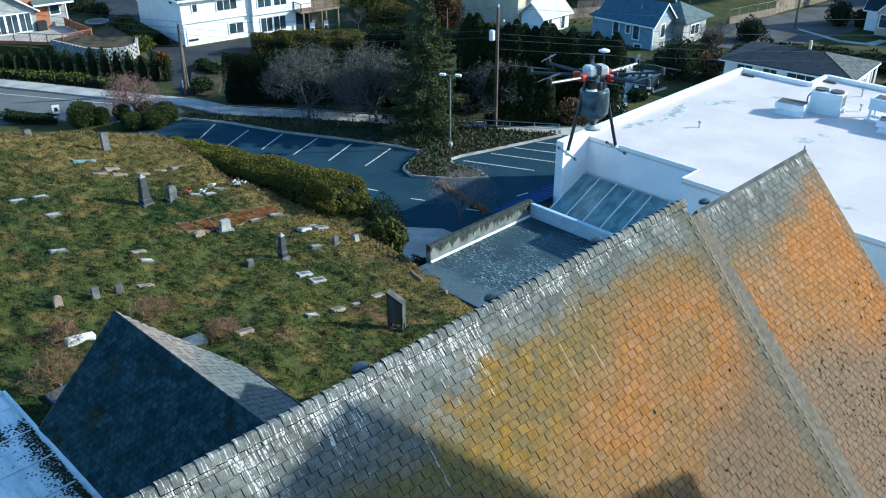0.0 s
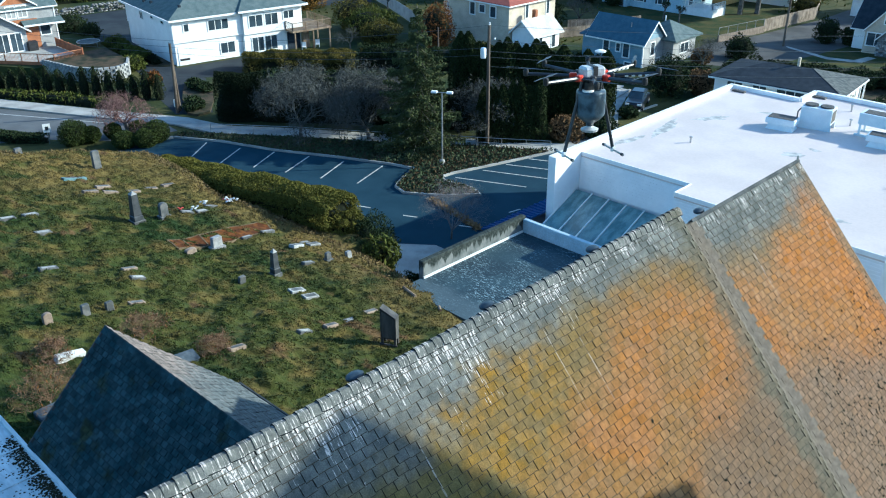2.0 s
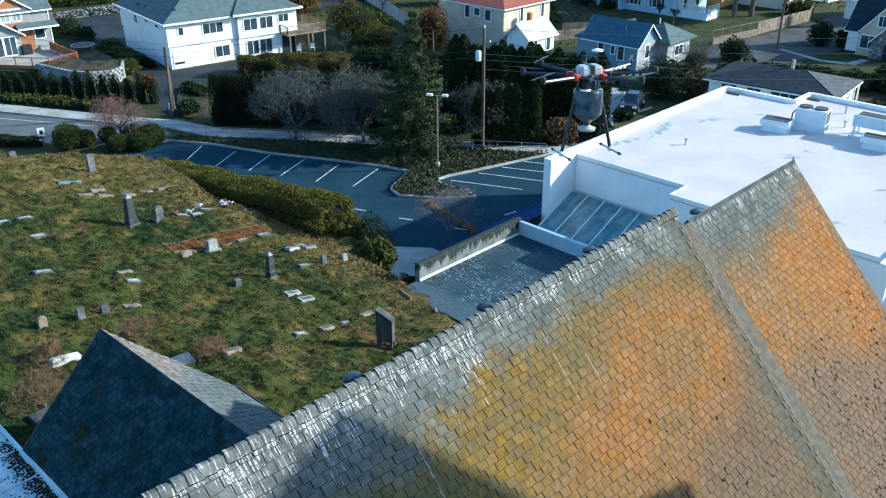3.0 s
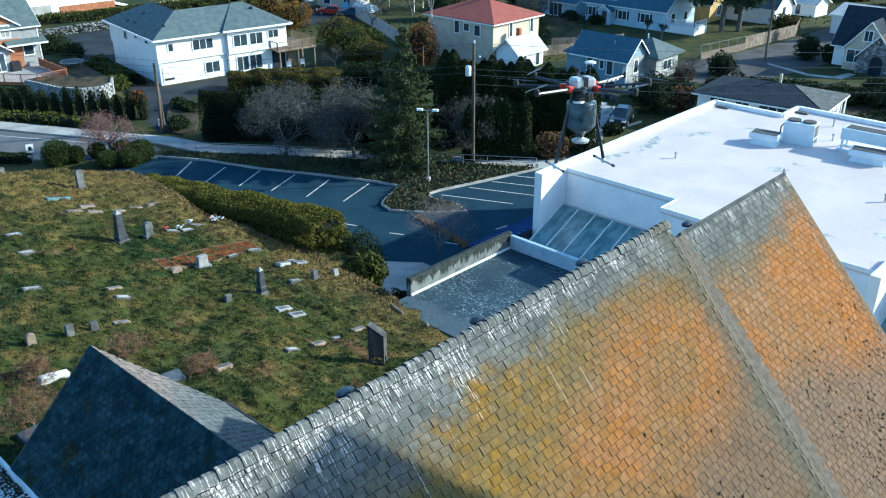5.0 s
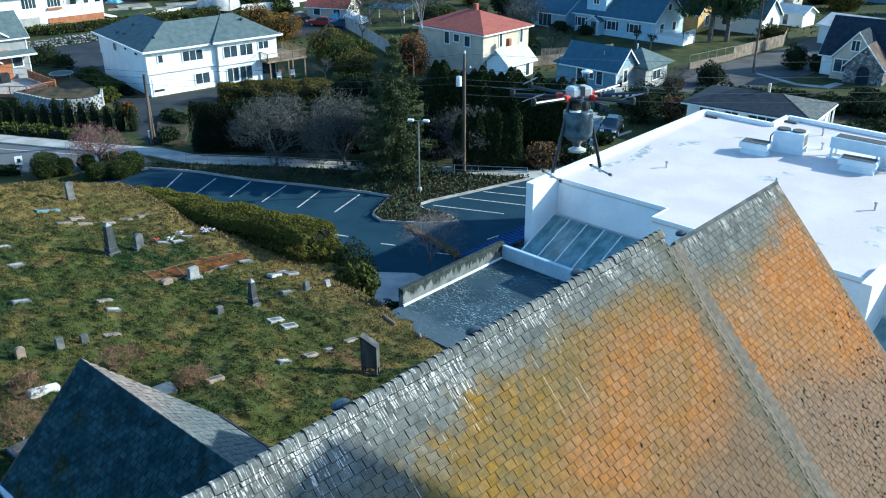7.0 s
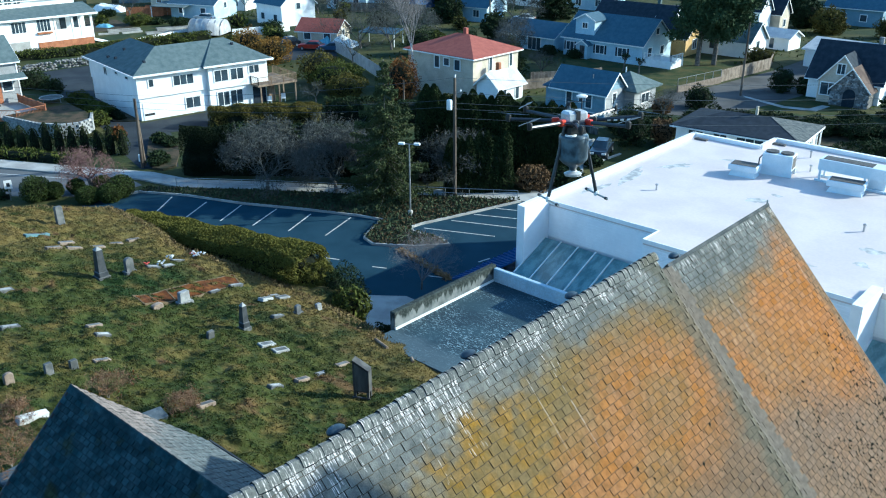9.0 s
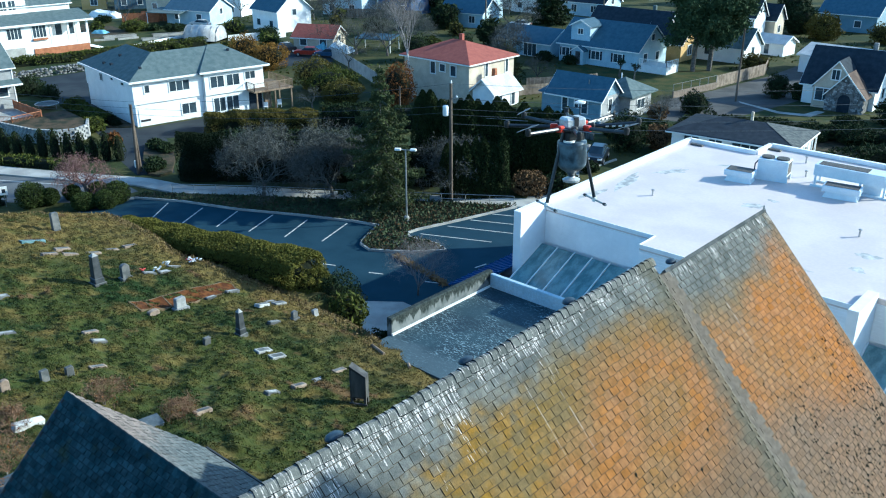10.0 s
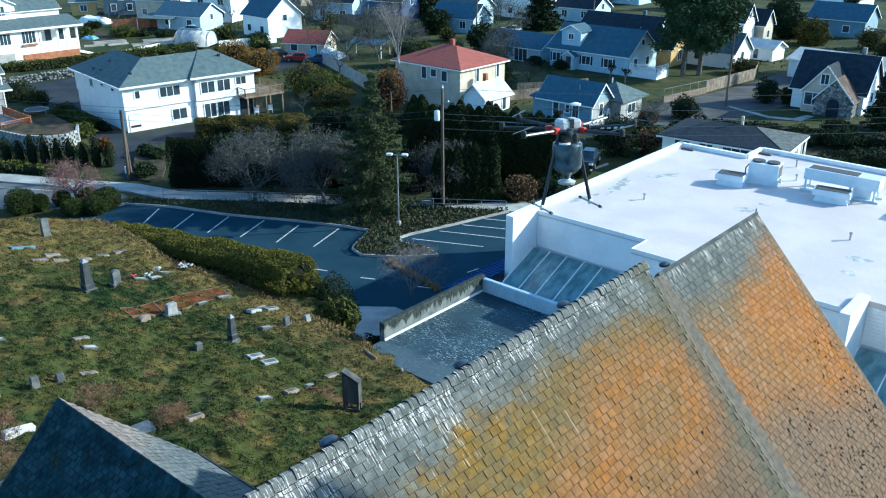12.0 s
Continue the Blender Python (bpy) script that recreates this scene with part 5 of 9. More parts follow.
def hedge(name, pts, w, h, leafm, label, n, size, base=None, lump=0.15, category="hedge"):
    """A clipped hedge along a line; base gives the ground height."""
    ob = thing(name, label, category)
    P = []
    shade_core = Geo()
    total = sum((Vector(b) - Vector(a)).length for a, b in zip(pts, pts[1:]))
    for seg, (a, b) in enumerate(zip(pts, pts[1:])):
        a, b = Vector(a), Vector(b)
        L = (b - a).length
        d = (b - a).normalized()
        s = Vector((-d.y, d.x))
        m = int(n * L / total)
        t = nrng.random(m)
        ang = nrng.random(m) * math.pi * 1.25 - 0.39
        for q, al in zip(t.tolist(), ang.tolist()):
            p = a.lerp(b, q)
            k = 1 + lump * 2 * noise.noise((p.x * 0.6, p.y * 0.6, al * 1.3)) - 0.28 * rng.random() ** 2
            o = math.cos(al) * w / 2 * k
            hz = h * (0.42 + 0.58 * math.copysign(abs(math.sin(al)) ** 0.6, math.sin(al)) * k)
            zz = base(p.x + s.x * o, p.y + s.y * o) if base else 0.0
            P.append((p.x + s.x * o, p.y + s.y * o, zz + max(hz, 0.05)))
        steps = max(2, int(L / 1.0))
        o0 = len(shade_core.v)
        for k in range(steps + 1):
            p = a.lerp(b, k / steps)
            zz = base(p.x, p.y) if base else 0.0
            q = 0.45 if (k == 0 and seg == 0) or (k == steps and seg == len(pts) - 2) else 1.0
            for u, v in ((-0.38, -0.1), (-0.40, 0.6), (-0.25, 0.86), (0.25, 0.86), (0.40, 0.6), (0.38, -0.1)):
                shade_core.v.append((p.x + s.x * u * w * q, p.y + s.y * u * w * q, zz + v * h * q))
        for k in range(steps):
            for i in range(5):
                q = o0 + 6 * k + i
                shade_core.f.append((q, q + 1, q + 7, q + 6))
        shade_core.f += [tuple(o0 + i for i in range(5, -1, -1)), tuple(o0 + 6 * steps + i for i in range(6))]
    part("inner_mass", shade_core, M["shade_core"], ob)
    part("leaves", leaves(P, size), M[leafm], ob)
    return ob


def limb(g, p, d, length, r, depth, spread, twigs, droop=0.0, rnd=None):
    """Recursive limb; collects the ends."""
    q = p + d * length
    g.tube(p, q, r, r * 0.62, 5 if depth > 2 else 3, False)
    if depth == 0:
        twigs.append(q)
        return
    n = 3 if depth > 1 else 4
    for k in range(n):
        a = rnd.random() * 2 * math.pi
        e = d.orthogonal().normalized()
        f = d.cross(e)
        nd = (d * rnd.uniform(0.6, 1.0) + (math.cos(a) * e + math.sin(a) * f) * spread * rnd.uniform(0.6, 1.2) + Vector((0, 0, 0.12 - droop))).normalized()
        limb(g, p + d * length * rnd.uniform(0.55, 1.0), nd, length * rnd.uniform(0.62, 0.85), r * 0.55, depth - 1, spread, twigs, droop, rnd)


def bare_tree(x, y, h, label, twig="twig", barkm="bark", depth=5, spread=0.75, trunk=0.22, z=0.0, r=None, leafm=None, stems=1, seed=1, droop=0.0, name="bare_tree", nleaf=0, category="tree", leafsize=0.07, haze=0, hsize=0.028):
    rnd = random.Random(seed * 31 + 5)
    ob = thing(name, label, category, m=Matrix.Translation((x, y, z)))
    g, tw = Geo(), []
    crown = Geo()
    r = r or h * 0.022
    for s in range(stems):
        d = Vector((rnd.uniform(-0.12, 0.12) * (1 + stems), rnd.uniform(-0.12, 0.12) * (1 + stems), 1)).normalized()
        top = d * h * trunk
        g.tube((0, 0, -0.2), top * 0.5, r * 1.25, r, 7, False)
        g.tube(top * 0.5, top, r, r * 0.85, 7, False)
        for k in range(4):
            a = 2 * math.pi * (k + rnd.random() * 0.6) / 4
            nd = (Vector((math.cos(a), math.sin(a), 0)) * spread + d * rnd.uniform(0.7, 1.2)).normalized()
            limb(crown, top * rnd.uniform(0.8, 1.0), nd, h * (1 - trunk) * 0.34, r * 0.55, depth - 1, spread, tw, droop, rnd)
    part("trunk", g, M[barkm], ob)
    part("crown", crown, M[twig], ob)
    if leafm:
        idx = [rnd.randrange(len(tw)) for _ in range(nleaf)]
        pts = np.array([tw[i] for i in idx]) + nrng.normal(size=(nleaf, 3)) * h * 0.035
        part("leaves", leaves(pts, leafsize), M[leafm], ob)
    if haze:
        idx = [rnd.randrange(len(tw)) for _ in range(haze)]
        pts = np.array([tw[i] for i in idx]) + nrng.normal(size=(haze, 3)) * h * 0.03
        part("twig_haze", leaves(pts, hsize, up=0.6, aspect=9), M[twig], ob)["kind"] = "stuff"
    return ob


def conifer(x, y, h, r, label, leafm="leaf_conifer", n=9000, size=0.11, seed=1, name="conifer", z=0.0, low=0.06):
    """Uneven tiers of long drooping branches that turn up at their tips."""
    rnd = random.Random(seed)
    ob = thing(name, label, "tree", m=Matrix.Translation((x, y, z)))
    part("trunk", Geo().tube((0, 0, -0.2), (0, 0, h * 0.97), h * 0.017, 0.03, 8), M["bark"], ob)
    br, P = Geo(), []
    levels = int(h / 0.62)
    for i in range(levels):
        t = low + (0.985 - low) * (i + 0.25 * rnd.random()) / levels
        rad = r * min((1 - t) ** 0.95, 0.55 + 1.6 * t) * (0.78 + 0.34 * rnd.random()) + 0.10
        turn = rnd.random() * 2 * math.pi
        arms = 8 if t < 0.7 else 6
        for k in range(arms):
            a = turn + 2 * math.pi * (k + rnd.uniform(-0.3, 0.3)) / arms
            rr = rad * rnd.uniform(0.62, 1.12)
            base = Vector((0, 0, t * h))
            mid = Vector((math.cos(a) * rr * 0.6, math.sin(a) * rr * 0.6, t * h - rr * rnd.uniform(0.18, 0.30)))
            tip = Vector((math.cos(a) * rr, math.sin(a) * rr, mid.z - rr * rnd.uniform(-0.08, 0.04)))
            br.tube(base, mid, 0.04, 0.02, 3, False).tube(mid, tip, 0.02, 0.008, 3, False)
            m = max(3, int(n / (levels * 7.4) * (0.25 + rr / r)))
            side_ = Vector((-math.sin(a), math.cos(a), 0))
            for _ in range(m):
                u = rnd.random() ** 0.7
                q = base.lerp(mid, u / 0.6) if u < 0.6 else mid.lerp(tip, (u - 0.6) / 0.4)
                q = q + side_ * rnd.gauss(0, 0.13 * rr * (1.2 - u) + 0.04) + Vector((0, 0, -abs(rnd.gauss(0, 0.09 + 0.09 * u)) + 0.03))
                P.append(tuple(q))
    part("branch_frame", br, M["bark"], ob)["kind"] = "stuff"
    part("crown", leaves(P, size, up=-0.3, aspect=1.6), M[leafm], ob)
    return ob


def column_cedar(x, y, h, r, label, seed, n=500, size=0.09, group="", z=0.0):
    ob = thing("cedar", label, "tree", group, Matrix.Translation((x, y, z)))
    # not a real trunk: near-black filler that paints the crown's inner shade
    part("trunk", Geo().lathe([(r * 0.55, 0), (r * 0.72, h * 0.25), (r * 0.6, h * 0.6), (r * 0.3, h * 0.85), (0.02, h * 0.97)], 8), M["shade_core"], ob)
    t = nrng.random(n) ** 0.8
    prof = np.interp(t, [0, 0.2, 0.6, 0.88, 1.0], [0.8, 1.0, 0.95, 0.62, 0.08]) * r
    a = nrng.random(n) * 2 * math.pi
    k = 1 + 0.18 * np.sin(3 * a + seed) * np.sin(9 * t + seed) - 0.25 * nrng.random(n) ** 2
    pts = np.stack([np.cos(a) * prof * k, np.sin(a) * prof * k, t * h], 1)
    part("crown", leaves(pts, size, up=1.2), M["leaf_cedar"], ob)
    return ob


# hedge along the cemetery edge
hedge("boundary_hedge", [(-58.8, 28.5), (-55, 28.9), (-48, 29.2), (-41, 29.7), (-38.4, 30.0)], 3.1, 1.9, "leaf_boundary", "thick olive-green clipped hedge along the cemetery edge", 80000, 0.044, hedge_base, 0.11)
shrub(-36.9, 30.6, 1.65, 3.9, "leaf_dark", "large dark evergreen bush ending the hedge", 16000, 0.042, 0.8)
shrub(-38.6, 30.1, 1.35, 1.9, "leaf_boundary", "olive-green bush closing the end of the hedge", 9000, 0.046, 3.1)
shrub(-58.9, 28.5, 1.3, 1.9, "leaf_boundary", "olive-green bush at the far end of the hedge", 3500, 0.07, 1.6)
shrub(-35.0, 29.9, 1.1, 2.2, "leaf_hedge", "low tangled shrub at the hedge end", 1100, 0.1, 2.2)
# dry grass along the crest of the hill
P = []
for _ in range(5200):
    if rng.random() < 0.35:
        x, y = -60.9 + rng.gauss(0, 0.5), rng.uniform(13, 27)
    else:
        x = rng.uniform(-60, -29)
        y = 27.5 + 0.5 * math.sin(x * 0.3) + rng.gauss(0, 0.45)
    P.append((x, y, hill_z(x, y) + rng.uniform(0.0, 0.16)))
ob = solid("dry_grass", leaves(P, 0.045, up=1.5, aspect=2.4), M["leaf_straw"], "pale dry grass along the hill crest", "grass", kind="stuff")
# tufts over the whole hill
P = []
for _ in range(200000):
    x, y = rng.uniform(-60.5, -20), rng.uniform(5, 27.6)
    bump_ = tussock(x, y)
    if bump_ > -0.02 + 0.07 * (rng.random() - 0.5):
        P.append((x, y, hill_z(x, y) + bump_ + rng.uniform(0.0, 0.035)))
solid("grass_tufts", leaves(P, 0.026, up=1.0, aspect=3.0), M["grass"], "tufts of winter grass on the cemetery hill", "grass", kind="stuff")

# shrubs by the wing
for i, (x, y, h, sp) in enumerate(((-29.9, 12.6, 1.5, 0.9), (-27.0, 14.2, 1.3, 1.0), (-26.6, 7.6, 1.9, 0.9), (-29.6, 9.0, 1.2, 1.0))):
    bare_tree(x, y, h, "leafless rust-brown shrub beside the graves", "twig_rust", "bark_white" if i == 2 else "bark", 5, sp, 0.12, hill_z(x, y) - 0.05, 0.018, "leaf_rust", 3, 40 + i, name="bare_shrub", nleaf=160, category="shrub", leafsize=0.03, haze=1000, hsize=0.012)

# clipped bushes by the lot
for x, y, r, h in ((-76.5, 29.4, 1.35, 2.3), (-76.1, 30.8, 0.95, 1.5), (-75.8, 32.8, 0.8, 1.4), (-72.5, 32.3, 1.15, 1.5), (-71.4, 33.8, 1.1, 1.6), (-71.9, 35.1, 1.25, 2.0), (-75.0, 34.9, 1.0, 1.3)):
    shrub(x, y, r, h, "leaf_bush", "rounded clipped green bush beside the lot", 7000, 0.04, group="clipped bushes by the lot", lump=0.08)
hedge("low_hedge", [(-83.5, 25.0), (-81.0, 26.0), (-78.9, 28.0)], 1.2, 0.9, "leaf_dark", "low dark hedge beside the road", 2000, 0.07)
bare_tree(-75.2, 34.0, 5.6, "small wide pinkish flowering tree without leaves", "twig_pink", "bark", 6, 1.25, 0.26, 0.0, 0.14, None, 2, 14, name="flowering_tree", haze=1800, hsize=0.022)

# ivy bed
P = []
poly = [Vector(p) for p in STRIP]


def inside(x, y, pts):
    c = False
    for a, b in zip(pts, pts[1:] + pts[:1]):
        if (a.y > y) != (b.y > y) and x < (b.x - a.x) * (y - a.y) / (b.y - a.y) + a.x:
            c = not c
    return c


while len(P) < 9000:
    x, y = rng.uniform(-72.5, -42), rng.uniform(36, 58.5)
    if inside(x, y, poly):
        P.append((x, y, 0.18 + rng.random() ** 2 * 0.3 * (1 if x > -60 else 0.4)))
solid("ivy", leaves(P, 0.10, up=1.0, aspect=1.2), M["leaf_ivy"], "mottled ivy covering the planting bed", "ivy", kind="stuff")
P = []
while len(P) < 2200:
    x, y = rng.uniform(-52, -42), rng.uniform(42, 58)
    if inside(x, y, poly):
        P.append((x, y, 0.2 + rng.random() * 0.1))
solid("leaf_litter", leaves(P, 0.08, up=0.5, aspect=1.2), M["leaf_brown"], "dry brown leaves on the planting bed", "leaf litter", kind="stuff")

# trees behind the lot
bare_tree(-63.3, 44.9, 7.0, "grey leafless street tree with a dense crown", "twig", "bark", 7, 0.85, 0.17, 0.15, 0.16, None, 1, 21, haze=6000)
bare_tree(-58.2, 48.9, 7.0, "grey leafless street tree with a wide crown", "twig", "bark", 7, 0.85, 0.17, 0.15, 0.16, None, 1, 22, haze=6000)
bare_tree(-67.4, 47.5, 6.6, "grey leafless tree beside the pavement", "twig", "bark", 7, 0.9, 0.15, 0, 0.14, None, 1, 23, haze=6000)
bare_tree(-61.5, 52.0, 6.8, "grey leafless tree behind the pavement", "twig", "bark", 7, 0.9, 0.15, 0, 0.14, None, 1, 24, haze=6000)
bare_tree(-50.6, 57.6, 6.0, "grey leafless shrub tree behind the pole", "twig", "bark", 7, 0.7, 0.10, 0, 0.10, None, 2, 25, haze=5000)
bare_tree(-38.2, 39.2, 4.6, "thin leafless sapling with pale grey twigs", "twig_pale", "bark", 6, 0.6, 0.15, 0, 0.05, None, 3, 26, name="sapling", haze=900, hsize=0.014)
conifer(-53.1, 50.4, 12.9, 5.3, "tall olive-green conifer with drooping branches", n=80000, size=0.066, seed=3, z=0.1)
# cedar screens
k = 0
for a, b, h, r, n in (((-50.0, 55.6), (-46.9, 59.3), 5.4, 0.75, 7), ((-56.2, 59.0), (-46.2, 68.6), 8.4, 1.15, 17)):
    for i in range(n):
        t = i / (n - 1)
        p = Vector(a).lerp(Vector(b), t)
        hh_ = h * (0.93 + 0.14 * rng.random()) * (1 - 0.22 * t if n > 10 else 1)
        column_cedar(p.x + rng.uniform(-0.15, 0.15), p.y + rng.uniform(-0.15, 0.15), hh_, r, "tall dark columnar cedar of a screen", k, 7500 if n > 10 else 5000, 0.065, "tall cedar screen")
        k += 1
hedge("clipped_cedar", [(-73.4, 42.6), (-72.0, 44.0), (-70.2, 45.8)], 2.3, 4.7, "leaf_deep", "tall dark clipped cedar block beside the drive", 18000, 0.05, lump=0.06)
for i in range(17):
    t = i / 16
    p = Vector((-101.5, 28.6)).lerp(Vector((-84.0, 42.0)), t)
    column_cedar(p.x, p.y, 3.0 * (0.85 + 0.3 * rng.random()), 0.72, "young dark cedar in a garden row", 80 + i, 700, 0.055, "row of young cedars")
# dark understorey and garden hedges
hedge("bank_shrubs", [(-71, 45.5), (-64, 51.5), (-57, 56.5), (-53, 59)], 3.0, 3.4, "leaf_deep", "dark tangled shrubs on the bank", 22000, 0.07, lump=0.3)
hedge("garden_hedge", [(-87.5, 55.0), (-84, 58.5), (-80.2, 62.6), (-78.4, 64.4)], 3.4, 2.2, "leaf_laurel", "sunlit olive laurel hedge below the white house", 30000, 0.06, lump=0.25)
hedge("garden_hedge", [(-80, 50.5), (-74, 56), (-67, 62)], 3.2, 2.0, "leaf_dark", "dark garden shrubs below the laurel hedge", 3600, 0.13, lump=0.3)
hedge("garden_hedge", [(-104, 26.5), (-92, 33.4), (-84, 37.6)], 1.6, 0.9, "leaf_hedge", "low green hedge along the road bank", 2400, 0.12, lump=0.3)
hedge("garden_hedge", [(-146, 54), (-143, 64), (-141.5, 76), (-140, 90)], 2.4, 1.5, "leaf_hedge", "long green hedge above the boulder wall", 9000, 0.10, lump=0.3)
hedge("garden_hedge", [(-121, 82), (-133, 82), (-146, 86)], 1.6, 0.9, "leaf_hedge", "garden hedge beside the allotment", 2400, 0.14, lump=0.3)
for x, y, r, h, lm, lab in ((-118, 83, 2.6, 4.8, "leaf_gold", "rust-coloured tree crown behind the house"), (-112.5, 83.5, 2.8, 4.0, "leaf_gold", "golden round tree behind the house"), (-79.5, 79.0, 2.3, 5.6, "leaf_rust", "rust-brown cypress in the garden"),
                             (-90.5, 77.0, 3.4, 3.8, "leaf_hedge", "broad green garden shrub"), (-86, 75.0, 2.6, 3.0, "leaf_olive", "olive garden shrub on the lawn"), (-50.6, 95.0, 1.2, 1.8, "leaf_brown", "brown shrub at the cottage corner"), (-48.8, 101.0, 1.8, 2.6, "leaf_dark", "dark round shrub by the lane"),
                             (-44.6, 116.6, 1.6, 3.0, "leaf_dark", "dark shrub before the stone porch"), (-42.0, 117.4, 1.1, 2.2, "leaf_dark", "small dark shrub by the porch"), (-55.4, 134.0, 2.2, 2.2, "leaf_olive", "olive shrub behind the fence"), (-100.5, 48.0, 1.6, 1.8, "leaf_hedge", "green shrub beside the drive"),
                             (-97.4, 46.0, 1.4, 1.6, "leaf_hedge", "green shrub beside the retaining wall"), (-104.2, 48.4, 1.5, 1.7, "leaf_hedge", "green laurel shrub beside the drive"), (-108.0, 49.2, 1.5, 1.8, "leaf_hedge", "green laurel shrub beside the drive"), (-120.0, 48.6, 2.2, 3.0, "leaf_dark", "dark shrub at the top of the drive"), (-116.0, 49.4, 1.6, 2.2, "leaf_dark", "dark shrub above the drive"), (-90.0, 44.6, 0.9, 1.4, "leaf_rust", "small orange-brown shrub at the end of the cedar row"), (-43.8, 64.5, 1.6, 1.8, "leaf_dark", "dark shrub behind the white building"), (-45.6, 62.0, 1.8, 2.0, "leaf_brown", "brown dry shrub behind the pavement"),
                             (-78.0, 100.0, 2.4, 3.6, "leaf_dark", "dark shrub beside the red-roofed house"), (-100, 104, 2.6, 4.0, "leaf_dark", "dark round garden tree in a yard"), (-31.0, 104, 1.8, 2.0, "leaf_dark", "dark shrub by the lawn"), (-60, 100, 1.6, 2.0, "leaf_hedge", "green shrub by the lawn")):
    shrub(x, y, r, h, lm, lab, int(1500 * r), 0.085)
bare_tree(-81.3, 83.5, 14.5, "tall slender pale-barked birch without leaves", "twig_pale", "bark_white", 6, 0.26, 0.45, 0, 0.14, None, 1, 31, name="birch", haze=1500, hsize=0.016)
bare_tree(-112, 101.5, 8.5, "spreading leafless garden tree", "twig", "bark", 6, 0.8, 0.15, 0, 0.2, None, 1, 32)
bare_tree(-107, 104, 8.0, "leafless garden tree in the yard", "twig", "bark", 6, 0.8, 0.15, 0, 0.2, None, 1, 33)
bare_tree(-86.8, 70.5, 3.6, "small leafless garden tree on the lawn", "twig", "bark", 6, 0.9, 0.2, 0, 0.09, None, 1, 34)
bare_tree(-49.6, 93.5, 4.6, "leafless tree beside the blue cottage", "twig", "bark", 6, 0.7, 0.2, 0, 0.1, None, 2, 35)
bare_tree(-75.5, 104, 4.5, "leafless tree beside the fence", "twig", "bark", 6, 0.7, 0.2, 0, 0.1, None, 2, 36)
for i, (x, y, h, r) in enumerate(((-61.7, 125.8, 20, 5.4), (-60.0, 127.9, 19, 5.0))):
    ob = thing("broadleaf_tree", "tall dark evergreen tree with a bare lower trunk", "tree", "tall evergreens by the lawn", Matrix.Translation((x, y, 0)))
    part("trunk", Geo().tube((0, 0, -0.2), (0.2, 0, 7), 0.4, 0.3, 9).tube((0.2, 0, 7), (0.0, 0.3, h * 0.85), 0.3, 0.1, 7), M["bark"], ob)
    tw = Geo()
    P = []
    for _ in range(72):
        a, t = rng.random() * 6.28, rng.uniform(0.24, 0.97)
        rr = r * (0.5 + 0.6 * math.sin(math.pi * min(t, 0.9))) * rng.uniform(0.5, 1.0)
        tip = Vector((math.cos(a) * rr, math.sin(a) * rr, h * t + rng.uniform(0, 1)))
        tw.tube((0.1, 0.1, h * t * 0.85), tip, 0.09, 0.03, 4, False)
        P.append(blob_points(700, tip, (1.8, 1.8, 1.1), 0.9, 0.5, a))
    part("limbs", tw, M["bark"], ob)
    part("crown", leaves(np.concatenate(P), 0.14), M["leaf_tall"], ob)
conifer(-108, 153, 17, 6.0, "broad dark conifer by the far street", "leaf_dark", 16000, 0.2, 5)
conifer(-33.5, 147, 15, 4.0, "dark conifer beside the cottages", "leaf_dark", 6000, 0.22, 6)
conifer(-28.0, 126, 9, 2.6, "dark conifer beside the stone porch house", "leaf_dark", 4500, 0.18, 7)


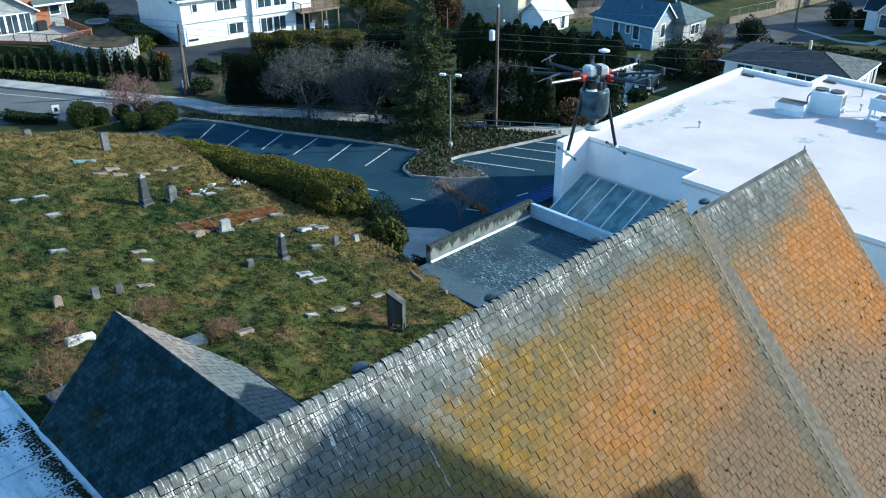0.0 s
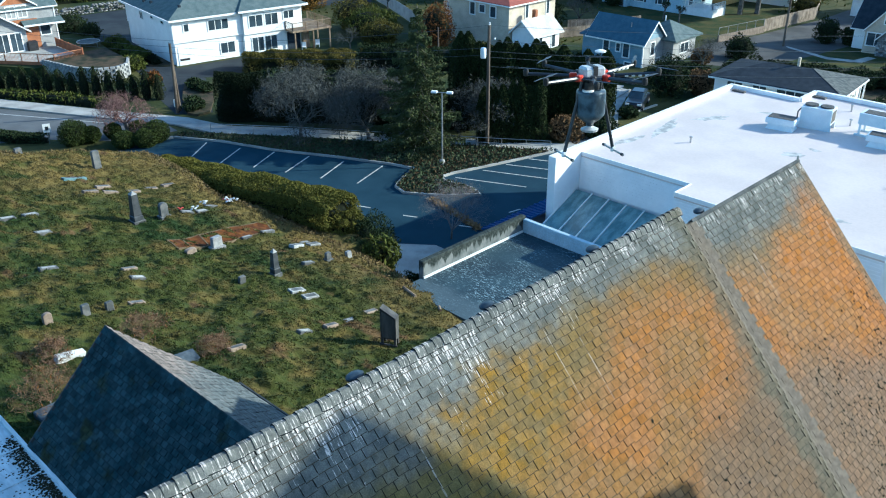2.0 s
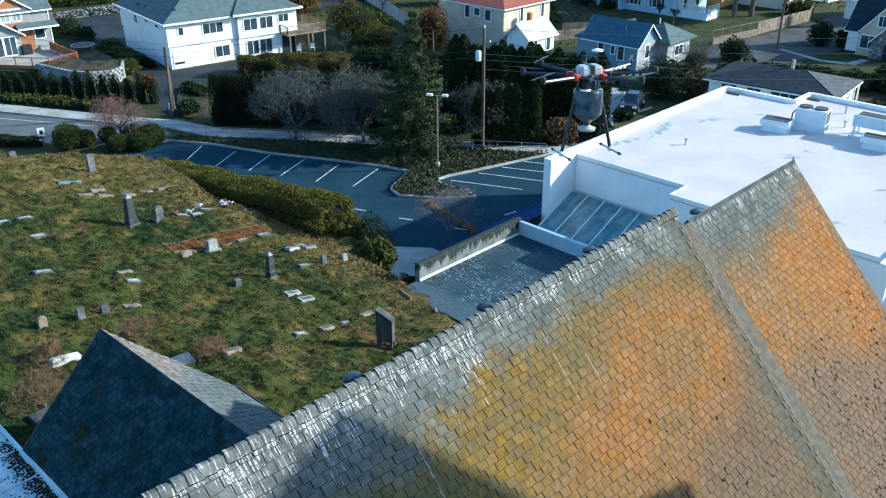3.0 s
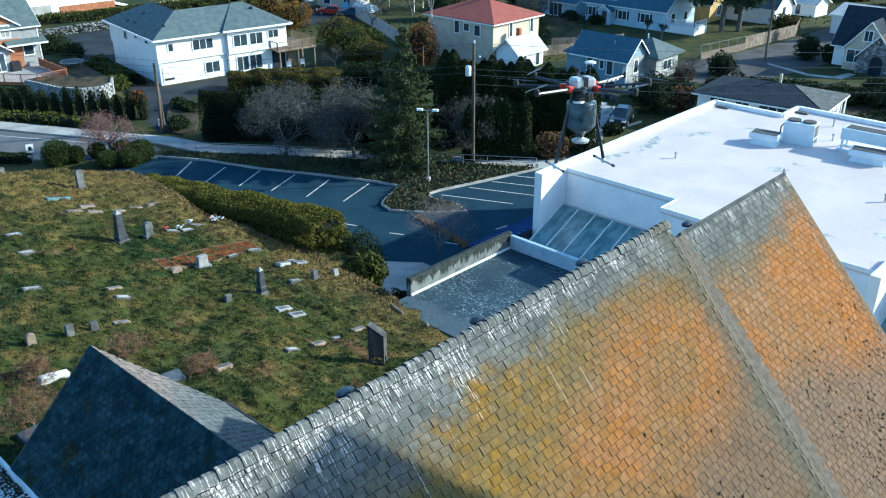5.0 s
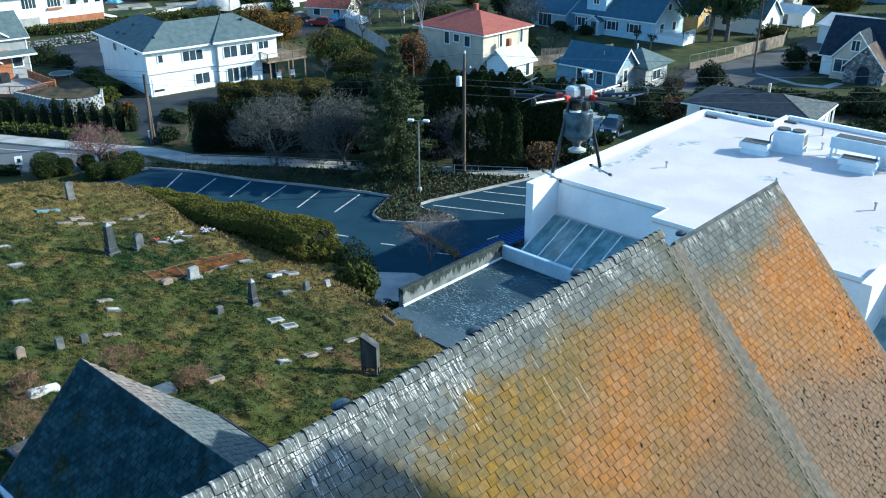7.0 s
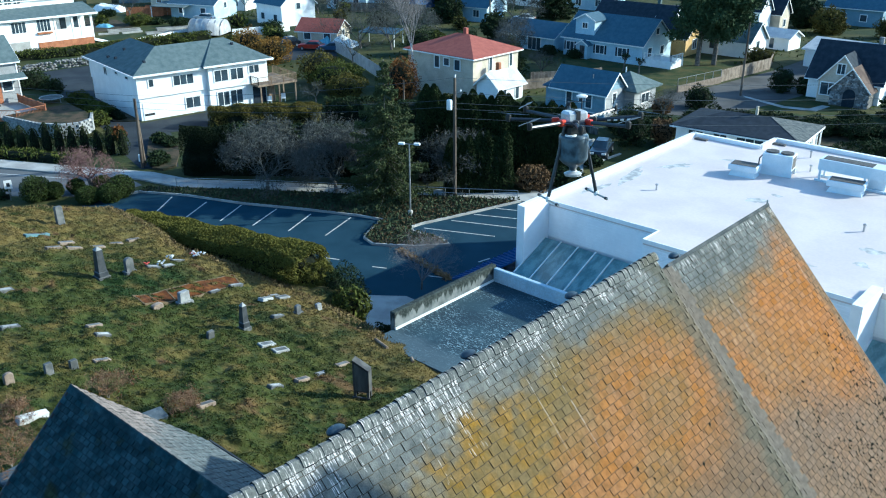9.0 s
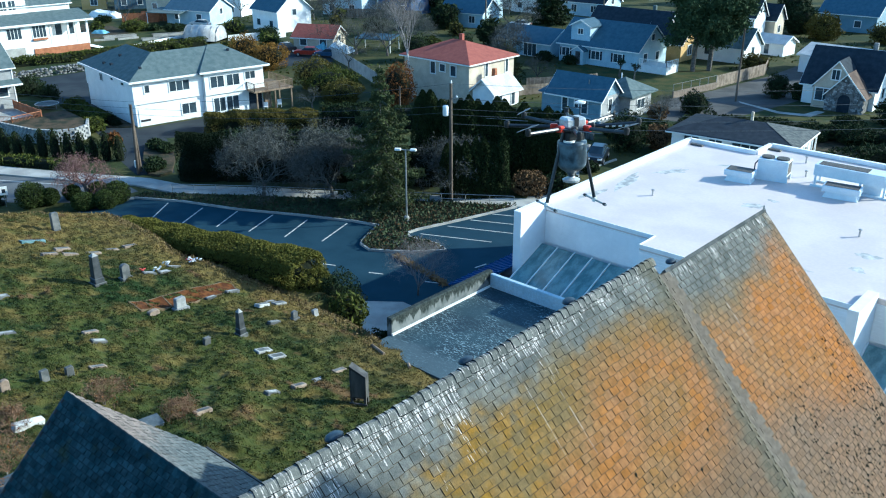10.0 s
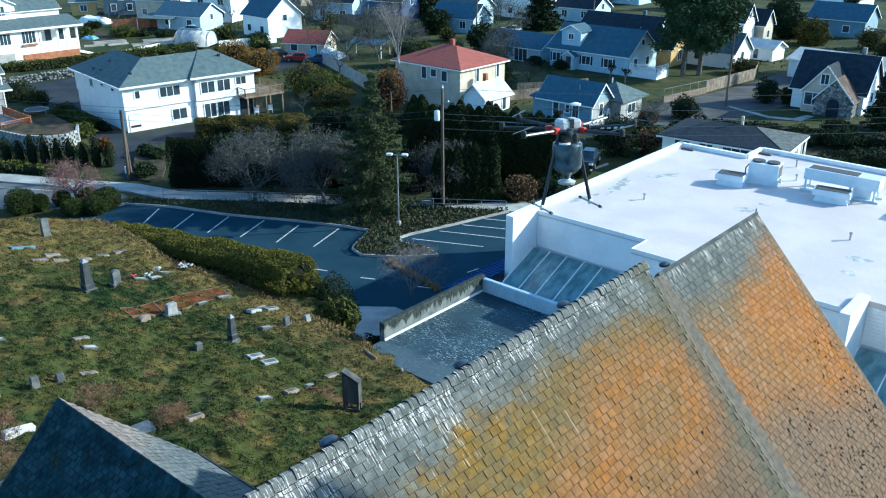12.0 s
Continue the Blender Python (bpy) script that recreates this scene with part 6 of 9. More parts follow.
# denser planting between the houses
for x, y, r, h, lm, lab in ((-120.6, 134, 3.0, 4.8, "leaf_dark", "dark round tree behind the red roof"), (-100.5, 124, 2.6, 4.6, "leaf_dark", "dark round tree beside a pole"), (-95.7, 78.6, 3.2, 4.2, "leaf_olive", "olive laurel mound in the garden"), (-91.5, 79.5, 2.6, 3.2, "leaf_hedge", "green laurel mound in the garden"),
                             (-64, 175, 3.0, 5.0, "leaf_dark", "dark tree beyond the lane"), (-70, 186, 3.4, 6.0, "leaf_dark", "dark tree beyond the lane"), (-60, 197, 2.6, 5.0, "leaf_dark", "tall dark tree beyond the lane"), (-50, 199, 2.6, 4.6, "leaf_dark", "tall dark tree beyond the lane"),
                             (-48, 172, 2.4, 3.6, "leaf_olive", "olive tree beside the blue cottage"), (-42, 188, 2.4, 4.0, "leaf_dark", "dark tree behind the blue cottage"), (-41, 158, 2.2, 3.6, "leaf_dark", "dark tree beside the outbuilding"), (-58, 170, 3.0, 4.5, "leaf_olive", "olive shrub beyond the sheds"),
                             (-51.0, 84.9, 0.9, 1.1, "leaf_dark", "dark shrub below the cottage"), (-48.8, 83.5, 1.5, 1.7, "leaf_olive", "olive shrub in the cottage garden"), (-46.4, 80.6, 2.1, 4.3, "leaf_dark", "tall dark shrub in the cottage garden"), (-44.3, 83.6, 1.6, 2.6, "leaf_brown", "brown dry shrub beside the tall dark one"), (-47.5, 88.5, 1.6, 1.6, "leaf_dark", "low dark shrub behind the bungalow"),
                             (-45.2, 71.5, 1.0, 0.9, "leaf_dark", "low dark shrub beside the drive"), (-44.6, 92.5, 1.9, 1.8, "leaf_dark", "dark shrub behind the bungalow"), (-41.0, 94.5, 1.7, 1.4, "leaf_hedge", "green shrub behind the bungalow"), (-37, 97, 2.0, 1.5, "leaf_dark", "dark hedge shrub below the lawn"),
                             (-33, 98.5, 2.0, 1.5, "leaf_dark", "dark hedge shrub below the lawn"), (-29, 100, 2.2, 1.8, "leaf_dark", "dark hedge shrub below the lawn"), (-128, 88, 2.2, 2.2, "leaf_hedge", "green shrub beside the allotment"), (-136, 101, 2.0, 2.4, "leaf_dark", "dark shrub by the white fence"),
                             (-88, 112, 2.2, 3.0, "leaf_hedge", "green shrub behind the red-roofed house"), (-95, 110, 2.4, 3.6, "leaf_dark", "dark shrub in a back yard"), (-84, 117.5, 1.5, 1.6, "leaf_dark", "round shrub below the garage wing"), (-79.5, 118.6, 1.3, 1.4, "leaf_dark", "round dark shrub by the porch"),
                             (-104, 112, 2.0, 2.6, "leaf_hedge", "green shrub in a back yard"), (-124, 118, 2.6, 3.6, "leaf_dark", "dark garden tree in a back yard"), (-157, 94, 2.0, 1.8, "leaf_dark", "dark shrub in the allotment"), (-165, 90, 2.4, 2.2, "leaf_hedge", "green shrub in the allotment")):
    shrub(x, y, r, h, lm, lab, int(1300 * r), 0.09 if h < 4.5 else 0.15)
for x, y, h, sd in ((-116, 112, 9.5, 61), (-108, 110, 9.0, 62), (-126, 127, 9.0, 63), (-139, 120, 9.0, 64), (-90, 116, 7.0, 65), (-104, 135, 9.5, 66), (-150, 124, 9.0, 67), (-84, 108, 6.0, 68)):
    bare_tree(x, y, h, "grey leafless garden tree between the houses", "twig", "bark", 6, 0.75, 0.16, 0, 0.2, None, 1, sd, haze=2500, hsize=0.035)
bare_tree(-68, 114.5, 3.2, "small pollarded tree before the cottage", "twig", "bark", 4, 0.5, 0.5, 0, 0.12, "leaf_dark", 1, 69, nleaf=300)
bare_tree(-64.8, 113.5, 2.8, "small pollarded tree before the cottage", "twig", "bark", 4, 0.5, 0.5, 0, 0.12, "leaf_dark", 1, 70, nleaf=200)
hedge("garden_hedge", [(-45, 95.5), (-38, 98.5), (-30, 100.5), (-20, 103)], 2.6, 1.5, "leaf_dark", "dark shrubs below the stone porch lawn", 6000, 0.1, lump=0.35)
hedge("garden_hedge", [(-27.5, 84), (-26.5, 92), (-22, 98)], 3.0, 1.6, "leaf_dark", "dark shrubs beside the bungalow", 5000, 0.1, lump=0.35)
conifer(-28.6, 111.5, 7.5, 2.6, "dark conifer close to the stone porch", "leaf_dark", 6000, 0.14, 17)
shrub(-25.5, 108.5, 2.4, 3.2, "leaf_dark", "dark shrub beside the stone porch lawn", 3500, 0.09)
# ---- houses ----
def window(parent, x, z, w, h, m, frame_mat="trim", mullions=1):
    """A window on a wall face: m takes its local plane (x right, y outwards, z up)."""
    t = 0.13
    x0, x1, z1 = x - w / 2, x + w / 2, z + h
    g = Geo()
    ring = [(x0 - t, z - t), (x1 + t, z - t), (x1 + t, z1 + t), (x0 - t, z1 + t), (x0, z), (x1, z), (x1, z1), (x0, z1)]
    fs = []
    for i in range(4):
        j = (i + 1) % 4
        fs += [(j, i, 4 + i, 4 + j), (8 + i, 8 + j, 12 + j, 12 + i), (i, j, 8 + j, 8 + i), (4 + j, 4 + i, 12 + i, 12 + j)]
    g.add([(px, 0.07, pz) for px, pz in ring] + [(px, 0.0, pz) for px, pz in ring], fs, m)
    fr = part("window", g, M[frame_mat], parent)
    for i in range(mullions):
        c = x0 + w * (i + 1) / (mullions + 1)
        part("mullion", Geo().box((c - 0.035, 0.027, z + 0.001), (c + 0.035, 0.06, z1 - 0.001), m), M[frame_mat], fr)
    part("pane", Geo().box((x - w / 2, 0, z), (x + w / 2, 0.025, z + h), m), M["pane"], fr, "dark glass")
    return fr


def side(k, w, d):
    """Local plane of a wall: 0 front (-y), 1 right (+x), 2 back, 3 left."""
    return (Matrix.Translation((0, -d / 2, 0)) @ Matrix.Rotation(math.pi, 4, "Z"), Matrix.Translation((w / 2, 0, 0)) @ Matrix.Rotation(-math.pi / 2, 4, "Z"),
            Matrix.Translation((0, d / 2, 0)), Matrix.Translation((-w / 2, 0, 0)) @ Matrix.Rotation(math.pi / 2, 4, "Z"))[k]


def gable_roof(w, d, h, rise, over=0.4, t=0.18):
    g = Geo()
    s = rise / (d / 2)
    y, z = d / 2 + over, h - s * over
    g.slab([(-w / 2 - over, -y, z), (w / 2 + over, -y, z), (w / 2 + over, 0, h + rise), (-w / 2 - over, 0, h + rise)], t)
    g.slab([(w / 2 + over, y, z), (-w / 2 - over, y, z), (-w / 2 - over, 0, h + rise), (w / 2 + over, 0, h + rise)], t)
    return g


def hip_roof(w, d, h, rise, over=0.5):
    W2, D2 = w / 2 + over, d / 2 + over
    r = max(W2 - D2, 0.01)
    g = Geo()
    g.add([(-W2, -D2, h), (W2, -D2, h), (W2, D2, h), (-W2, D2, h), (-r, 0, h + rise), (r, 0, h + rise), (-W2, -D2, h - 0.2), (W2, -D2, h - 0.2), (W2, D2, h - 0.2), (-W2, D2, h - 0.2)],
          [(0, 1, 5, 4), (1, 2, 5), (2, 3, 4, 5), (3, 0, 4), (6, 7, 1, 0), (7, 8, 2, 1), (8, 9, 3, 2), (9, 6, 0, 3), (9, 8, 7, 6)])
    return g


def house(x, y, yaw, w, d, h, rise, wallm, roofm, kind, label, wins=(), chimney=None, z=0.0, eave_trim=True):
    """w along local x (the ridge), d along local y; wins: (side, x, z, w, h)."""
    m = Matrix.Translation((x, y, z)) @ Matrix.Rotation(radians(yaw), 4, "Z")
    ob = thing("house", label, "house", m=m)
    g = Geo().box((-w / 2, -d / 2, -0.6), (w / 2, d / 2, h - 0.02))
    if kind == "gable":
        for e in (-w / 2 + 0.01, w / 2 - 0.16):
            g.add([(e, -d / 2, h - 0.02), (e, d / 2, h - 0.02), (e, 0, h + rise - 0.14), (e + 0.15, -d / 2, h - 0.02), (e + 0.15, d / 2, h - 0.02), (e + 0.15, 0, h + rise - 0.14)], [(2, 1, 0), (3, 4, 5), (0, 1, 4, 3), (1, 2, 5, 4), (2, 0, 3, 5)])
    part("wall", g, M[wallm], ob)
    part("roof", gable_roof(w, d, h, rise) if kind == "gable" else hip_roof(w, d, h, rise), M[roofm], ob)
    if eave_trim:
        o = 0.42 if kind == "gable" else 0.52
        ez = h - 0.1 - (rise / (d / 2) * 0.4 if kind == "gable" else 0.02)
        for sgn in (-1, 1):
            part("gutter", Geo().box((-w / 2 - o, sgn * (d / 2 + o) - 0.05, ez - 0.12), (w / 2 + o, sgn * (d / 2 + o) + 0.05, ez + 0.03)), M["trim"], ob)
            if kind == "hip":
                part("gutter", Geo().box((sgn * (w / 2 + o) - 0.05, -d / 2 - o + 0.06, ez - 0.12), (sgn * (w / 2 + o) + 0.05, d / 2 + o - 0.06, ez + 0.03)), M["trim"], ob)
            else:
                s = rise / (d / 2)
                gx = sgn * (w / 2 + 0.41)
                b = Geo()
                for q in (-1, 1):
                    b.add([(gx - 0.03, q * (d / 2 + 0.4), ez + 0.05), (gx + 0.03, q * (d / 2 + 0.4), ez + 0.05), (gx + 0.03, 0, h + rise - 0.02), (gx - 0.03, 0, h + rise - 0.02),
                           (gx - 0.03, q * (d / 2 + 0.4), ez - 0.14), (gx + 0.03, q * (d / 2 + 0.4), ez - 0.14), (gx + 0.03, 0, h + rise - 0.22), (gx - 0.03, 0, h + rise - 0.22)],
                          [(0, 1, 2, 3), (7, 6, 5, 4), (0, 4, 5, 1), (1, 5, 6, 2), (2, 6, 7, 3), (3, 7, 4, 0)])
                part("bargeboard", b, M["trim"], ob)
    for k, wx, wz, ww, wh in wins:
        window(ob, wx, wz, ww, wh, side(k, w, d), mullions=max(1, round(ww / 0.9) - 1) if ww > 1.2 else 0)
    if chimney:
        cx, cy, cm = chimney
        part("chimney", Geo().block((cx - 0.28, cy - 0.28, h), (cx + 0.28, cy + 0.28, h + rise + 0.75), 0.05), M[cm], ob, "chimney")
    return ob


# ---- town ----
M["roof_brown"] = mat("brown_shingle_roof", (0.08, 0.055, 0.045), (0.14, 0.10, 0.08), 0.6, 9, 0.9, relief=0.5)
def gable_wing(parent, x, y, turn, w, d, h, rise, wallm, roofm, z=0.0, over=0.3):
    """A cross gable of a house, in the house's own axes; its front is the gable at -x."""
    m = Matrix.Translation((x, y, z)) @ Matrix.Rotation(radians(turn), 4, "Z")
    g = Geo().box((-w / 2, -d / 2, 0), (w / 2, d / 2, h - 0.02), m)
    e = -w / 2 + 0.005
    g.add([(e, -d / 2, h - 0.02), (e, d / 2, h - 0.02), (e, 0, h + rise - 0.12), (e + 0.15, -d / 2, h - 0.02), (e + 0.15, d / 2, h - 0.02), (e + 0.15, 0, h + rise - 0.12)], [(2, 1, 0), (3, 4, 5), (0, 1, 4, 3), (1, 2, 5, 4), (2, 0, 3, 5)], m)
    part("wall", g, M[wallm], parent)
    rf = gable_roof(w, d, h, rise, over, 0.14)
    rf.v = [tuple(m @ Vector(p)) for p in rf.v]
    part("roof", rf, M[roofm], parent)
    b = Geo()
    gx = -w / 2 - over - 0.02
    s = rise / (d / 2)
    for q in (-1, 1):
        b.add([(gx, q * (d / 2 + over), h - s * over + 0.02), (gx, 0, h + rise + 0.02), (gx, 0, h + rise - 0.2), (gx, q * (d / 2 + over), h - s * over - 0.18),
               (gx + 0.05, q * (d / 2 + over), h - s * over + 0.02), (gx + 0.05, 0, h + rise + 0.02), (gx + 0.05, 0, h + rise - 0.2), (gx + 0.05, q * (d / 2 + over), h - s * over - 0.18)],
              [(0, 1, 2, 3), (7, 6, 5, 4), (0, 4, 5, 1), (1, 5, 6, 2), (2, 6, 7, 3), (3, 7, 4, 0)], m)
    part("bargeboard", b, M["trim"], parent)
    return m @ Matrix.Translation((-w / 2, 0, 0)) @ Matrix.Rotation(math.pi / 2, 4, "Z")


def rail(parent, pts, h, z, postm, step=1.6, bars=True, label="railing"):
    """Posts, top rail and thin bars along a line, in the parent's axes."""
    for a, b in zip(pts, pts[1:]):
        a, b = Vector(a), Vector(b)
        n = max(1, int((b - a).length / step))
        for k in range(n + 1):
            p = a.lerp(b, k / n)
            part("post", Geo().box((p.x - 0.05, p.y - 0.05, z), (p.x + 0.05, p.y + 0.05, z + h)), M[postm], parent)
        part("top_rail", Geo().tube((a.x, a.y, z + h), (b.x, b.y, z + h), 0.05, n=4), M[postm], parent)
        if bars:
            g = Geo()
            for k in range(int((b - a).length / 0.16)):
                p = a.lerp(b, k * 0.16 / (b - a).length)
                g.box((p.x - 0.012, p.y - 0.012, z + 0.08), (p.x + 0.012, p.y + 0.012, z + h))
            part("infill", g, M[postm], parent)["kind"] = "stuff"


# large white house with two wings; its axes start at the front corner of the eaves
wh = thing("house", "large white two-storey house with grey hip roofs and a balcony", "house", m=Matrix.Translation((-94.49, 49.72, 0.0)) @ Matrix.Rotation(radians(81.7), 4, "Z"))
EH, ER = 5.5, 7.88
g = Geo().box((0.55, 0.55, 2.8), (9.4, 9.2, EH - 0.1)).box((0.55, 9.2, 2.8), (9.4, 16.8, EH - 0.1))
part("wall", g, M["white"], wh, "white upper wall")
part("wall", Geo().box((0.65, 0.7, -0.5), (9.3, 16.7, 2.79)), M["white"], wh, "white lower wall")
part("wall", Geo().box((9.4, 0.12, 2.7), (17.5, 9.2, EH + 0.02)), M["white"], wh, "white upper wall of the front wing")
part("wall", Geo().box((9.4, 0.3, -0.5), (17.3, 9.1, 2.69)), M["white"], wh, "white lower wall of the front wing")
g = Geo()
top = [(0, 0, EH), (10.2, 0, EH), (12.4, 4.81, ER), (4.95, 4.81, ER), (4.95, 12.75, ER), (0, 17.4, EH), (9.9, 17.4, EH), (9.9, 9.6, EH), (14.0, 9.6, EH)]
g.add(top, [(0, 1, 2, 3), (0, 3, 4, 5), (5, 4, 6), (6, 4, 3, 7), (7, 3, 2, 8)])
g.add([(x, y, z - 0.16) for x, y, z in top if z < ER], [(5, 4, 3, 2, 1, 0)])
g.add([(0, 0, EH), (10.2, 0, EH), (10.2, 0, EH - 0.16), (0, 0, EH - 0.16), (0, 17.4, EH), (0, 17.4, EH - 0.16), (9.9, 17.4, EH), (9.9, 17.4, EH - 0.16)], [(0, 3, 2, 1), (4, 5, 3, 0), (6, 7, 5, 4)])
part("roof", g, M["roof_grey"], wh, "grey hip roof of the main house")
WR = EH + 0.12
g = Geo().add([(8.6, -0.45, WR), (18.1, -0.45, WR), (18.1, 9.9, WR), (8.6, 9.9, WR), (12.4, 4.85, 7.98), (14.1, 4.85, 7.98), (8.6, -0.45, WR - 0.16), (18.1, -0.45, WR - 0.16), (18.1, 9.9, WR - 0.16), (8.6, 9.9, WR - 0.16)],
               [(0, 1, 5, 4), (1, 2, 5), (2, 3, 4, 5), (3, 0, 4), (6, 7, 1, 0), (7, 8, 2, 1), (8, 9, 3, 2), (9, 6, 0, 3), (9, 8, 7, 6)])
part("roof", g, M["roof_grey"], wh, "grey hip roof of the front wing")
for a, b, z in (((0, -0.04), (8.55, -0.04), EH), ((-0.04, 0), (-0.04, 17.4), EH), ((8.6, -0.5), (18.1, -0.5), WR), ((18.15, -0.45), (18.15, 9.9), WR)):
    part("gutter", ribbon(Geo(), [a, b], 0.12, z - 0.2, z + 0.02), M["trim"], wh)
for x, y in ((2.4, 2.2), (1.4, 9.0), (1.2, 11.0), (3.0, 10.0), (14.4, 3.2)):
    z = EH + 0.49 * min(x, y) if x < 8 else 7.3
    part("roof_vent", Geo().block((x - 0.16, y - 0.16, z - 0.1), (x + 0.16, y + 0.16, z + 0.22), 0.04), M["roof_dark"], wh, "dark roof vent")
part("belt_trim", Geo().box((0.5, 0.5, 2.68), (9.4, 0.58, 2.80)).box((9.4, 0.07, 2.62), (17.55, 0.15, 2.72)), M["trim"], wh)
part("garage_door", Geo().box((0.95, 0.64, 0.0), (3.0, 0.70, 2.15)), M["trim"], wh, "white garage door")
part("vent_grille", Geo().box((1.1, 0.60, 0.55), (2.3, 0.66, 0.8)), M["black"], wh, "dark wall vent")
part("corner_board", Geo().box((0.5, 0.5, 2.81), (0.6, 0.6, EH - 0.12)), M["trim"], wh)
part("downpipe", Geo().tube((9.3, 0.42, 0.0), (9.3, 0.42, 5.3), 0.05, n=6), M["trim"], wh)


def facing(y):
    """Wall plane that looks towards -y in the house's axes."""
    return Matrix.Translation((0, y, 0)) @ Matrix.Rotation(math.pi, 4, "Z")


for y, x, z, w, h, n in ((0.55, 2.25, 3.95, 0.55, 0.85, 0), (0.55, 6.3, 3.7, 2.5, 1.15, 2), (0.7, 7.3, 0.7, 1.8, 1.25, 1), (0.12, 11.05, 3.5, 1.75, 1.35, 1), (0.12, 13.2, 3.5, 1.7, 1.35, 1), (0.12, 15.6, 4.0, 1.35, 0.9, 1),
                         (0.3, 11.2, 0.4, 1.5, 1.7, 1), (0.3, 13.0, 0.4, 1.6, 1.7, 1)):
    window(wh, -x, z, w, h, facing(y), mullions=n)
for y, z, w, h in ((10.8, 4.05, 0.9, 0.9), (3.6, 4.6, 0.9, 0.3), (7.0, 4.7, 0.8, 0.3)):
    window(wh, y, z, w, h, Matrix.Translation((0.55, 0, 0)) @ Matrix.Rotation(math.pi / 2, 4, "Z"), mullions=1 if h > 0.5 else 0)
part("service_pipe", Geo().tube((0.48, 2.2, 0.3), (0.48, 2.2, 2.6), 0.06, n=6), M["steel"], wh)
part("meter_box", Geo().block((0.42, 1.9, 1.2), (0.64, 2.3, 1.8), 0.03), M["steel"], wh, "grey meter box")
part("balcony", Geo().box((15.0, -1.9, 2.45), (20.6, 0.05, 2.68)).box((17.6, 0.06, 2.45), (20.6, 4.5, 2.68)), M["wood"], wh, "weathered wooden balcony deck")
rail(wh, [(15.05, -1.85), (20.5, -1.85), (20.5, 4.3)], 0.95, 2.68, "wood", 1.7)
rail(wh, [(15.05, -1.85), (15.05, 0.05)], 0.95, 2.68, "black", 1.7)
for x, y in ((15.4, -1.7), (20.4, -1.7), (20.4, 1.5), (18.0, -1.7)):
    part("post", Geo().box((x - 0.08, y - 0.08, -0.4), (x + 0.08, y + 0.08, 2.45)), M["wood"], wh)
part("screen_wall", Geo().box((17.3, -0.2, -0.4), (18.2, 0.1, 2.44)), M["wood"], wh, "brown boarded screen under the balcony")
part("door", Geo().box((15.3, 0.22, 0.0), (17.1, 0.28, 2.2)), M["roof_dark"], wh, "dark glazed garden door")
for x, y in ((16.8, -1.2), (18.9, -1.0)):
    p = wh.matrix_world @ Vector((x, y, 0))
    ob = thing("garden_chair", "white moulded garden chair under the balcony", "chair", "garden chairs", Matrix.Translation((p.x, p.y, 0.0)) @ Matrix.Rotation(radians(50), 4, "Z"))
    part("seat", Geo().block((-0.28, -0.28, 0.36), (0.28, 0.28, 0.44), 0.02), M["trim"], ob)
    part("backrest", Geo().block((-0.28, 0.22, 0.44), (0.28, 0.28, 0.95), 0.02), M["trim"], ob)
    for sx in (-0.24, 0.24):
        for sy in (-0.24, 0.24):
            part("leg", Geo().tube((sx, sy, -0.05), (sx, sy, 0.36), 0.03, n=5), M["trim"], ob)

M["rust"] = mat("rusted_sheet", (0.20, 0.10, 0.05), (0.36, 0.22, 0.13), 4, 20, 0.9)
# cream house with red roof, and its garage
house(-78.3, 89.6, 0.0, 11.6, 9.4, 5.5, 1.95, "cream", "roof_red", "hip", "cream stucco house with red hip roof",
      [(0, 0.5, 3.55, 0.8, 1.5), (0, -1.2, 4.0, 0.9, 0.9), (0, -3.1, 3.6, 0.9, 1.3), (1, 1.2, 3.4, 0.55, 1.7), (1, -3.1, 3.4, 0.55, 1.7)], (0.2, 0.3, "roof_red"))
gar = house(-70.5, 88.0, 90.0, 5.3, 3.5, 2.35, 1.5, "white", "roof_metal", "gable", "small white garage with pale rusty metal roof", [(0, 1.2, 0.9, 0.6, 0.9), (0, -1.4, 0.1, 0.7, 1.8)], (0.5, 0.7, "cedar"))
for k in range(9):
    part("rust_stain", Geo().slab([(-2.6 + 0.57 * k, -2.05, 2.07), (-2.3 + 0.57 * k, -2.05, 2.07), (-2.34 + 0.57 * k, -1.55 + 0.2 * (k % 3), 2.497 + 0.171 * (k % 3)), (-2.56 + 0.57 * k, -1.55 + 0.2 * (k % 3), 2.497 + 0.171 * (k % 3))], 0.004), M["rust"], gar, "rusty stain on the sheet")

# blue cottage
bc = house(-58.49, 90.55, 0.5, 7.6, 4.4, 3.2, 2.05, "blue_wall", "roof_blue", "gable", "blue sided cottage with slate blue gable roof",
           [(0, 1.35, 1.0, 0.75, 1.6), (0, -0.35, 1.5, 0.5, 0.9), (0, -1.5, 0.95, 0.8, 1.6), (0, -1.9, -0.1, 0.9, 0.45), (1, 0.2, 1.2, 0.8, 1.5), (1, -1.3, 0.0, 0.7, 0.6)])
# pale sheet over the blue gable: its sunlit tone put into the colour
part("gable_lit_sheet", Geo().box((3.805, -2.19, -0.5), (3.825, 2.19, 3.15)), M["grey_wall"], bc, "pale grey sheet for the sunlit gable end")
part("corner_board", Geo().box((3.74, -2.28, -0.3), (3.88, -2.16, 3.1)), M["trim"], bc)
part("vent_pipe", Geo().tube((1.2, -1.0, 4.1), (1.2, -1.0, 4.8), 0.06), M["steel"], bc)
part("annex_wall", Geo().box((-5.4, -1.4, -0.5), (-3.82, 2.0, 2.7)), M["blue_wall"], bc)
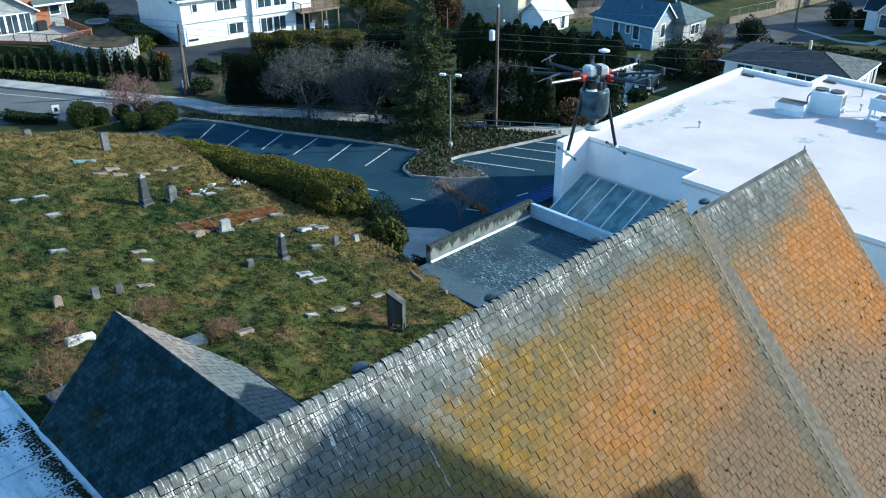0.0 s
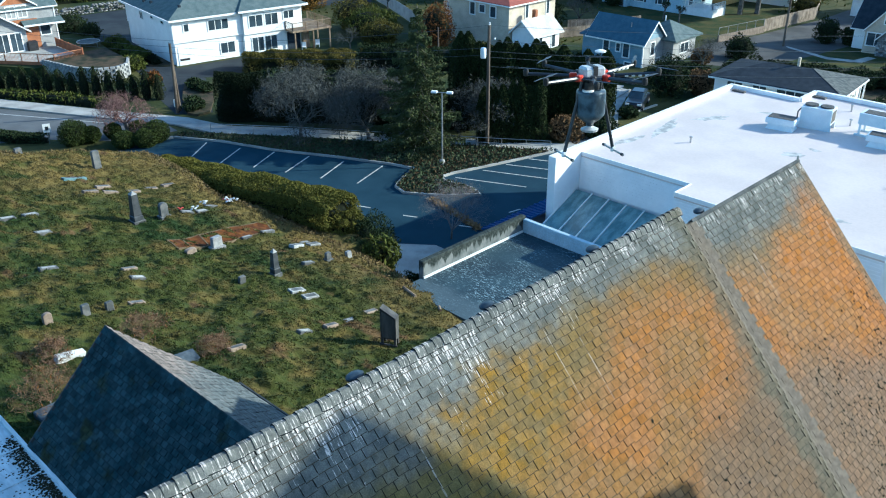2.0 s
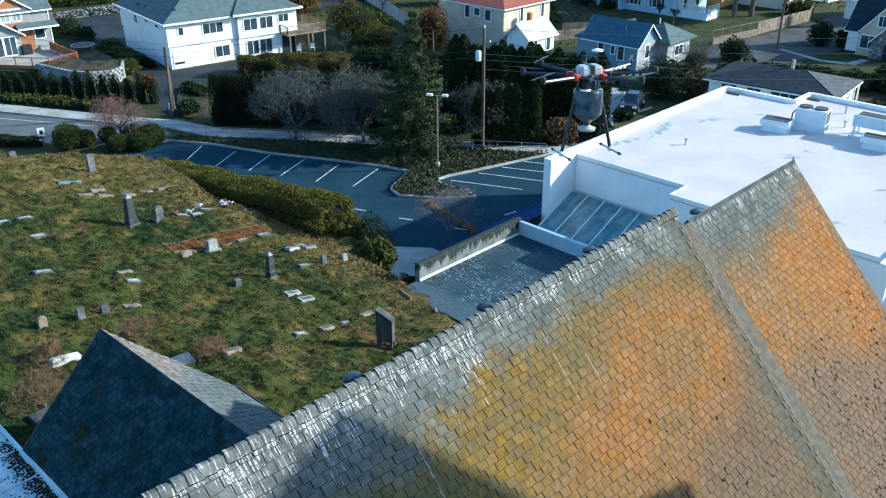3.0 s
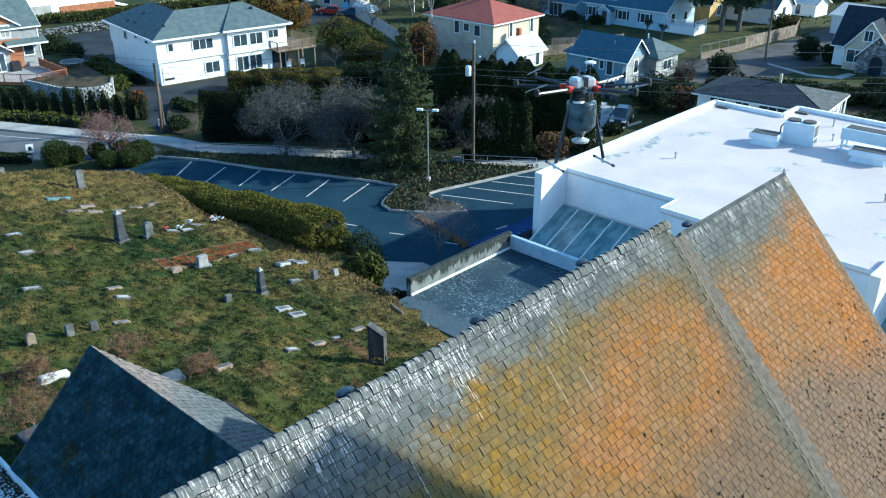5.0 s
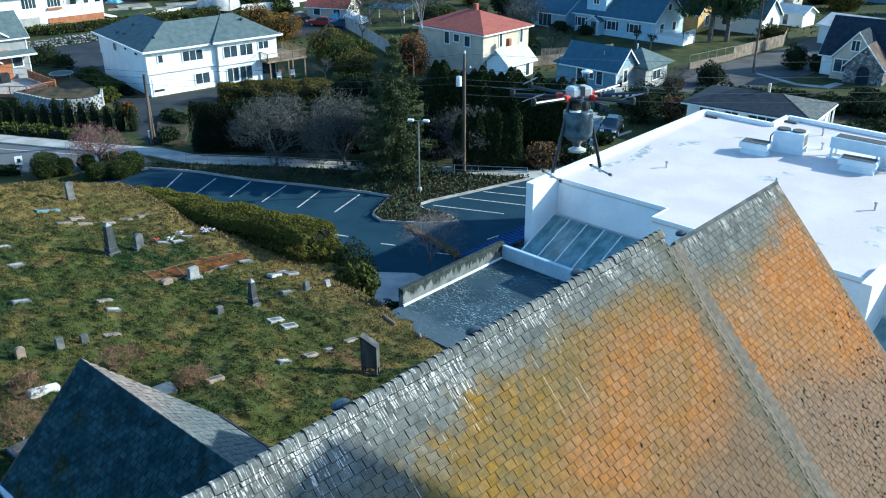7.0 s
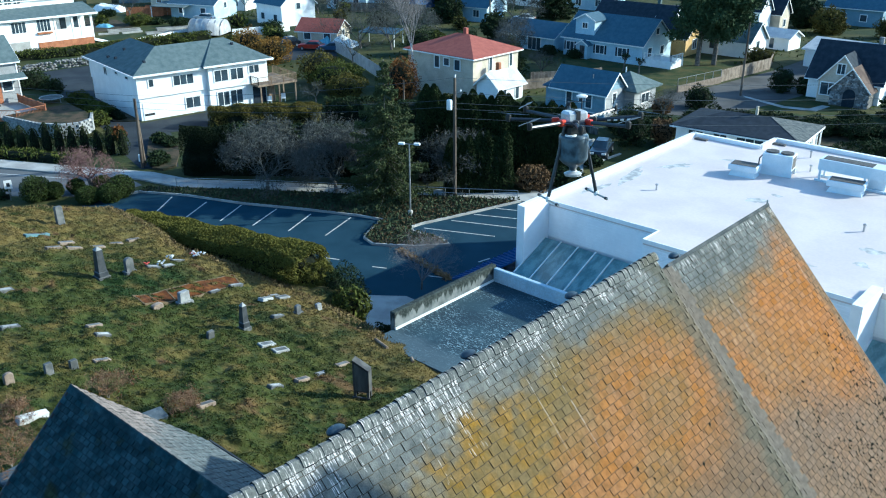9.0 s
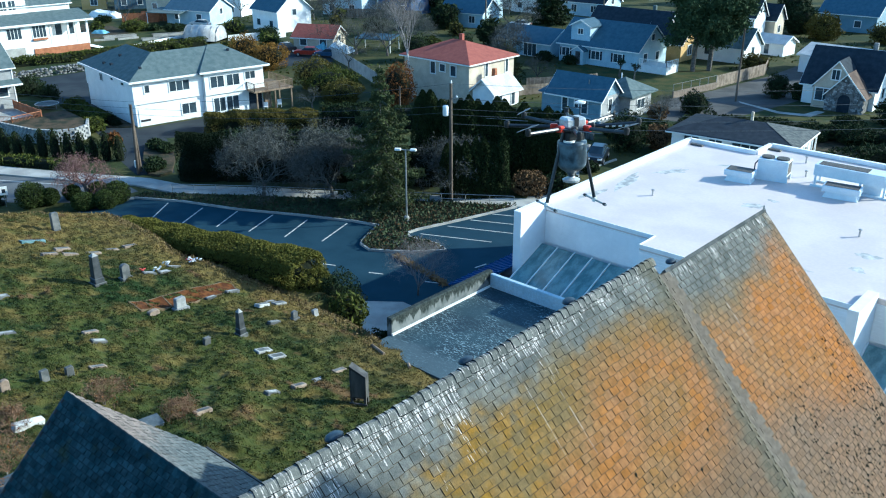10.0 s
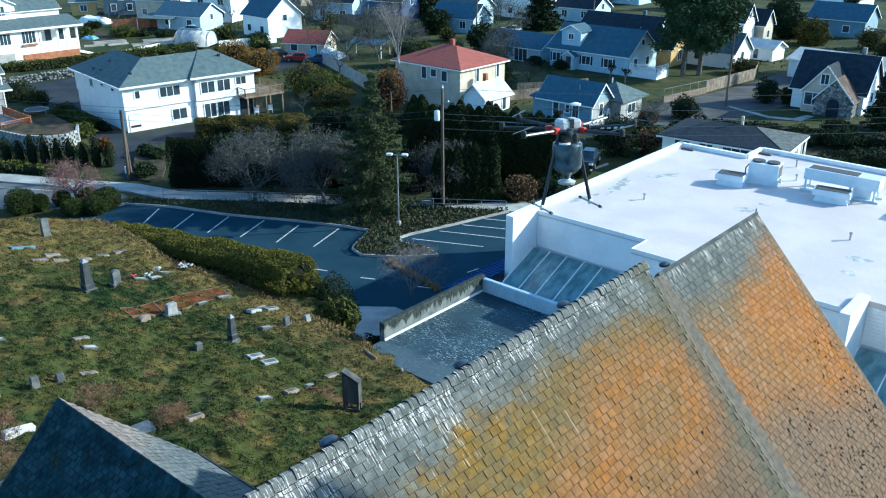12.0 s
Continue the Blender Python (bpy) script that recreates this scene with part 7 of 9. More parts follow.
part("annex_roof", Geo().slab([(-5.7, -1.8, 2.7), (-3.7, -1.8, 2.7), (-3.7, 2.3, 3.4), (-5.7, 2.3, 3.4)], 0.14), M["roof_blue"], bc)
part("wing_wall", Geo().box((0.4, 2.22, -0.5), (5.2, 7.4, 2.8)), M["grey_wall"], bc)
wr = hip_roof(5.0, 5.4, 2.85, 1.7)
wr.v = [(x + 2.8, y + 4.8, z) for x, y, z in wr.v]
part("wing_roof", wr, M["roof_grey"], bc, "grey hip roof of the back wing")
part("vent_pipe", Geo().tube((2.4, 4.6, 4.2), (2.4, 4.6, 5.0), 0.08), M["trim"], bc)
window(bc, 0.0, 1.0, 1.8, 1.1, Matrix.Translation((5.2, 4.8, 0)) @ Matrix.Rotation(-math.pi / 2, 4, "Z"))
bw = thing("garden_wall", "low block wall in the cottage garden", "wall")
for k in range(12):
    part("block", Geo().block((-0.24, -0.12, -0.1), (0.24, 0.12, 0.75), 0.03, Matrix.Translation((-56.4 + 0.45 * k, 82.1 - 0.04 * k, 0.0))), M["old_concrete"], bw)

# low dark-roofed bungalow
M["tile_grey"] = mat("worn_grey_tile_roof", (0.055, 0.068, 0.072), (0.16, 0.165, 0.16), 2.2, 12, 0.9, relief=0.5, stretch=(1, 3, 1))
db = house(-35.4, 84.6, 6.0, 12.0, 7.6, 3.35, 1.15, "white", "roof_dark", "hip", "low white bungalow with dark hip roof and a side porch",
           [(0, 3.9, 1.5, 1.5, 1.5), (0, 1.4, 1.5, 1.3, 1.5), (0, -1.6, 1.5, 2.6, 1.5), (1, 2.0, 0.9, 1.4, 1.4), (1, -1.6, 0.9, 1.4, 1.4)])
part("hip_tiles", Geo().slab([(6.52, -4.27, 3.385), (6.52, 4.27, 3.385), (2.22, 0, 4.535)], 0.02), M["tile_grey"], db, "worn grey tiles on the porch hip")
part("flue", Geo().block((0.55, 0.3, 3.9), (0.8, 0.55, 5.3), 0.03), M["cream"], db, "pale flue")
for x, y in ((-1.6, -1.9), (1.2, -1.7), (0.4, -0.9)):
    part("vent_pipe", Geo().tube((x, y, 3.4), (x, y, 4.15 + 0.2 * y), 0.05), M["trim"], db)
for k in range(6):
    part("porch_post", Geo().box((6.28, -3.9 + k * 1.54, -0.3), (6.42, -3.76 + k * 1.54, 3.2)), M["trim"], db)
part("porch_floor", Geo().box((6.02, -4.0, -0.3), (6.5, 4.0, 0.2)), M["concrete"], db)

# pale blue cottage with dormer
pc = house(-75.4, 124.4, 0.0, 14.6, 9.0, 3.3, 3.3, "pale_wall", "roof_blue", "gable", "pale blue cottage with slate roof and small dormer",
           [(0, 6.0, 1.0, 1.4, 1.25), (0, 0.3, 1.0, 1.5, 1.25), (0, -3.8, 1.0, 1.5, 1.25), (1, 2.2, 0.4, 1.1, 2.0), (1, -1.6, 1.1, 1.0, 1.2), (1, 0.2, 4.3, 0.9, 0.9)])
for x in (-6.0 - 0.9, -6.0 + 0.9, -0.3 - 1.0, -0.3 + 1.0, 3.8 - 1.0, 3.8 + 1.0):
    part("shutter", Geo().box((x - 0.2, -4.56, 0.95), (x + 0.2, -4.51, 2.3)), M["roof_dark"], pc, "dark shutter")
dm = gable_wing(pc, -3.6, -2.4, 90, 3.4, 3.6, 6.0, 0.9, "pale_wall", "roof_blue")
window(pc, 0, 4.6, 0.9, 0.8, dm)
pm = gable_wing(pc, -2.9, -4.9, 90, 1.5, 1.9, 2.4, 0.6, "pale_wall", "roof_blue")
part("door", Geo().box((-0.45, 0.0, 0.1), (0.45, 0.05, 2.1), pm), M["dark_wood"], pc, "dark front door")
part("deck", Geo().box((7.35, -4.2, -0.3), (12.2, -0.4, 1.1)), M["trim"], pc, "white boarded deck")
rail(pc, [(12.1, -4.15), (12.1, -0.5)], 0.9, 1.1, "trim", 1.8)
rail(pc, [(7.5, -4.15), (12.1, -4.15)], 0.9, 1.1, "trim", 1.5)
house(-90.2, 123.4, 0.0, 11.0, 7.0, 2.6, 1.9, "pale_wall", "roof_blue", "gable", "low pale blue garage wing with slate roof", [(0, -1.5, 0.1, 2.6, 2.0)])
house(-80.0, 139.0, 0.0, 15.0, 8.0, 3.4, 3.4, "white", "roof_dark", "gable", "white cottage with long dark roof", [(1, 0, 3.8, 0.7, 1.0)], (3.5, 0.4, "roof_grey"))
house(-70.2, 134.2, 0.0, 7.0, 6.0, 3.2, 2.4, "yellow_wall", "roof_dark", "gable", "ochre cottage with dark gable roof", [(1, 0, 0.9, 1.3, 1.5), (0, 1, 0.9, 1.2, 1.2)])
house(-63.0, 139.5, 0.0, 9.5, 6.5, 2.8, 2.6, "white", "roof_grey", "gable", "white cottage with grey gable roof", [(0, 1.5, 1.0, 1.0, 1.1), (1, 0, 1.2, 1.1, 1.2)])

# cottage with stone porch
sc = house(-36.9, 120.4, 3.0, 8.9, 8.0, 3.0, 4.0, "white", "roof_dark", "gable", "white cottage with steep dark roof and stone porch", [(1, 0, 1.0, 1.2, 1.3), (1, -2.4, 1.0, 1.2, 1.3)], (2.4, 1.2, "rock"))
m1 = gable_wing(sc, 0.1, -4.0, 90, 3.6, 5.4, 3.0, 3.2, "cream", "roof_dark")
window(sc, 0.2, 3.8, 0.9, 1.2, m1)
window(sc, 1.4, 1.0, 1.9, 1.5, m1)
m2 = gable_wing(sc, 1.6, -5.3, 90, 3.0, 4.6, 2.3, 2.6, "rock", "roof_brown")
arch = Geo()
prof = [(-0.75, 0.0), (0.75, 0.0)] + [(0.75 * math.cos(math.pi * k / 8), 1.5 + 0.75 * math.sin(math.pi * k / 8)) for k in range(9)]
arch.add([(x, 0.02, z) for x, z in prof] + [(x, 0.04, z) for x, z in prof], [tuple(range(11)), tuple(range(21, 10, -1))] + [(i, 11 + i, 11 + (i + 1) % 11, (i + 1) % 11) for i in range(11)], m2)
part("doorway", arch, M["roof_dark"], sc, "dark arched doorway")
stones = Geo()
for _ in range(170):
    x, z = rng.uniform(-2.3, 2.3), rng.uniform(0.05, 4.2)
    if z > 2.3 + 2.6 * (1 - abs(x) / 2.4) - 0.35 or (abs(x) < 0.95 and z < 2.4):
        continue
    r = rng.uniform(0.12, 0.24)
    stones.block((x - r, 0, z - r * 0.7), (x + r, 0.06, z + r * 0.7), 0.03, m2)
M["stone_mix"] = mat("mottled_field_stone", (0.14, 0.15, 0.16), (0.46, 0.45, 0.44), 2.6, 9, 0.9, relief=0.5, vary=0.35, island=True)
part("stone_facing", stones, M["stone_mix"], sc, "rough stone facing")["kind"] = "stuff"
house(-41.5, 139.5, -6.0, 15.0, 8.0, 2.9, 1.2, "white", "roof_metal", "gable", "white outbuilding with pale metal roof", [(3, 0, 0.1, 2.8, 2.3)])
house(-71.0, 161.0, 0.0, 9.0, 5.0, 4.8, 2.8, "white", "roof_dark", "gable", "tall narrow white house with dark roof", [(0, 1, 3.4, 0.8, 1.1), (1, 0, 5.0, 0.7, 0.9), (1, 0, 0.8, 0.9, 1.2)])
house(-69.0, 166.6, 0.0, 8.0, 4.4, 3.8, 2.4, "cream", "roof_dark", "gable", "small cream house beside the white one", [(1, 0, 1.0, 1.0, 1.3)])
house(-58.5, 149.5, -5.0, 5.0, 4.2, 2.3, 1.0, "white", "roof_metal", "gable", "small white shed with pale roof", [(0, 0.5, 0.2, 0.8, 1.8)])
house(-58.0, 187.0, 0.0, 11.0, 8.0, 3.6, 2.6, "blue_wall", "roof_blue", "gable", "blue cottage beyond the lane", [(0, 2, 1, 1.2, 1.2), (0, -2, 1, 1.2, 1.2)])
house(-24.0, 134.0, 0.0, 10.0, 8.0, 4.5, 2.5, "cream", "roof_dark", "gable", "cream house beside the dark conifer", [(0, 2, 1.2, 1.2, 1.3), (3, 0, 1.2, 1.2, 1.3)])

# large white porch house
ph = house(-162.2, 65.3, 87.0, 16.5, 11.0, 8.0, 2.6, "white", "roof_grey", "gable", "large white house with a wide covered porch",
           [(0, 6.6, 2.4, 2.2, 2.0), (0, 1.2, 6.2, 3.4, 1.5)], z=0.0)
part("porch_room", Geo().box((-9.0, -10.2, -0.5), (2.2, -5.4, 5.1)), M["white"], ph, "white enclosed end of the porch")
part("porch_roof", Geo().slab([(-9.4, -10.9, 5.4), (9.9, -10.9, 5.4), (9.9, -5.4, 6.7), (-9.4, -5.4, 6.7)], 0.2), M["roof_grey"], ph, "grey porch roof")
part("porch_fascia", Geo().box((-9.4, -11.02, 5.1), (9.9, -10.9, 5.42)), M["trim"], ph)
part("porch_ceiling", Geo().box((2.2, -10.8, 5.0), (9.8, -5.5, 5.12)), M["trim"], ph)
part("porch_floor", Geo().box((2.2, -10.2, 0.9), (9.0, -5.5, 1.1)), M["trim"], ph)
part("porch_skirt", Geo().box((-0.8, -10.32, -0.5), (8.9, -10.21, 1.15)), M["cedar"], ph, "cedar boarded skirt")
part("porch_back_wall", Geo().box((2.2, -7.2, 1.1), (8.9, -7.0, 5.0)), M["white"], ph)
for x in (2.5, 5.5, 7.0, 8.9):
    part("porch_post", Geo().box((x - 0.17, -10.25, 1.1), (x + 0.17, -9.91, 5.0)), M["trim"], ph)
part("porch_wall", Geo().box((2.2, -10.2, 1.1), (9.0, -10.05, 3.0)), M["trim"], ph)
part("stair", Geo().slab([(8.5, -10.2, 1.0), (12.0, -10.2, -0.1), (12.0, -8.4, -0.1), (8.5, -8.4, 1.0)], 0.4), M["trim"], ph, "white side steps")
pm2 = Matrix.Translation((0, -10.2, 0)) @ Matrix.Rotation(math.pi, 4, "Z")
window(ph, 3.6, 3.1, 2.3, 1.7, pm2, mullions=3)
window(ph, -0.55, 3.0, 2.2, 1.9, pm2, mullions=3)
part("flower_box", Geo().block((-0.7, -10.55, 2.55), (1.8, -10.22, 2.85), 0.04), M["cedar"], ph, "cedar flower box")
pm3 = Matrix.Translation((0, -7.2, 0)) @ Matrix.Rotation(math.pi, 4, "Z")
for x in (-3.3, -5.0, -7.2):
    window(ph, x, 2.4, 1.1, 2.2, pm3, mullions=0)
part("garage_door", Geo().box((-6.5, -10.26, -0.3), (-2.2, -10.2, 1.6)), M["concrete"], ph, "pale garage door")
dm = gable_wing(ph, -3.8, -3.0, 90, 5.4, 9.0, 9.2, 2.4, "white", "roof_grey")
for k in range(3):
    window(ph, -2.2 + 1.5 * k, 7.3, 1.1, 1.5, dm)

# grey house with cedar deck
gh = house(-115.8, 38.95, 84.0, 10.0, 8.0, 5.2, 2.4, "grey_wall", "roof_grey", "gable", "grey sided house with white trim and cedar deck",
           [(0, -3.6, 1.5, 1.1, 1.4), (1, 0, 1.6, 1.0, 1.2)], z=1.2)
dm = gable_wing(gh, 0.6, -2.4, 90, 3.4, 4.4, 5.4, 1.5, "cedar", "roof_grey")
part("gable_wall", Geo().box((-1.6, -4.13, 3.6), (2.8, -4.105, 5.45)), M["grey_wall"], gh)
window(gh, 0.65, 3.9, 0.95, 1.3, dm)
window(gh, -0.65, 3.9, 0.95, 1.3, dm)
dm = gable_wing(gh, -2.2, -4.0, 90, 2.2, 6.4, 2.75, 2.2, "grey_wall", "roof_grey", over=0.5)
for k in range(3):
    window(gh, -1.9 + 1.5 * k, 0.15, 1.25, 2.1, dm)
part("verge_roof", Geo().slab([(0.9, -5.2, 3.0), (5.7, -5.2, 3.0), (5.7, -3.95, 3.5), (0.9, -3.95, 3.5)], 0.14), M["roof_grey"], gh)
part("verge_trim", Geo().box((0.9, -5.3, 2.84), (5.7, -5.2, 3.04)), M["trim"], gh)
part("corner_board", Geo().box((4.93, -4.06, -0.1), (5.06, -3.9, 5.0)), M["trim"], gh)
inv = gh.matrix_world.inverted()


def in_house(pts):
    """Plan points of the place, in the grey house's own axes."""
    return [tuple((inv @ Vector((x, y, 0)))[:2]) for x, y in pts]


dk = [(-112.0, 43.0), (-114.5, 31.0), (-111.5, 31.8), (-107.5, 35.3), (-102.5, 39.05), (-102.8, 42.6)]
part("deck", Geo().prism(in_house(dk), -0.25, 0.0), M["concrete"], gh, "pale deck boards")
edge = in_house(dk)
for a, b in ((2, 3), (3, 4), (4, 5)):
    part("deck_fascia", ribbon(Geo(), [edge[a], edge[b]], 0.10, -0.55, 0.03), M["cedar"], gh, "cedar fascia board")
    part("deck_skirt", ribbon(Geo(), [Vector(edge[a]) * 0.98, Vector(edge[b]) * 0.98], 0.08, -1.5, -0.56), M["wood"], gh, "open boarded skirt")
rail(gh, [Vector((*edge[2], 0)), Vector((*edge[3], 0)), Vector((*edge[4], 0)), Vector((*edge[5], 0))], 0.95, 0.0, "cedar", 1.8)
sc0, sc1 = in_house([(-110.6, 42.75), (-102.8, 42.6)])
part("screen", ribbon(Geo(), [sc0, sc1], 0.08, 0.05, 1.05), M["cedar"], gh, "cedar boarded screen")
for k in range(5):
    p = Vector(sc0).lerp(Vector(sc1), k / 4)
    part("screen_post", Geo().box((p.x - 0.07, p.y - 0.07, 0.0), (p.x + 0.07, p.y + 0.07, 1.12)), M["cedar"], gh)
ob = solid("barbecue", Geo().block((-0.6, -0.4, 0.0), (0.6, 0.4, 1.15), 0.12), M["black"], "covered black barbecue on the deck", "barbecue", m=Matrix.Translation((-110.5, 39.8, 1.2)) @ Matrix.Rotation(radians(84), 4, "Z"))

# curved block retaining wall with its bed
rw = thing("retaining_wall", "curved wall of pale split-face blocks", "retaining wall")
arcp = [(-103.5, 38.0), (-100.6, 38.6), (-97.4, 39.2), (-95.0, 40.6), (-94.2, 42.4), (-95.0, 44.2), (-97.5, 45.6)]
blk = Geo().block((-0.26, -0.16, 0), (0.26, 0.16, 0.26), 0.035).mesh("block", M["stone_pale"])
for lv in range(6):
    for (x0, y0), (x1, y1) in zip(arcp, arcp[1:]):
        d = Vector((x1 - x0, y1 - y0))
        n = max(1, int(d.length / 0.55))
        for k in range(n):
            t = (k + 0.5 * (lv % 2)) / n
            piece("block", blk, rw, Matrix.Translation((x0 + d.x * t, y0 + d.y * t, 0.27 * lv)) @ Matrix.Rotation(math.atan2(d.y, d.x), 4, "Z"))
solid("raised_bed", Geo().prism([(-104, 38.4), (-100.6, 38.9), (-97.4, 39.5), (-95.3, 40.8), (-94.6, 42.4), (-95.3, 44.0), (-97.5, 45.4), (-104, 46)], -0.1, 1.5), M["ivy_soil"], "bare soil bed behind the block wall", "planting bed", kind="structure")
solid("raised_bed", Geo().prism([(-118, 28), (-103, 36.8), (-103.6, 46.5), (-118, 50)], -0.1, 0.85), M["ground"], "raised ground under the grey house", "planting bed", kind="structure")
ob = thing("trampoline", "pale round trampoline frame beside the drive", "trampoline", m=Matrix.Translation((-109.2, 46.2, 0.85)))
g = Geo()
for k in range(16):
    a, b = 2 * math.pi * k / 16, 2 * math.pi * (k + 1) / 16
    g.tube((1.4 * math.cos(a), 1.4 * math.sin(a), 0.6), (1.4 * math.cos(b), 1.4 * math.sin(b), 0.6), 0.07, n=5)
part("frame", g, M["steel"], ob)
part("mat", Geo().lathe([(1.2, 0.57), (1.2, 0.6)], 16), M["black"], ob, "dark jumping mat")
for k in range(4):
    a = math.pi / 2 * k + 0.4
    part("leg", Geo().tube((1.4 * math.cos(a), 1.4 * math.sin(a), 0), (1.4 * math.cos(a), 1.4 * math.sin(a), 0.6), 0.04), M["steel"], ob)
# stone wall along the top of the drive
sw = thing("stone_wall", "low dry wall of rounded boulders", "stone wall")
bm_ = Geo()
bm_.lathe([(0.12, 0), (0.36, 0.08), (0.42, 0.24), (0.3, 0.42), (0.08, 0.5)], 7)
boulder = bm_.mesh("boulder", M["rock"])
for k in range(295):
    t = rng.random()
    p = Vector((-134.2, 52.0)).lerp(Vector((-133.4, 66.0)), t)
    piece("boulder", boulder, sw, Matrix.Translation((p.x + rng.uniform(-0.5, 0.3), p.y + rng.uniform(-0.3, 0.5), rng.choice((-0.1, 0.25, 0.6, 0.9)))) @ Matrix.Rotation(rng.random() * 6, 4, "Z") @ Matrix.Diagonal((rng.uniform(0.4, 0.75), rng.uniform(0.4, 0.7), rng.uniform(0.4, 0.7), 1)))

# drives, lane and lawns
PAVED = []
for nm, lab, pts, mm, zz in (("driveway", "dark asphalt drive beside the white house", [(-78, 40.5), (-76, 43.5), (-88, 50), (-93.4, 49.6), (-104, 53.5), (-113, 60), (-122, 66), (-132.5, 66), (-133, 53), (-118, 50), (-104, 47.5), (-98, 46.2), (-90, 44.5), (-84, 42)], "drive", 0.008),
                              ("lane", "worn grey lane between the cottages", [(-45.4, 97), (-43.5, 104), (-42.5, 110), (-40.5, 124), (-43.5, 131), (-45, 158), (-51, 158), (-51.2, 130), (-53.2, 113), (-55.5, 105), (-55.0, 99), (-50.4, 95)], "lane", 0.010),
                              ("driveway", "short pale concrete drive by the parked car", [(-44.8, 60.5), (-41.6, 63), (-44.0, 68), (-47.0, 72.5), (-50.2, 79.5), (-54.3, 80.5), (-53.8, 77), (-50.2, 72), (-48.2, 67)], "concrete", 0.010),
                              ("path", "narrow pale path to the stone porch", [(-47.5, 111.0), (-46.8, 110.2), (-40.8, 107.8), (-37.0, 108.8), (-36.6, 112.5), (-37.6, 112.5), (-38.2, 109.7), (-41.0, 108.9)], "concrete", 0.014),
                              # dark soil patch added here to paint in the shade of the conifers
                              ("garden_bed", "dark ground patch behind the bungalow, standing in for conifer shade", [(-44.5, 90.5), (-27, 90), (-14, 92), (-12, 104), (-30, 101), (-44.5, 97)], "ivy_soil", 0.012),
                              ("driveway", "dark asphalt yard between the houses", [(-129, 88.5), (-113, 86), (-107.5, 92), (-113.5, 97.5), (-118, 98), (-131, 100)], "drive", 0.012),
                              ("lawn", "allotment lawn beyond the hedge", [(-139, 86), (-143, 100), (-160, 97), (-168, 88), (-150, 80)], "lawn", 0.006),
                              ("lawn", "back lawn by the deep blue house", [(-130, 138), (-104, 140), (-100, 150), (-128, 150)], "lawn", 0.006),
                              ("lawn", "verge along the far street", [(-118, 160), (-90, 165), (-92, 172), (-120, 168)], "lawn", 0.006),
("lawn", "cropped lawn before the pale blue cottage", [(-72, 107), (-55.5, 106), (-54, 118), (-52.5, 130), (-66, 131), (-67.5, 119.5), (-82, 119)], "lawn", 0.006),
                              ("lawn", "lawn before the stone porch", [(-44.5, 98.5), (-30, 101), (-30, 112), (-41.5, 113.5), (-44.6, 106)], "lawn", 0.006),
                              ("lawn", "garden lawn behind the hedge", [(-150, 88), (-128, 82.5), (-122, 90), (-150, 100)], "lawn", 0.006),
                              ("driveway", "dark asphalt apron before the white house", [(-95.0, 48.0), (-94.2, 50.2), (-93.0, 58.4), (-90.0, 58.0), (-86.6, 53.6), (-88.0, 50.3), (-92.0, 47.4)], "drive", 0.016),
                              ("lawn", "garden lawn below the cream house", [(-90, 66), (-76, 69), (-72, 76), (-86, 78)], "lawn", 0.006),
                              ("lane", "far grey street", [(-240, 120), (-120, 176), (-20, 200), (-20, 206), (-122, 183), (-242, 127)], "lane", 0.010)):
    PAVED.append([Vector(p) for p in pts])
    a2 = sum(x0 * y1 - x1 * y0 for (x0, y0), (x1, y1) in zip(pts, pts[1:] + pts[:1]))
    solid(nm, Geo().prism(pts if a2 > 0 else pts[::-1], -0.1, zz), M[mm], lab, nm, kind="structure")


def fence(pts, h, label, material="wood", w=0.16):
    ob = thing("fence", label, "fence")
    for a, b in zip(pts, pts[1:]):
        a, b = Vector(a), Vector(b)
        d = b - a
        n = int(d.length / w)
        rot = Matrix.Rotation(math.atan2(d.y, d.x), 4, "Z")
        board = Geo().box((-w / 2 + 0.012, -0.012, 0.05), (w / 2 - 0.012, 0.012, h)).mesh("board", M[material])
        for k in range(n):
            p = a.lerp(b, (k + 0.5) / n)
            piece("board", board, ob, Matrix.Translation((p.x, p.y, rng.uniform(-0.03, 0.03))) @ rot)
        for z in (0.3, h - 0.3):
            part("rail", Geo().tube((a.x, a.y, z), (b.x, b.y, z), 0.035, n=4), M[material], ob)
    return ob


M["board_a"] = mat("old_fence_boards", (0.20, 0.16, 0.12), (0.34, 0.28, 0.22), 1.2, 16, 0.9, vary=0.25)
fence([(-53.4, 116.5), (-52.0, 130.0), (-54, 136)], 1.8, "weathered grey board fence along the lane", "board_a")
blockwall = thing("block_wall", "low pinkish block wall with a wire fence", "wall")
part("wall", Geo().prism([(-55.0, 106.8), (-54.8, 106.8), (-53.2, 116.4), (-53.4, 116.4)], -0.1, 0.9), M["stone_pink"], blockwall)
for k in range(6):
    t = k / 5
    part("post", Geo().tube((-54.9 + 1.6 * t, 106.8 + 9.6 * t, 0.9), (-54.9 + 1.6 * t, 106.8 + 9.6 * t, 1.9), 0.04, n=5), M["steel"], blockwall)
part("wire", Geo().tube((-54.9, 106.8, 1.88), (-53.3, 116.4, 1.88), 0.03, n=4), M["steel"], blockwall)
fence([(-176, 98), (-170, 104)], 2.2, "red-brown stained board fence", "cedar", 0.3)
fence([(-72.6, 97.5), (-68.6, 103.0), (-67.0, 107)], 1.8, "pale board fence beside the cream house", "board_a")
fence([(-150, 130), (-132, 139)], 2.0, "long weathered fence before the blue house", "board_a", 0.3)
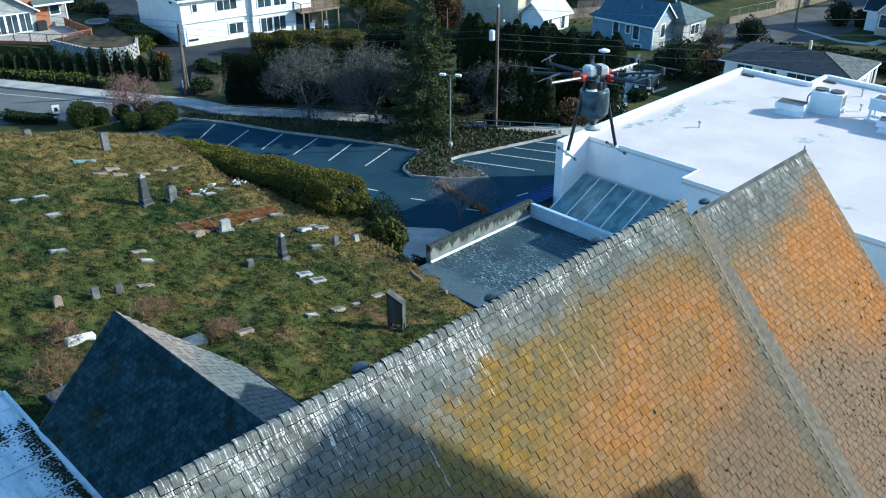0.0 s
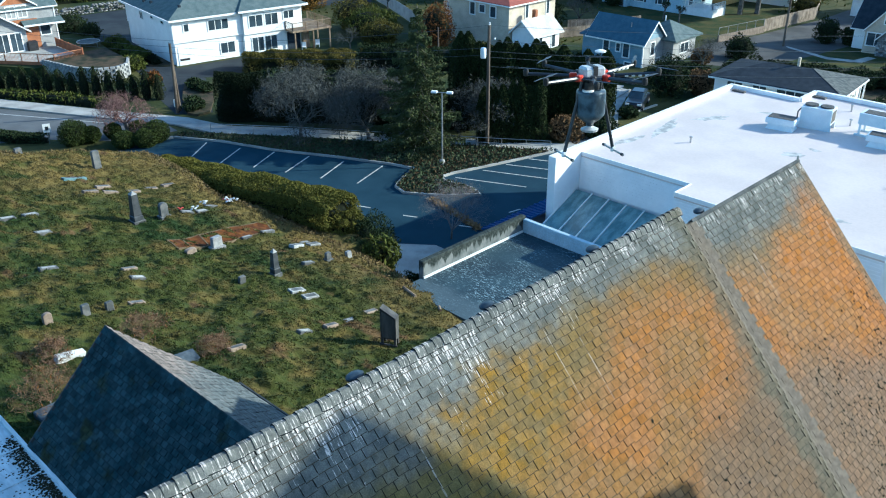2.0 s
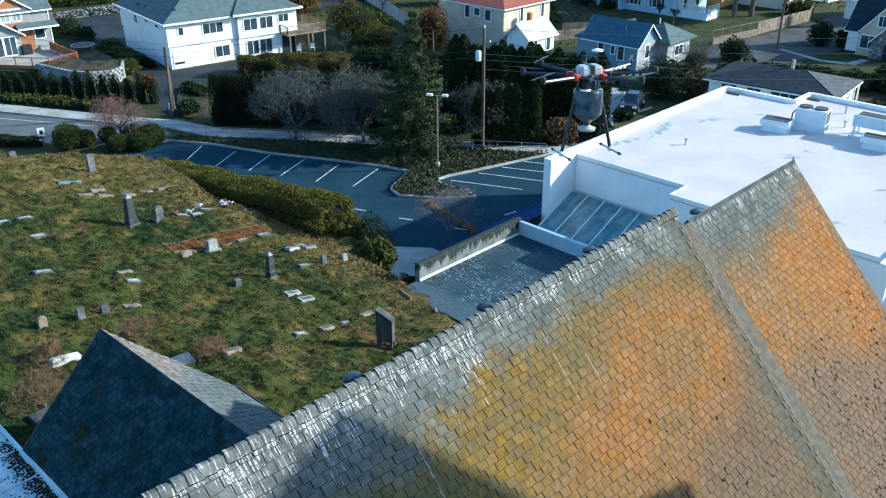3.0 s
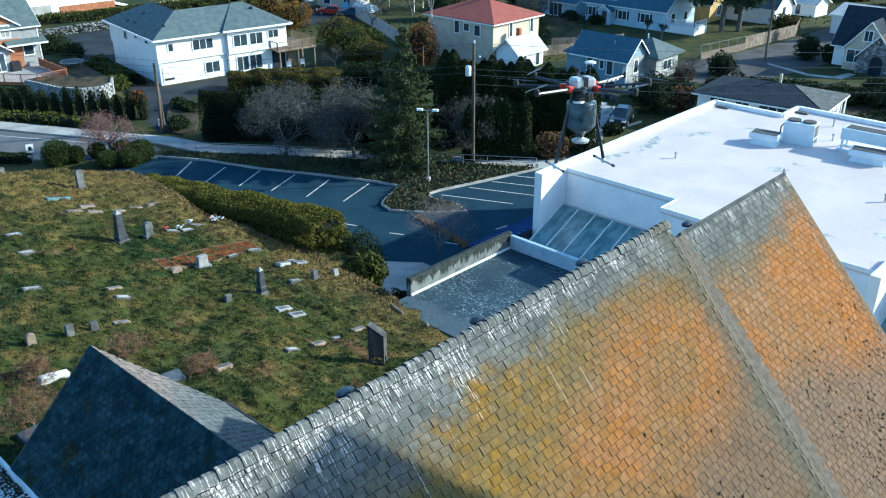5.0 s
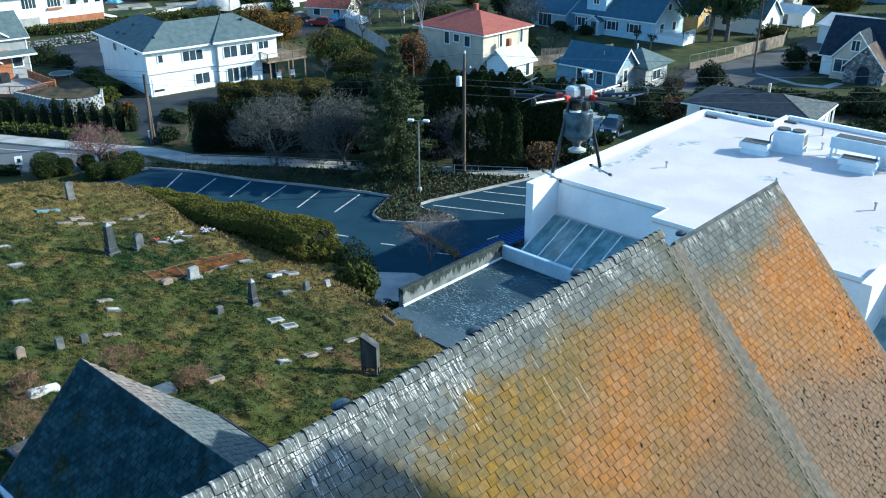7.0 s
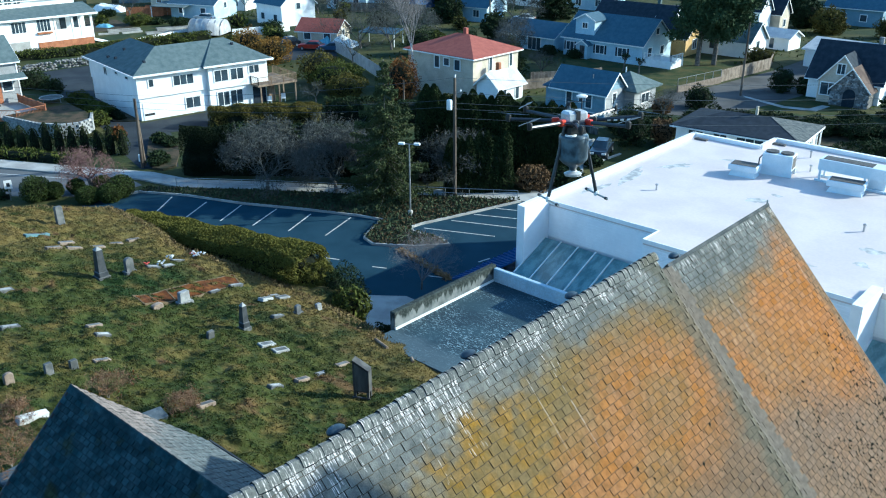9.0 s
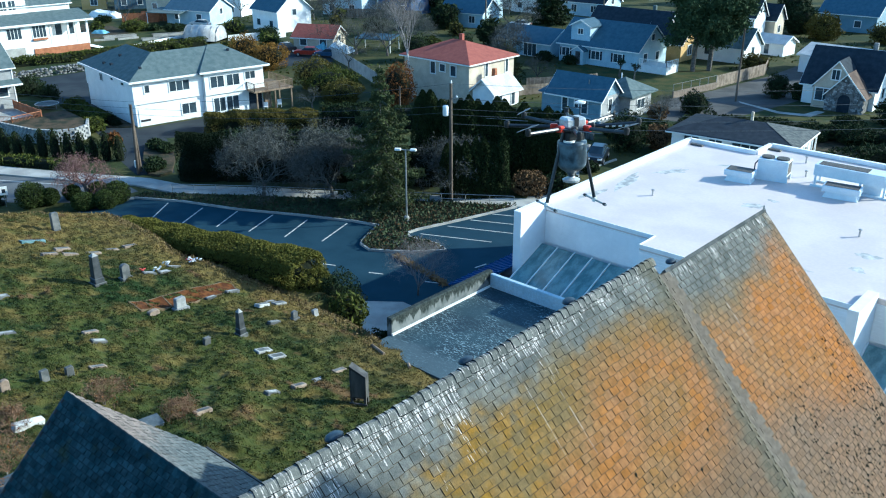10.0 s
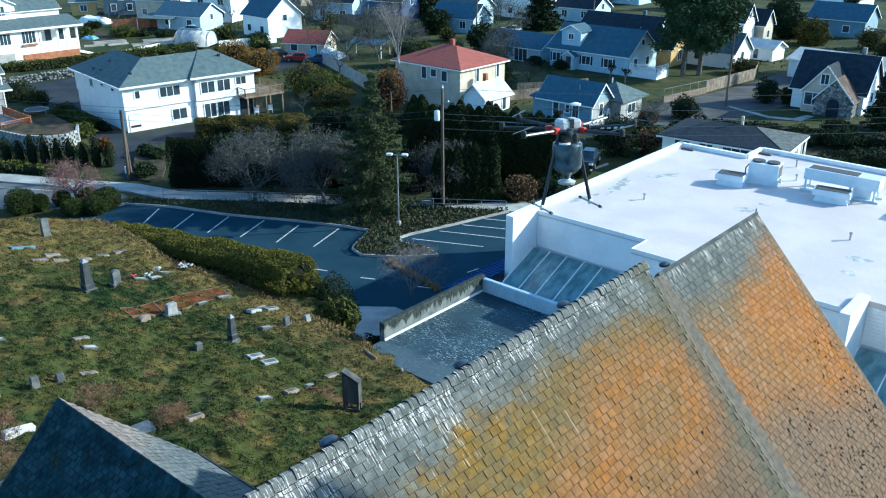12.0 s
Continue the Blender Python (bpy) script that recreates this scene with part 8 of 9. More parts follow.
fence([(-113, 96.5), (-104, 92.5), (-95, 88), (-90, 85.5)], 1.9, "long grey board fence by the yard", "grey_wall", 0.25)

# polytunnel
pt = thing("polytunnel", "white plastic garden tunnel with hoops", "polytunnel", m=Matrix.Translation((-145.6, 93.6, 0)) @ Matrix.Rotation(radians(32), 4, "Z") @ Matrix.Diagonal((0.72, 1.1, 1.05, 1)))
g = Geo()
n = 10
g.v = [(x, 2.3 * math.cos(math.pi * k / n), 2.5 * math.sin(math.pi * k / n)) for x in (-4.5, 4.5) for k in range(n + 1)]
g.f = [(k + 1, k, n + 1 + k, n + 2 + k) for k in range(n)] + [tuple(range(n + 1)), tuple(range(2 * n + 1, n, -1))]
M["poly"] = mat("milky_polythene", (0.36, 0.36, 0.36), (0.50, 0.50, 0.50), 1.0, 8, 0.4, relief=0.1)
part("cover", g, M["poly"], pt, "milky plastic cover", smooth=True)
for x in (-4.5, -2.7, -0.9, 0.9, 2.7, 4.5):
    g = Geo()
    for k in range(n):
        g.tube((x, 2.33 * math.cos(math.pi * k / n), 2.53 * math.sin(math.pi * k / n)), (x, 2.33 * math.cos(math.pi * (k + 1) / n), 2.53 * math.sin(math.pi * (k + 1) / n)), 0.04, n=4)
    part("hoop", g, M["steel"], pt)

# farther houses
wallset = ["white", "pale_wall", "grey_wall", "blue_wall", "cream", "white"]
roofset = ["roof_grey", "roof_dark", "roof_blue", "roof_grey"]
far = [(-121.0, 101.0, 25, 7.5, 5.5, 2.6, 1.7, "cream", "roof_red"), (-166, 106, 20, 11, 8, 3.2, 2.2, "pale_wall", "roof_blue"), (-145, 111.5, -4, 9, 8, 4.4, 3.4, "white", "roof_blue"), (-143, 145, 10, 9, 8, 4.6, 2.6, "deep_blue", "roof_dark"),
       (-126, 150, 5, 9, 8, 4.0, 2.8, "pale_wall", "roof_grey"), (-122, 168, 0, 10, 8, 5.5, 2.6, "white", "roof_grey"), (-186, 112, 25, 9, 8, 4.5, 2.6, "cream", "roof_grey"), (-200, 122, 25, 10, 8, 4.5, 2.6, "pale_wall", "roof_grey")]
for x, y, yaw, w, d, h, r, wm, rm_ in far:
    house(x, y, yaw, w, d, h, r, wm, rm_, "gable", "small %s house with a gable roof down the slope" % {"cream": "cream", "pale_wall": "pale blue", "white": "white", "deep_blue": "deep blue"}[wm],
          [(0, w * 0.25, 1.0, 1.2, 1.2), (0, -w * 0.25, 1.0, 1.2, 1.2), (1, 0, h - 1.2, 0.9, 1.1), (3, 0, h - 1.2, 0.9, 1.1)])
k = 0
names = {"deep_blue": "deep blue", "white": "white", "pale_wall": "pale blue", "grey_wall": "grey", "blue_wall": "blue", "cream": "cream"}
for row, (ox, oy) in enumerate(((-235, 138), (-245, 165), (-230, 200), (-240, 240))):
    for i in range(9):
        x, y = ox + i * 25 + rng.uniform(-5, 5), oy + i * (7 + row) + rng.uniform(-6, 6)
        if x > -60 and row < 2:
            continue
        wm = wallset[(k * 5 + row) % 6]
        house(x, y, rng.choice((0, 0, 90)) + rng.uniform(-6, 6), rng.uniform(9, 13), rng.uniform(7, 9), rng.choice((3.2, 4.2, 5.4)), rng.uniform(2.0, 3.2), wm, roofset[k % 4], "gable", "distant %s house with a pitched roof" % names[wm],
              [(0, 2.5, 1.0, 1.3, 1.3), (0, -2.5, 1.0, 1.3, 1.3), (1, 0, 2.6, 1.0, 1.2)])
        k += 1
for i in range(46):
    x, y = rng.uniform(-250, -20), rng.uniform(150, 290)
    if abs(x + 66) < 8 and y < 180:
        continue
    if i % 3 == 0:
        conifer(x, y, rng.uniform(8, 15), rng.uniform(2.2, 3.6), "dark conifer among distant houses", "leaf_dark", 1400, 0.35, 100 + i)
    elif i % 3 == 1:
        bare_tree(x, y, rng.uniform(7, 11), "leafless tree among distant houses", "twig", "bark", 5, 0.8, 0.2, 0, 0.18, None, 1, 200 + i)
    else:
        shrub(x, y, rng.uniform(2, 4), rng.uniform(3, 6), "leaf_dark", "dark garden tree among distant houses", 700, 0.3)
for i in range(22):
    x, y = rng.uniform(-175, -95), rng.uniform(84, 150)
    if i % 2:
        shrub(x, y, rng.uniform(1.0, 2.2), rng.uniform(1.4, 3.0), rng.choice(("leaf_dark", "leaf_hedge", "leaf_olive")), "garden shrub among the back yards", 500, 0.16)
    else:
        bare_tree(x, y, rng.uniform(4, 8), "leafless tree among the back yards", "twig", "bark", 5, 0.8, 0.2, 0, 0.12, None, 1, 300 + i)


# cars
def car_paint(name, c):
    m, nt, bsdf, pos = base_mat(name, 0.3, 0.2)
    nt.links.new(mix_rgb(nt, ramp(nt, noise_node(nt, pos, 3, 3), 0.3, 0.7), c, tuple(0.8 * q for q in c)), bsdf.inputs["Base Color"])
    bsdf.inputs["Coat Weight"].default_value = 0.5
    return m


def car(x, y, yaw, paint, label, tall=1.45):
    ob = thing("car", label, "car", "parked cars", Matrix.Translation((x, y, 0.01)) @ Matrix.Rotation(radians(yaw), 4, "Z"))
    prof = [(-2.2, 0.35), (-2.25, 0.7), (-2.1, 0.92), (-0.95, 1.0), (1.6, 1.0), (2.15, 0.95), (2.25, 0.65), (2.2, 0.35)]
    def loft(prof, w, taper):
        g = Geo()
        n = len(prof)
        rows = [(-w, 0.94), (-w * taper, 1.0), (w * taper, 1.0), (w, 0.94)]
        g.v = [(px_ * s, yy, pz * (0.97 if s < 1 else 1)) for yy, s in rows for px_, pz in prof]
        for k in range(3):
            g.f += [(k * n + i, k * n + (i + 1) % n, (k + 1) * n + (i + 1) % n, (k + 1) * n + i) for i in range(n)]
        g.f += [tuple(range(n - 1, -1, -1)), tuple(range(3 * n, 4 * n))]
        return g
    part("body", loft(prof, 0.88, 0.86), paint, ob)
    cab = [(-1.0, 0.98), (-0.3, tall), (1.25, tall), (1.95, 0.98)]
    part("cabin_glass", loft(cab, 0.76, 0.8), M["pane"], ob, "dark windows")
    part("car_roof", Geo().block((-0.32, -0.62, tall - 0.02), (1.2, 0.62, tall + 0.05), 0.04), paint, ob)
    for sx in (-1.4, 1.35):
        for sy in (-0.85, 0.85):
            wm_ = Matrix.Translation((sx, sy, 0.32)) @ Matrix.Rotation(math.pi / 2, 4, "X")
            wheel = part("wheel", Geo().lathe([(0.2, -0.1), (0.32, -0.1), (0.33, 0), (0.32, 0.1), (0.2, 0.1)], 14, wm_), M["rubber"], ob)
            part("rim", Geo().lathe([(0.05, -0.105), (0.2, -0.11), (0.2, 0.11), (0.05, 0.105)], 10, wm_), M["steel"], wheel)
    for sy in (-0.6, 0.6):
        part("headlight", Geo().block((-2.27, sy - 0.2, 0.66), (-2.15, sy + 0.2, 0.84), 0.02), M["trim"], ob)
        part("tail_light", Geo().block((2.15, sy - 0.2, 0.7), (2.27, sy + 0.2, 0.86), 0.02), M["roof_red"], ob)
    return ob


dark_paint, red_paint, white_paint, blue_paint = car_paint("dark_blue_car_paint", (0.012, 0.016, 0.026)), car_paint("red_car_paint", (0.42, 0.04, 0.02)), car_paint("white_car_paint", (0.7, 0.7, 0.7)), car_paint("blue_car_paint", (0.05, 0.10, 0.2))
car(-46.6, 75.2, 112, dark_paint, "dark parked car beside the lane", 1.55)
car(-117.2, 95.0, 30, red_paint, "red parked car in the yard")
car(-122.5, 94.0, 80, dark_paint, "dark parked pickup in the yard", 1.7)
car(-113.5, 96.5, 30, blue_paint, "blue parked car in the yard")
car(-106.0, 141.0, 10, white_paint, "white parked car on the far street")
car(-160.0, 102.0, 20, white_paint, "white parked car under the carport")
car(-104.0, 176.0, 25, dark_paint, "dark parked car on the far street")

# kerbs and slabs of the yard by the lane
yard = thing("yard_paving", "pale concrete slabs and low kerbs in a yard", "paving")
for a, b in (((-49.4, 74.4), (-50.3, 79.5)), ((-45.6, 70.7), (-45.2, 76.7))):
    part("kerb", ribbon(Geo(), [a, b], 0.22, -0.1, 0.16), M["concrete"], yard)
for x, y in ((-54.1, 79.2), (-53.4, 77.6), (-52.6, 76.0), (-52.2, 79.6), (-51.6, 78.0), (-50.9, 76.3)):
    part("slab", Geo().block((-0.75, -0.7, -0.05), (0.75, 0.7, 0.05), 0.02, Matrix.Translation((x, y, 0.0)) @ Matrix.Rotation(radians(24), 4, "Z")), M["concrete"], yard)

# street furniture
def wood_pole(base, top, r, label, arms=()):
    ob = thing("utility_pole", label, "utility pole", m=Matrix.Translation(base))
    t = Vector(top) - Vector(base)
    part("pole", Geo().tube((0, 0, -0.3), t, r, r * 0.7, 10), M["pole"], ob)
    return ob, t


main, t = wood_pole((-49.1, 55.0, 0.1), (-49.15, 55.0, 10.9), 0.17, "tall brown utility pole with a grey transformer")
part("transformer", Geo().lathe([(0.05, 0), (0.24, 0.02), (0.26, 0.1), (0.26, 0.8), (0.2, 0.9), (0.04, 0.95)], 14, Matrix.Translation((-0.34, -0.34, 8.0))), M["trim"], main, "pale grey transformer", smooth=True)
part("bracket", Geo().tube((0, 0, 8.3), (-0.3, -0.3, 8.3), 0.04), M["steel"], main)
part("bracket", Geo().tube((0, 0, 9.4), (0.35, 0.3, 9.65), 0.03), M["steel"], main)
part("insulator", Geo().lathe([(0.04, 0), (0.09, 0.05), (0.05, 0.12), (0.08, 0.2), (0.02, 0.26)], 8, Matrix.Translation((0, 0, 10.8))), M["trim"], main)
part("insulator", Geo().lathe([(0.04, 0), (0.09, 0.05), (0.05, 0.12), (0.02, 0.2)], 8, Matrix.Translation((0.36, 0.31, 9.6))), M["trim"], main)
left, _ = wood_pole((-78.4, 40.9, 0.1), (-76.9, 40.3, 7.3), 0.17, "leaning brown utility pole beside the drive")
part("meter_box", Geo().block((-0.1, -0.25, 0.6), (0.12, -0.05, 1.3), 0.02), M["trim"], left, "white box on the pole")
wood_pole((-78.9, 41.5, 0.1), (-77.4, 40.6, 5.6), 0.14, "short brown brace pole")
wood_pole((-47.7, 110.7, 0.0), (-47.7, 110.7, 9.5), 0.16, "brown utility pole beside the lane")
wood_pole((-105.2, 128.1, 0.0), (-105.2, 128.1, 11.5), 0.16, "brown utility pole behind the cottages")
wood_pole((-103, 165.4, 0.0), (-103, 165.4, 10.0), 0.16, "brown utility pole on the far street")
wood_pole((-72.5, 72.2, 0.0), (-72.6, 72.3, 4.6), 0.12, "short grey pole in the garden")
thin = thing("steel_pole", "thin grey steel pole beside the pavement", "pole", m=Matrix.Translation((-47.0, 60.0, 0)))
part("pole", Geo().tube((0, 0, -0.1), (0, 0, 4.2), 0.045, 0.035, 6), M["steel"], thin)


M["wire_grey"] = mat("weathered_wire", (0.06, 0.07, 0.08), (0.12, 0.13, 0.14), 3, 20, 0.7)


def wire(a, b, sag, label):
    a, b = Vector(a), Vector(b)
    g = Geo()
    side_ = (b - a).cross(Vector((0, 0, 1))).normalized() * 0.014
    for k in range(17):
        p = a.lerp(b, k / 16) - Vector((0, 0, sag * 4 * (k / 16) * (1 - k / 16)))
        g.v += [tuple(p + side_), tuple(p + Vector((0, 0, 0.014))), tuple(p - side_), tuple(p - Vector((0, 0, 0.014)))]
    g.f = [(4 * k + i, 4 * k + (i + 1) % 4, 4 * k + 4 + (i + 1) % 4, 4 * k + 4 + i) for k in range(16) for i in range(4)]
    solid("overhead_wire", g, M["wire_grey"], label, "wire", "overhead wires")


for dz, dx in ((10.9, 0), (9.6, 0.3), (8.7, 0.1), (8.2, 0.1), (7.4, 0.1)):
    wire((-49.1 + dx, 55.0, dz), (-8.0, 92.0 + dx, dz + 0.4), 0.9, "thin grey overhead wire along the road")
for dz, z2 in ((10.9, 7.6), (9.0, 7.0), (8.4, 6.4)):
    wire((-49.1, 55.0, dz), (-76.9, 40.3, z2), 0.5, "thin grey overhead wire along the road")
for z2 in (7.6, 7.0, 6.4):
    wire((-76.9, 40.3, z2), (-125.0, 16.0, z2 + 2.0), 0.6, "thin grey overhead wire along the road")

lamp = thing("street_lamp", "slim grey lot lamp with two flat heads", "street lamp", m=Matrix.Translation((-48.82, 49.0, 0.15)))
part("pole", Geo().tube((0, 0, -0.2), (0, 0, 6.25), 0.075, 0.06, 8), M["steel"], lamp)
part("base", Geo().lathe([(0.22, -0.2), (0.22, 0.35), (0.16, 0.42)], 10), M["concrete"], lamp)
for s in (-1, 1):
    part("lamp_head", Geo().block((-0.26, -0.17, -0.06), (0.26, 0.17, 0.1), 0.04, Matrix.Translation((s * 0.55, s * 0.35, 6.25)) @ Matrix.Rotation(radians(32), 4, "Z")), M["trim"], lamp, "pale flat lamp head")
    part("arm", Geo().tube((0, 0, 6.22), (s * 0.35, s * 0.22, 6.25), 0.035, n=5), M["steel"], lamp)

rl = thing("railing", "pale metal railing along the pavement", "railing")
rp = [(-70.0, 39.6), (-63.4, 44.6), (-56.6, 49.2), (-44.2, 57.9)]
for a, b in zip(rp, rp[1:]):
    a, b = Vector(a), Vector(b)
    n = int((b - a).length / 2.0)
    for k in range(n + 1):
        p = a.lerp(b, k / n)
        part("post", Geo().tube((p.x, p.y, 0.1), (p.x, p.y, 1.1), 0.03, n=5), M["steel"], rl)
    for z in (0.65, 1.1):
        part("rail", Geo().tube((a.x, a.y, z), (b.x, b.y, z), 0.028, n=5), M["steel"], rl)
sg = thing("road_sign", "small white road sign on a thin post", "sign", m=Matrix.Translation((-78.4, 27.9, 0)) @ Matrix.Rotation(radians(70), 4, "Z"))
part("post", Geo().tube((0, 0, -0.1), (0, 0, 1.9), 0.035, n=6), M["steel"], sg)
part("plate", Geo().box((-0.32, -0.06, 1.1), (0.32, -0.03, 1.9)), M["trim"], sg)
part("mark", Geo().box((-0.14, -0.066, 1.3), (0.14, -0.062, 1.65)), M["roof_dark"], sg, "dark plain bars")

# blue metal roof, shrubs and dry strip beside the terrace
M["blue_metal"] = mat("blue_seamed_metal", (0.02, 0.06, 0.22), (0.03, 0.09, 0.28), 1.0, 10, 0.4, 0.2, relief=0.05)
aw = thing("entrance_canopy", "blue standing-seam metal canopy roof", "canopy roof")
part("sheet", Geo().slab([(-33.4, 37.0, 3.15), (-30.05, 37.0, 4.7), (-30.05, 43.5, 4.7), (-33.4, 43.5, 3.15)], 0.12), M["blue_metal"], aw)
for k in range(12):
    y = 37.2 + k * 0.56
    part("seam", Geo().slab([(-33.4, y - 0.025, 3.22), (-30.05, y - 0.025, 4.77), (-30.05, y + 0.025, 4.77), (-33.4, y + 0.025, 3.22)], 0.07), M["blue_metal"], aw)
part("support_wall", Geo().box((-33.0, 37.2, -0.1), (-30.1, 43.3, 3.1)), M["white_wall"], aw)
hedge("wall_shrubs", [(-31.0, 28.6), (-31.0, 31.0), (-31.0, 32.6)], 1.7, 3.7, "leaf_dark", "dark evergreen shrubs against the terrace wall", 7000, 0.055, lump=0.3)
P = []
for _ in range(1500):
    t = rng.random()
    P.append((-44.3 + 6.6 * t + rng.gauss(0, 0.12), 43.2 - 1.5 * t + rng.gauss(0, 0.16), rng.random() * 0.2))
solid("dry_strip", leaves(P, 0.08, up=0.8, aspect=1.8), M["leaf_dry"], "strip of dry orange grass beside the lot", "grass", kind="stuff")

# stains on the flat roof
M["stain"] = mat("grey_puddle_stain", (0.36, 0.36, 0.35), (0.66, 0.645, 0.63), 2.0, 9, 0.7, relief=0.03)
for x, y, rx_, ry_, turn in ((-28.3, 49.5, 0.5, 2.4, 10), (-28.6, 45.6, 0.35, 1.6, -6), (-27.2, 53.2, 0.5, 1.6, -30), (-20.0, 50.3, 0.9, 0.5, 15), (-17.8, 46.4, 0.8, 0.4, 5), (-19.3, 52.0, 0.5, 0.3, 0), (-12.0, 46.6, 0.7, 0.5, 20), (-11.8, 44.4, 0.5, 0.4, 0), (-24.8, 57.2, 1.0, 0.4, 25), (-14.0, 42.6, 0.7, 0.3, 10)):
    g = Geo()
    n = 44
    edge = []
    for k in range(n):
        ca, sa = math.cos(2 * math.pi * k / n), math.sin(2 * math.pi * k / n)
        r = 0.75 + 0.55 * noise.noise((x + 1.3 * ca, y + 1.3 * sa, 0.5)) + 0.35 * noise.noise((x + 3.4 * ca, y + 3.4 * sa, 2.5))
        edge.append((rx_ * r * ca, ry_ * r * sa))
    g.v = [(a, b, 0.004) for a, b in edge] + [(0, 0, 0.004)]
    g.f = [(k, (k + 1) % n, n) for k in range(n)]
    ob = part("stain", g, M["stain"], WB, "grey puddle stain")
    ob.matrix_local = Matrix.Translation((x, y, BZ)) @ Matrix.Rotation(radians(turn), 4, "Z")

# rooftop plant of the white building
M["unit"] = mat("rooftop_unit_paint", (0.64, 0.72, 0.78), (0.72, 0.79, 0.84), 1.5, 14, 0.5, relief=0.04, grainy=0.1)
M["coil"] = mat("dark_coil_grille", (0.05, 0.045, 0.04), (0.12, 0.11, 0.10), 8, 40, 0.7)


def hood(x, y, w, d, label, turn=8):
    ob = thing("roof_hood", label, "roof vent", m=Matrix.Translation((x, y, BZ)) @ Matrix.Rotation(radians(turn), 4, "Z"))
    part("kerb", Geo().add([(-w / 2, -d / 2, 0), (w / 2, -d / 2, 0), (w / 2, d / 2, 0), (-w / 2, d / 2, 0), (-w * 0.42, -d * 0.4, 0.4), (w * 0.42, -d * 0.4, 0.4), (w * 0.42, d * 0.4, 0.4), (-w * 0.42, d * 0.4, 0.4)], [(4, 5, 6, 7), (0, 1, 5, 4), (1, 2, 6, 5), (2, 3, 7, 6), (3, 0, 4, 7)]), M["unit"], ob)
    part("hood", Geo().block((-w * 0.54, -d * 0.54, 0.4), (w * 0.54, d * 0.54, 0.78), 0.05), M["unit"], ob)
    part("grille", Geo().box((-w * 0.48, -d * 0.46, 0.78), (w * 0.48, d * 0.46, 0.80)), M["coil"], ob, "rusty top grille")


hood(-22.75, 54.6, 1.75, 1.1, "low galvanised roof hood on a kerb")
hood(-16.4, 55.5, 2.1, 1.0, "wide low roof hood on a kerb", 8)
cu = thing("condenser_unit", "pale condenser unit with two top fans", "air conditioner", m=Matrix.Translation((-21.2, 56.4, BZ)) @ Matrix.Rotation(radians(9), 4, "Z") @ Matrix.Diagonal((0.93, 0.85, 0.82, 1)))
part("cabinet", Geo().block((-1.05, -0.75, 0.5), (1.05, 0.75, 1.75), 0.03), M["unit"], cu)
for s in (-0.52, 0.52):
    part("fan_ring", Geo().lathe([(0.42, 1.75), (0.46, 1.75), (0.46, 1.88), (0.42, 1.88)], 18, Matrix.Translation((s, 0, 0))), M["coil"], cu, "dark fan ring")
    blade = Geo()
    for k in range(5):
        a = k * 2 * math.pi / 5
        blade.slab([(s, 0, 1.84), (s + 0.4 * math.cos(a), 0.4 * math.sin(a), 1.86), (s + 0.4 * math.cos(a + 0.7), 0.4 * math.sin(a + 0.7), 1.80)], 0.01)
    part("fan", blade, M["black"], cu)
part("coil", Geo().box((1.055, -0.6, 0.65), (1.065, 0.6, 1.6)), M["coil"], cu, "dark side coil")
part("stand", Geo().box((-1.1, -0.7, 0.0), (1.1, -0.6, 0.5)).box((-1.1, 0.6, 0.0), (1.1, 0.7, 0.5)), M["unit"], cu)
pp = Geo()
for p, q in (((-1.3, -0.4, 0.0), (-1.3, -0.4, 1.2)), ((-1.3, -0.4, 1.2), (-1.15, -0.2, 1.45)), ((-1.15, -0.2, 1.45), (-0.9, 0, 1.5))):
    pp.tube(p, q, 0.05)
part("pipe", pp, M["black"], cu, "black insulated pipe")
ru = thing("air_handler", "long pale raised air handler with open top coil", "air conditioner", m=Matrix.Translation((-16.4, 57.3, BZ)) @ Matrix.Rotation(radians(2), 4, "Z") @ Matrix.Diagonal((1.05, 0.9, 0.86, 1)))
part("cabinet", Geo().block((-2.2, -0.7, 0.9), (2.2, 0.7, 1.75), 0.03), M["unit"], ru)
part("coil", Geo().box((-2.0, -0.5, 1.75), (0.9, 0.5, 1.78)), M["coil"], ru, "dark top coil")
for x in (-2.05, 0.6, 2.0):
    for y in (-0.6, 0.6):
        part("leg", Geo().box((x - 0.06, y - 0.06, 0), (x + 0.06, y + 0.06, 0.9)), M["unit"], ru)
part("duct", Geo().block((0.8, -0.4, 0.0), (1.8, 0.4, 0.9), 0.03), M["unit"], ru)
part("curb", Geo().box((-2.3, -0.72, 0.0), (2.3, -0.5, 0.14)).box((-2.3, 0.5, 0.0), (2.3, 0.72, 0.14)), M["unit"], ru)
copy_thing(ru, Matrix.Translation((-8.6, 57.2, BZ)))
for x, y, h in ((-13.25, 49.3, 0.4), (-25.55, 47.9, 0.35), (-20.9, 61.5, 0.45), (-19.7, 58.3, 0.4)):
    ob = thing("vent_pipe", "short grey vent pipe through the flat roof", "vent pipe", "vent pipes", Matrix.Translation((x, y, BZ)))
    part("pipe", Geo().tube((0, 0, 0), (0, 0, h), 0.06, n=8), M["steel"], ob)
    part("cap", Geo().lathe([(0.1, h - 0.02), (0.11, h + 0.05), (0.03, h + 0.09)], 8), M["steel"], ob)
for x, y in ((-28.9, 60.6), (-23.9, 63.2)):
    solid("roof_scupper", Geo().block((-0.5, -0.2, 0.0), (0.5, 0.2, 0.12), 0.04, Matrix.Translation((x, y, BZ))), M["coil"], "dark roof drain box by the parapet", "roof drain", "roof drains")

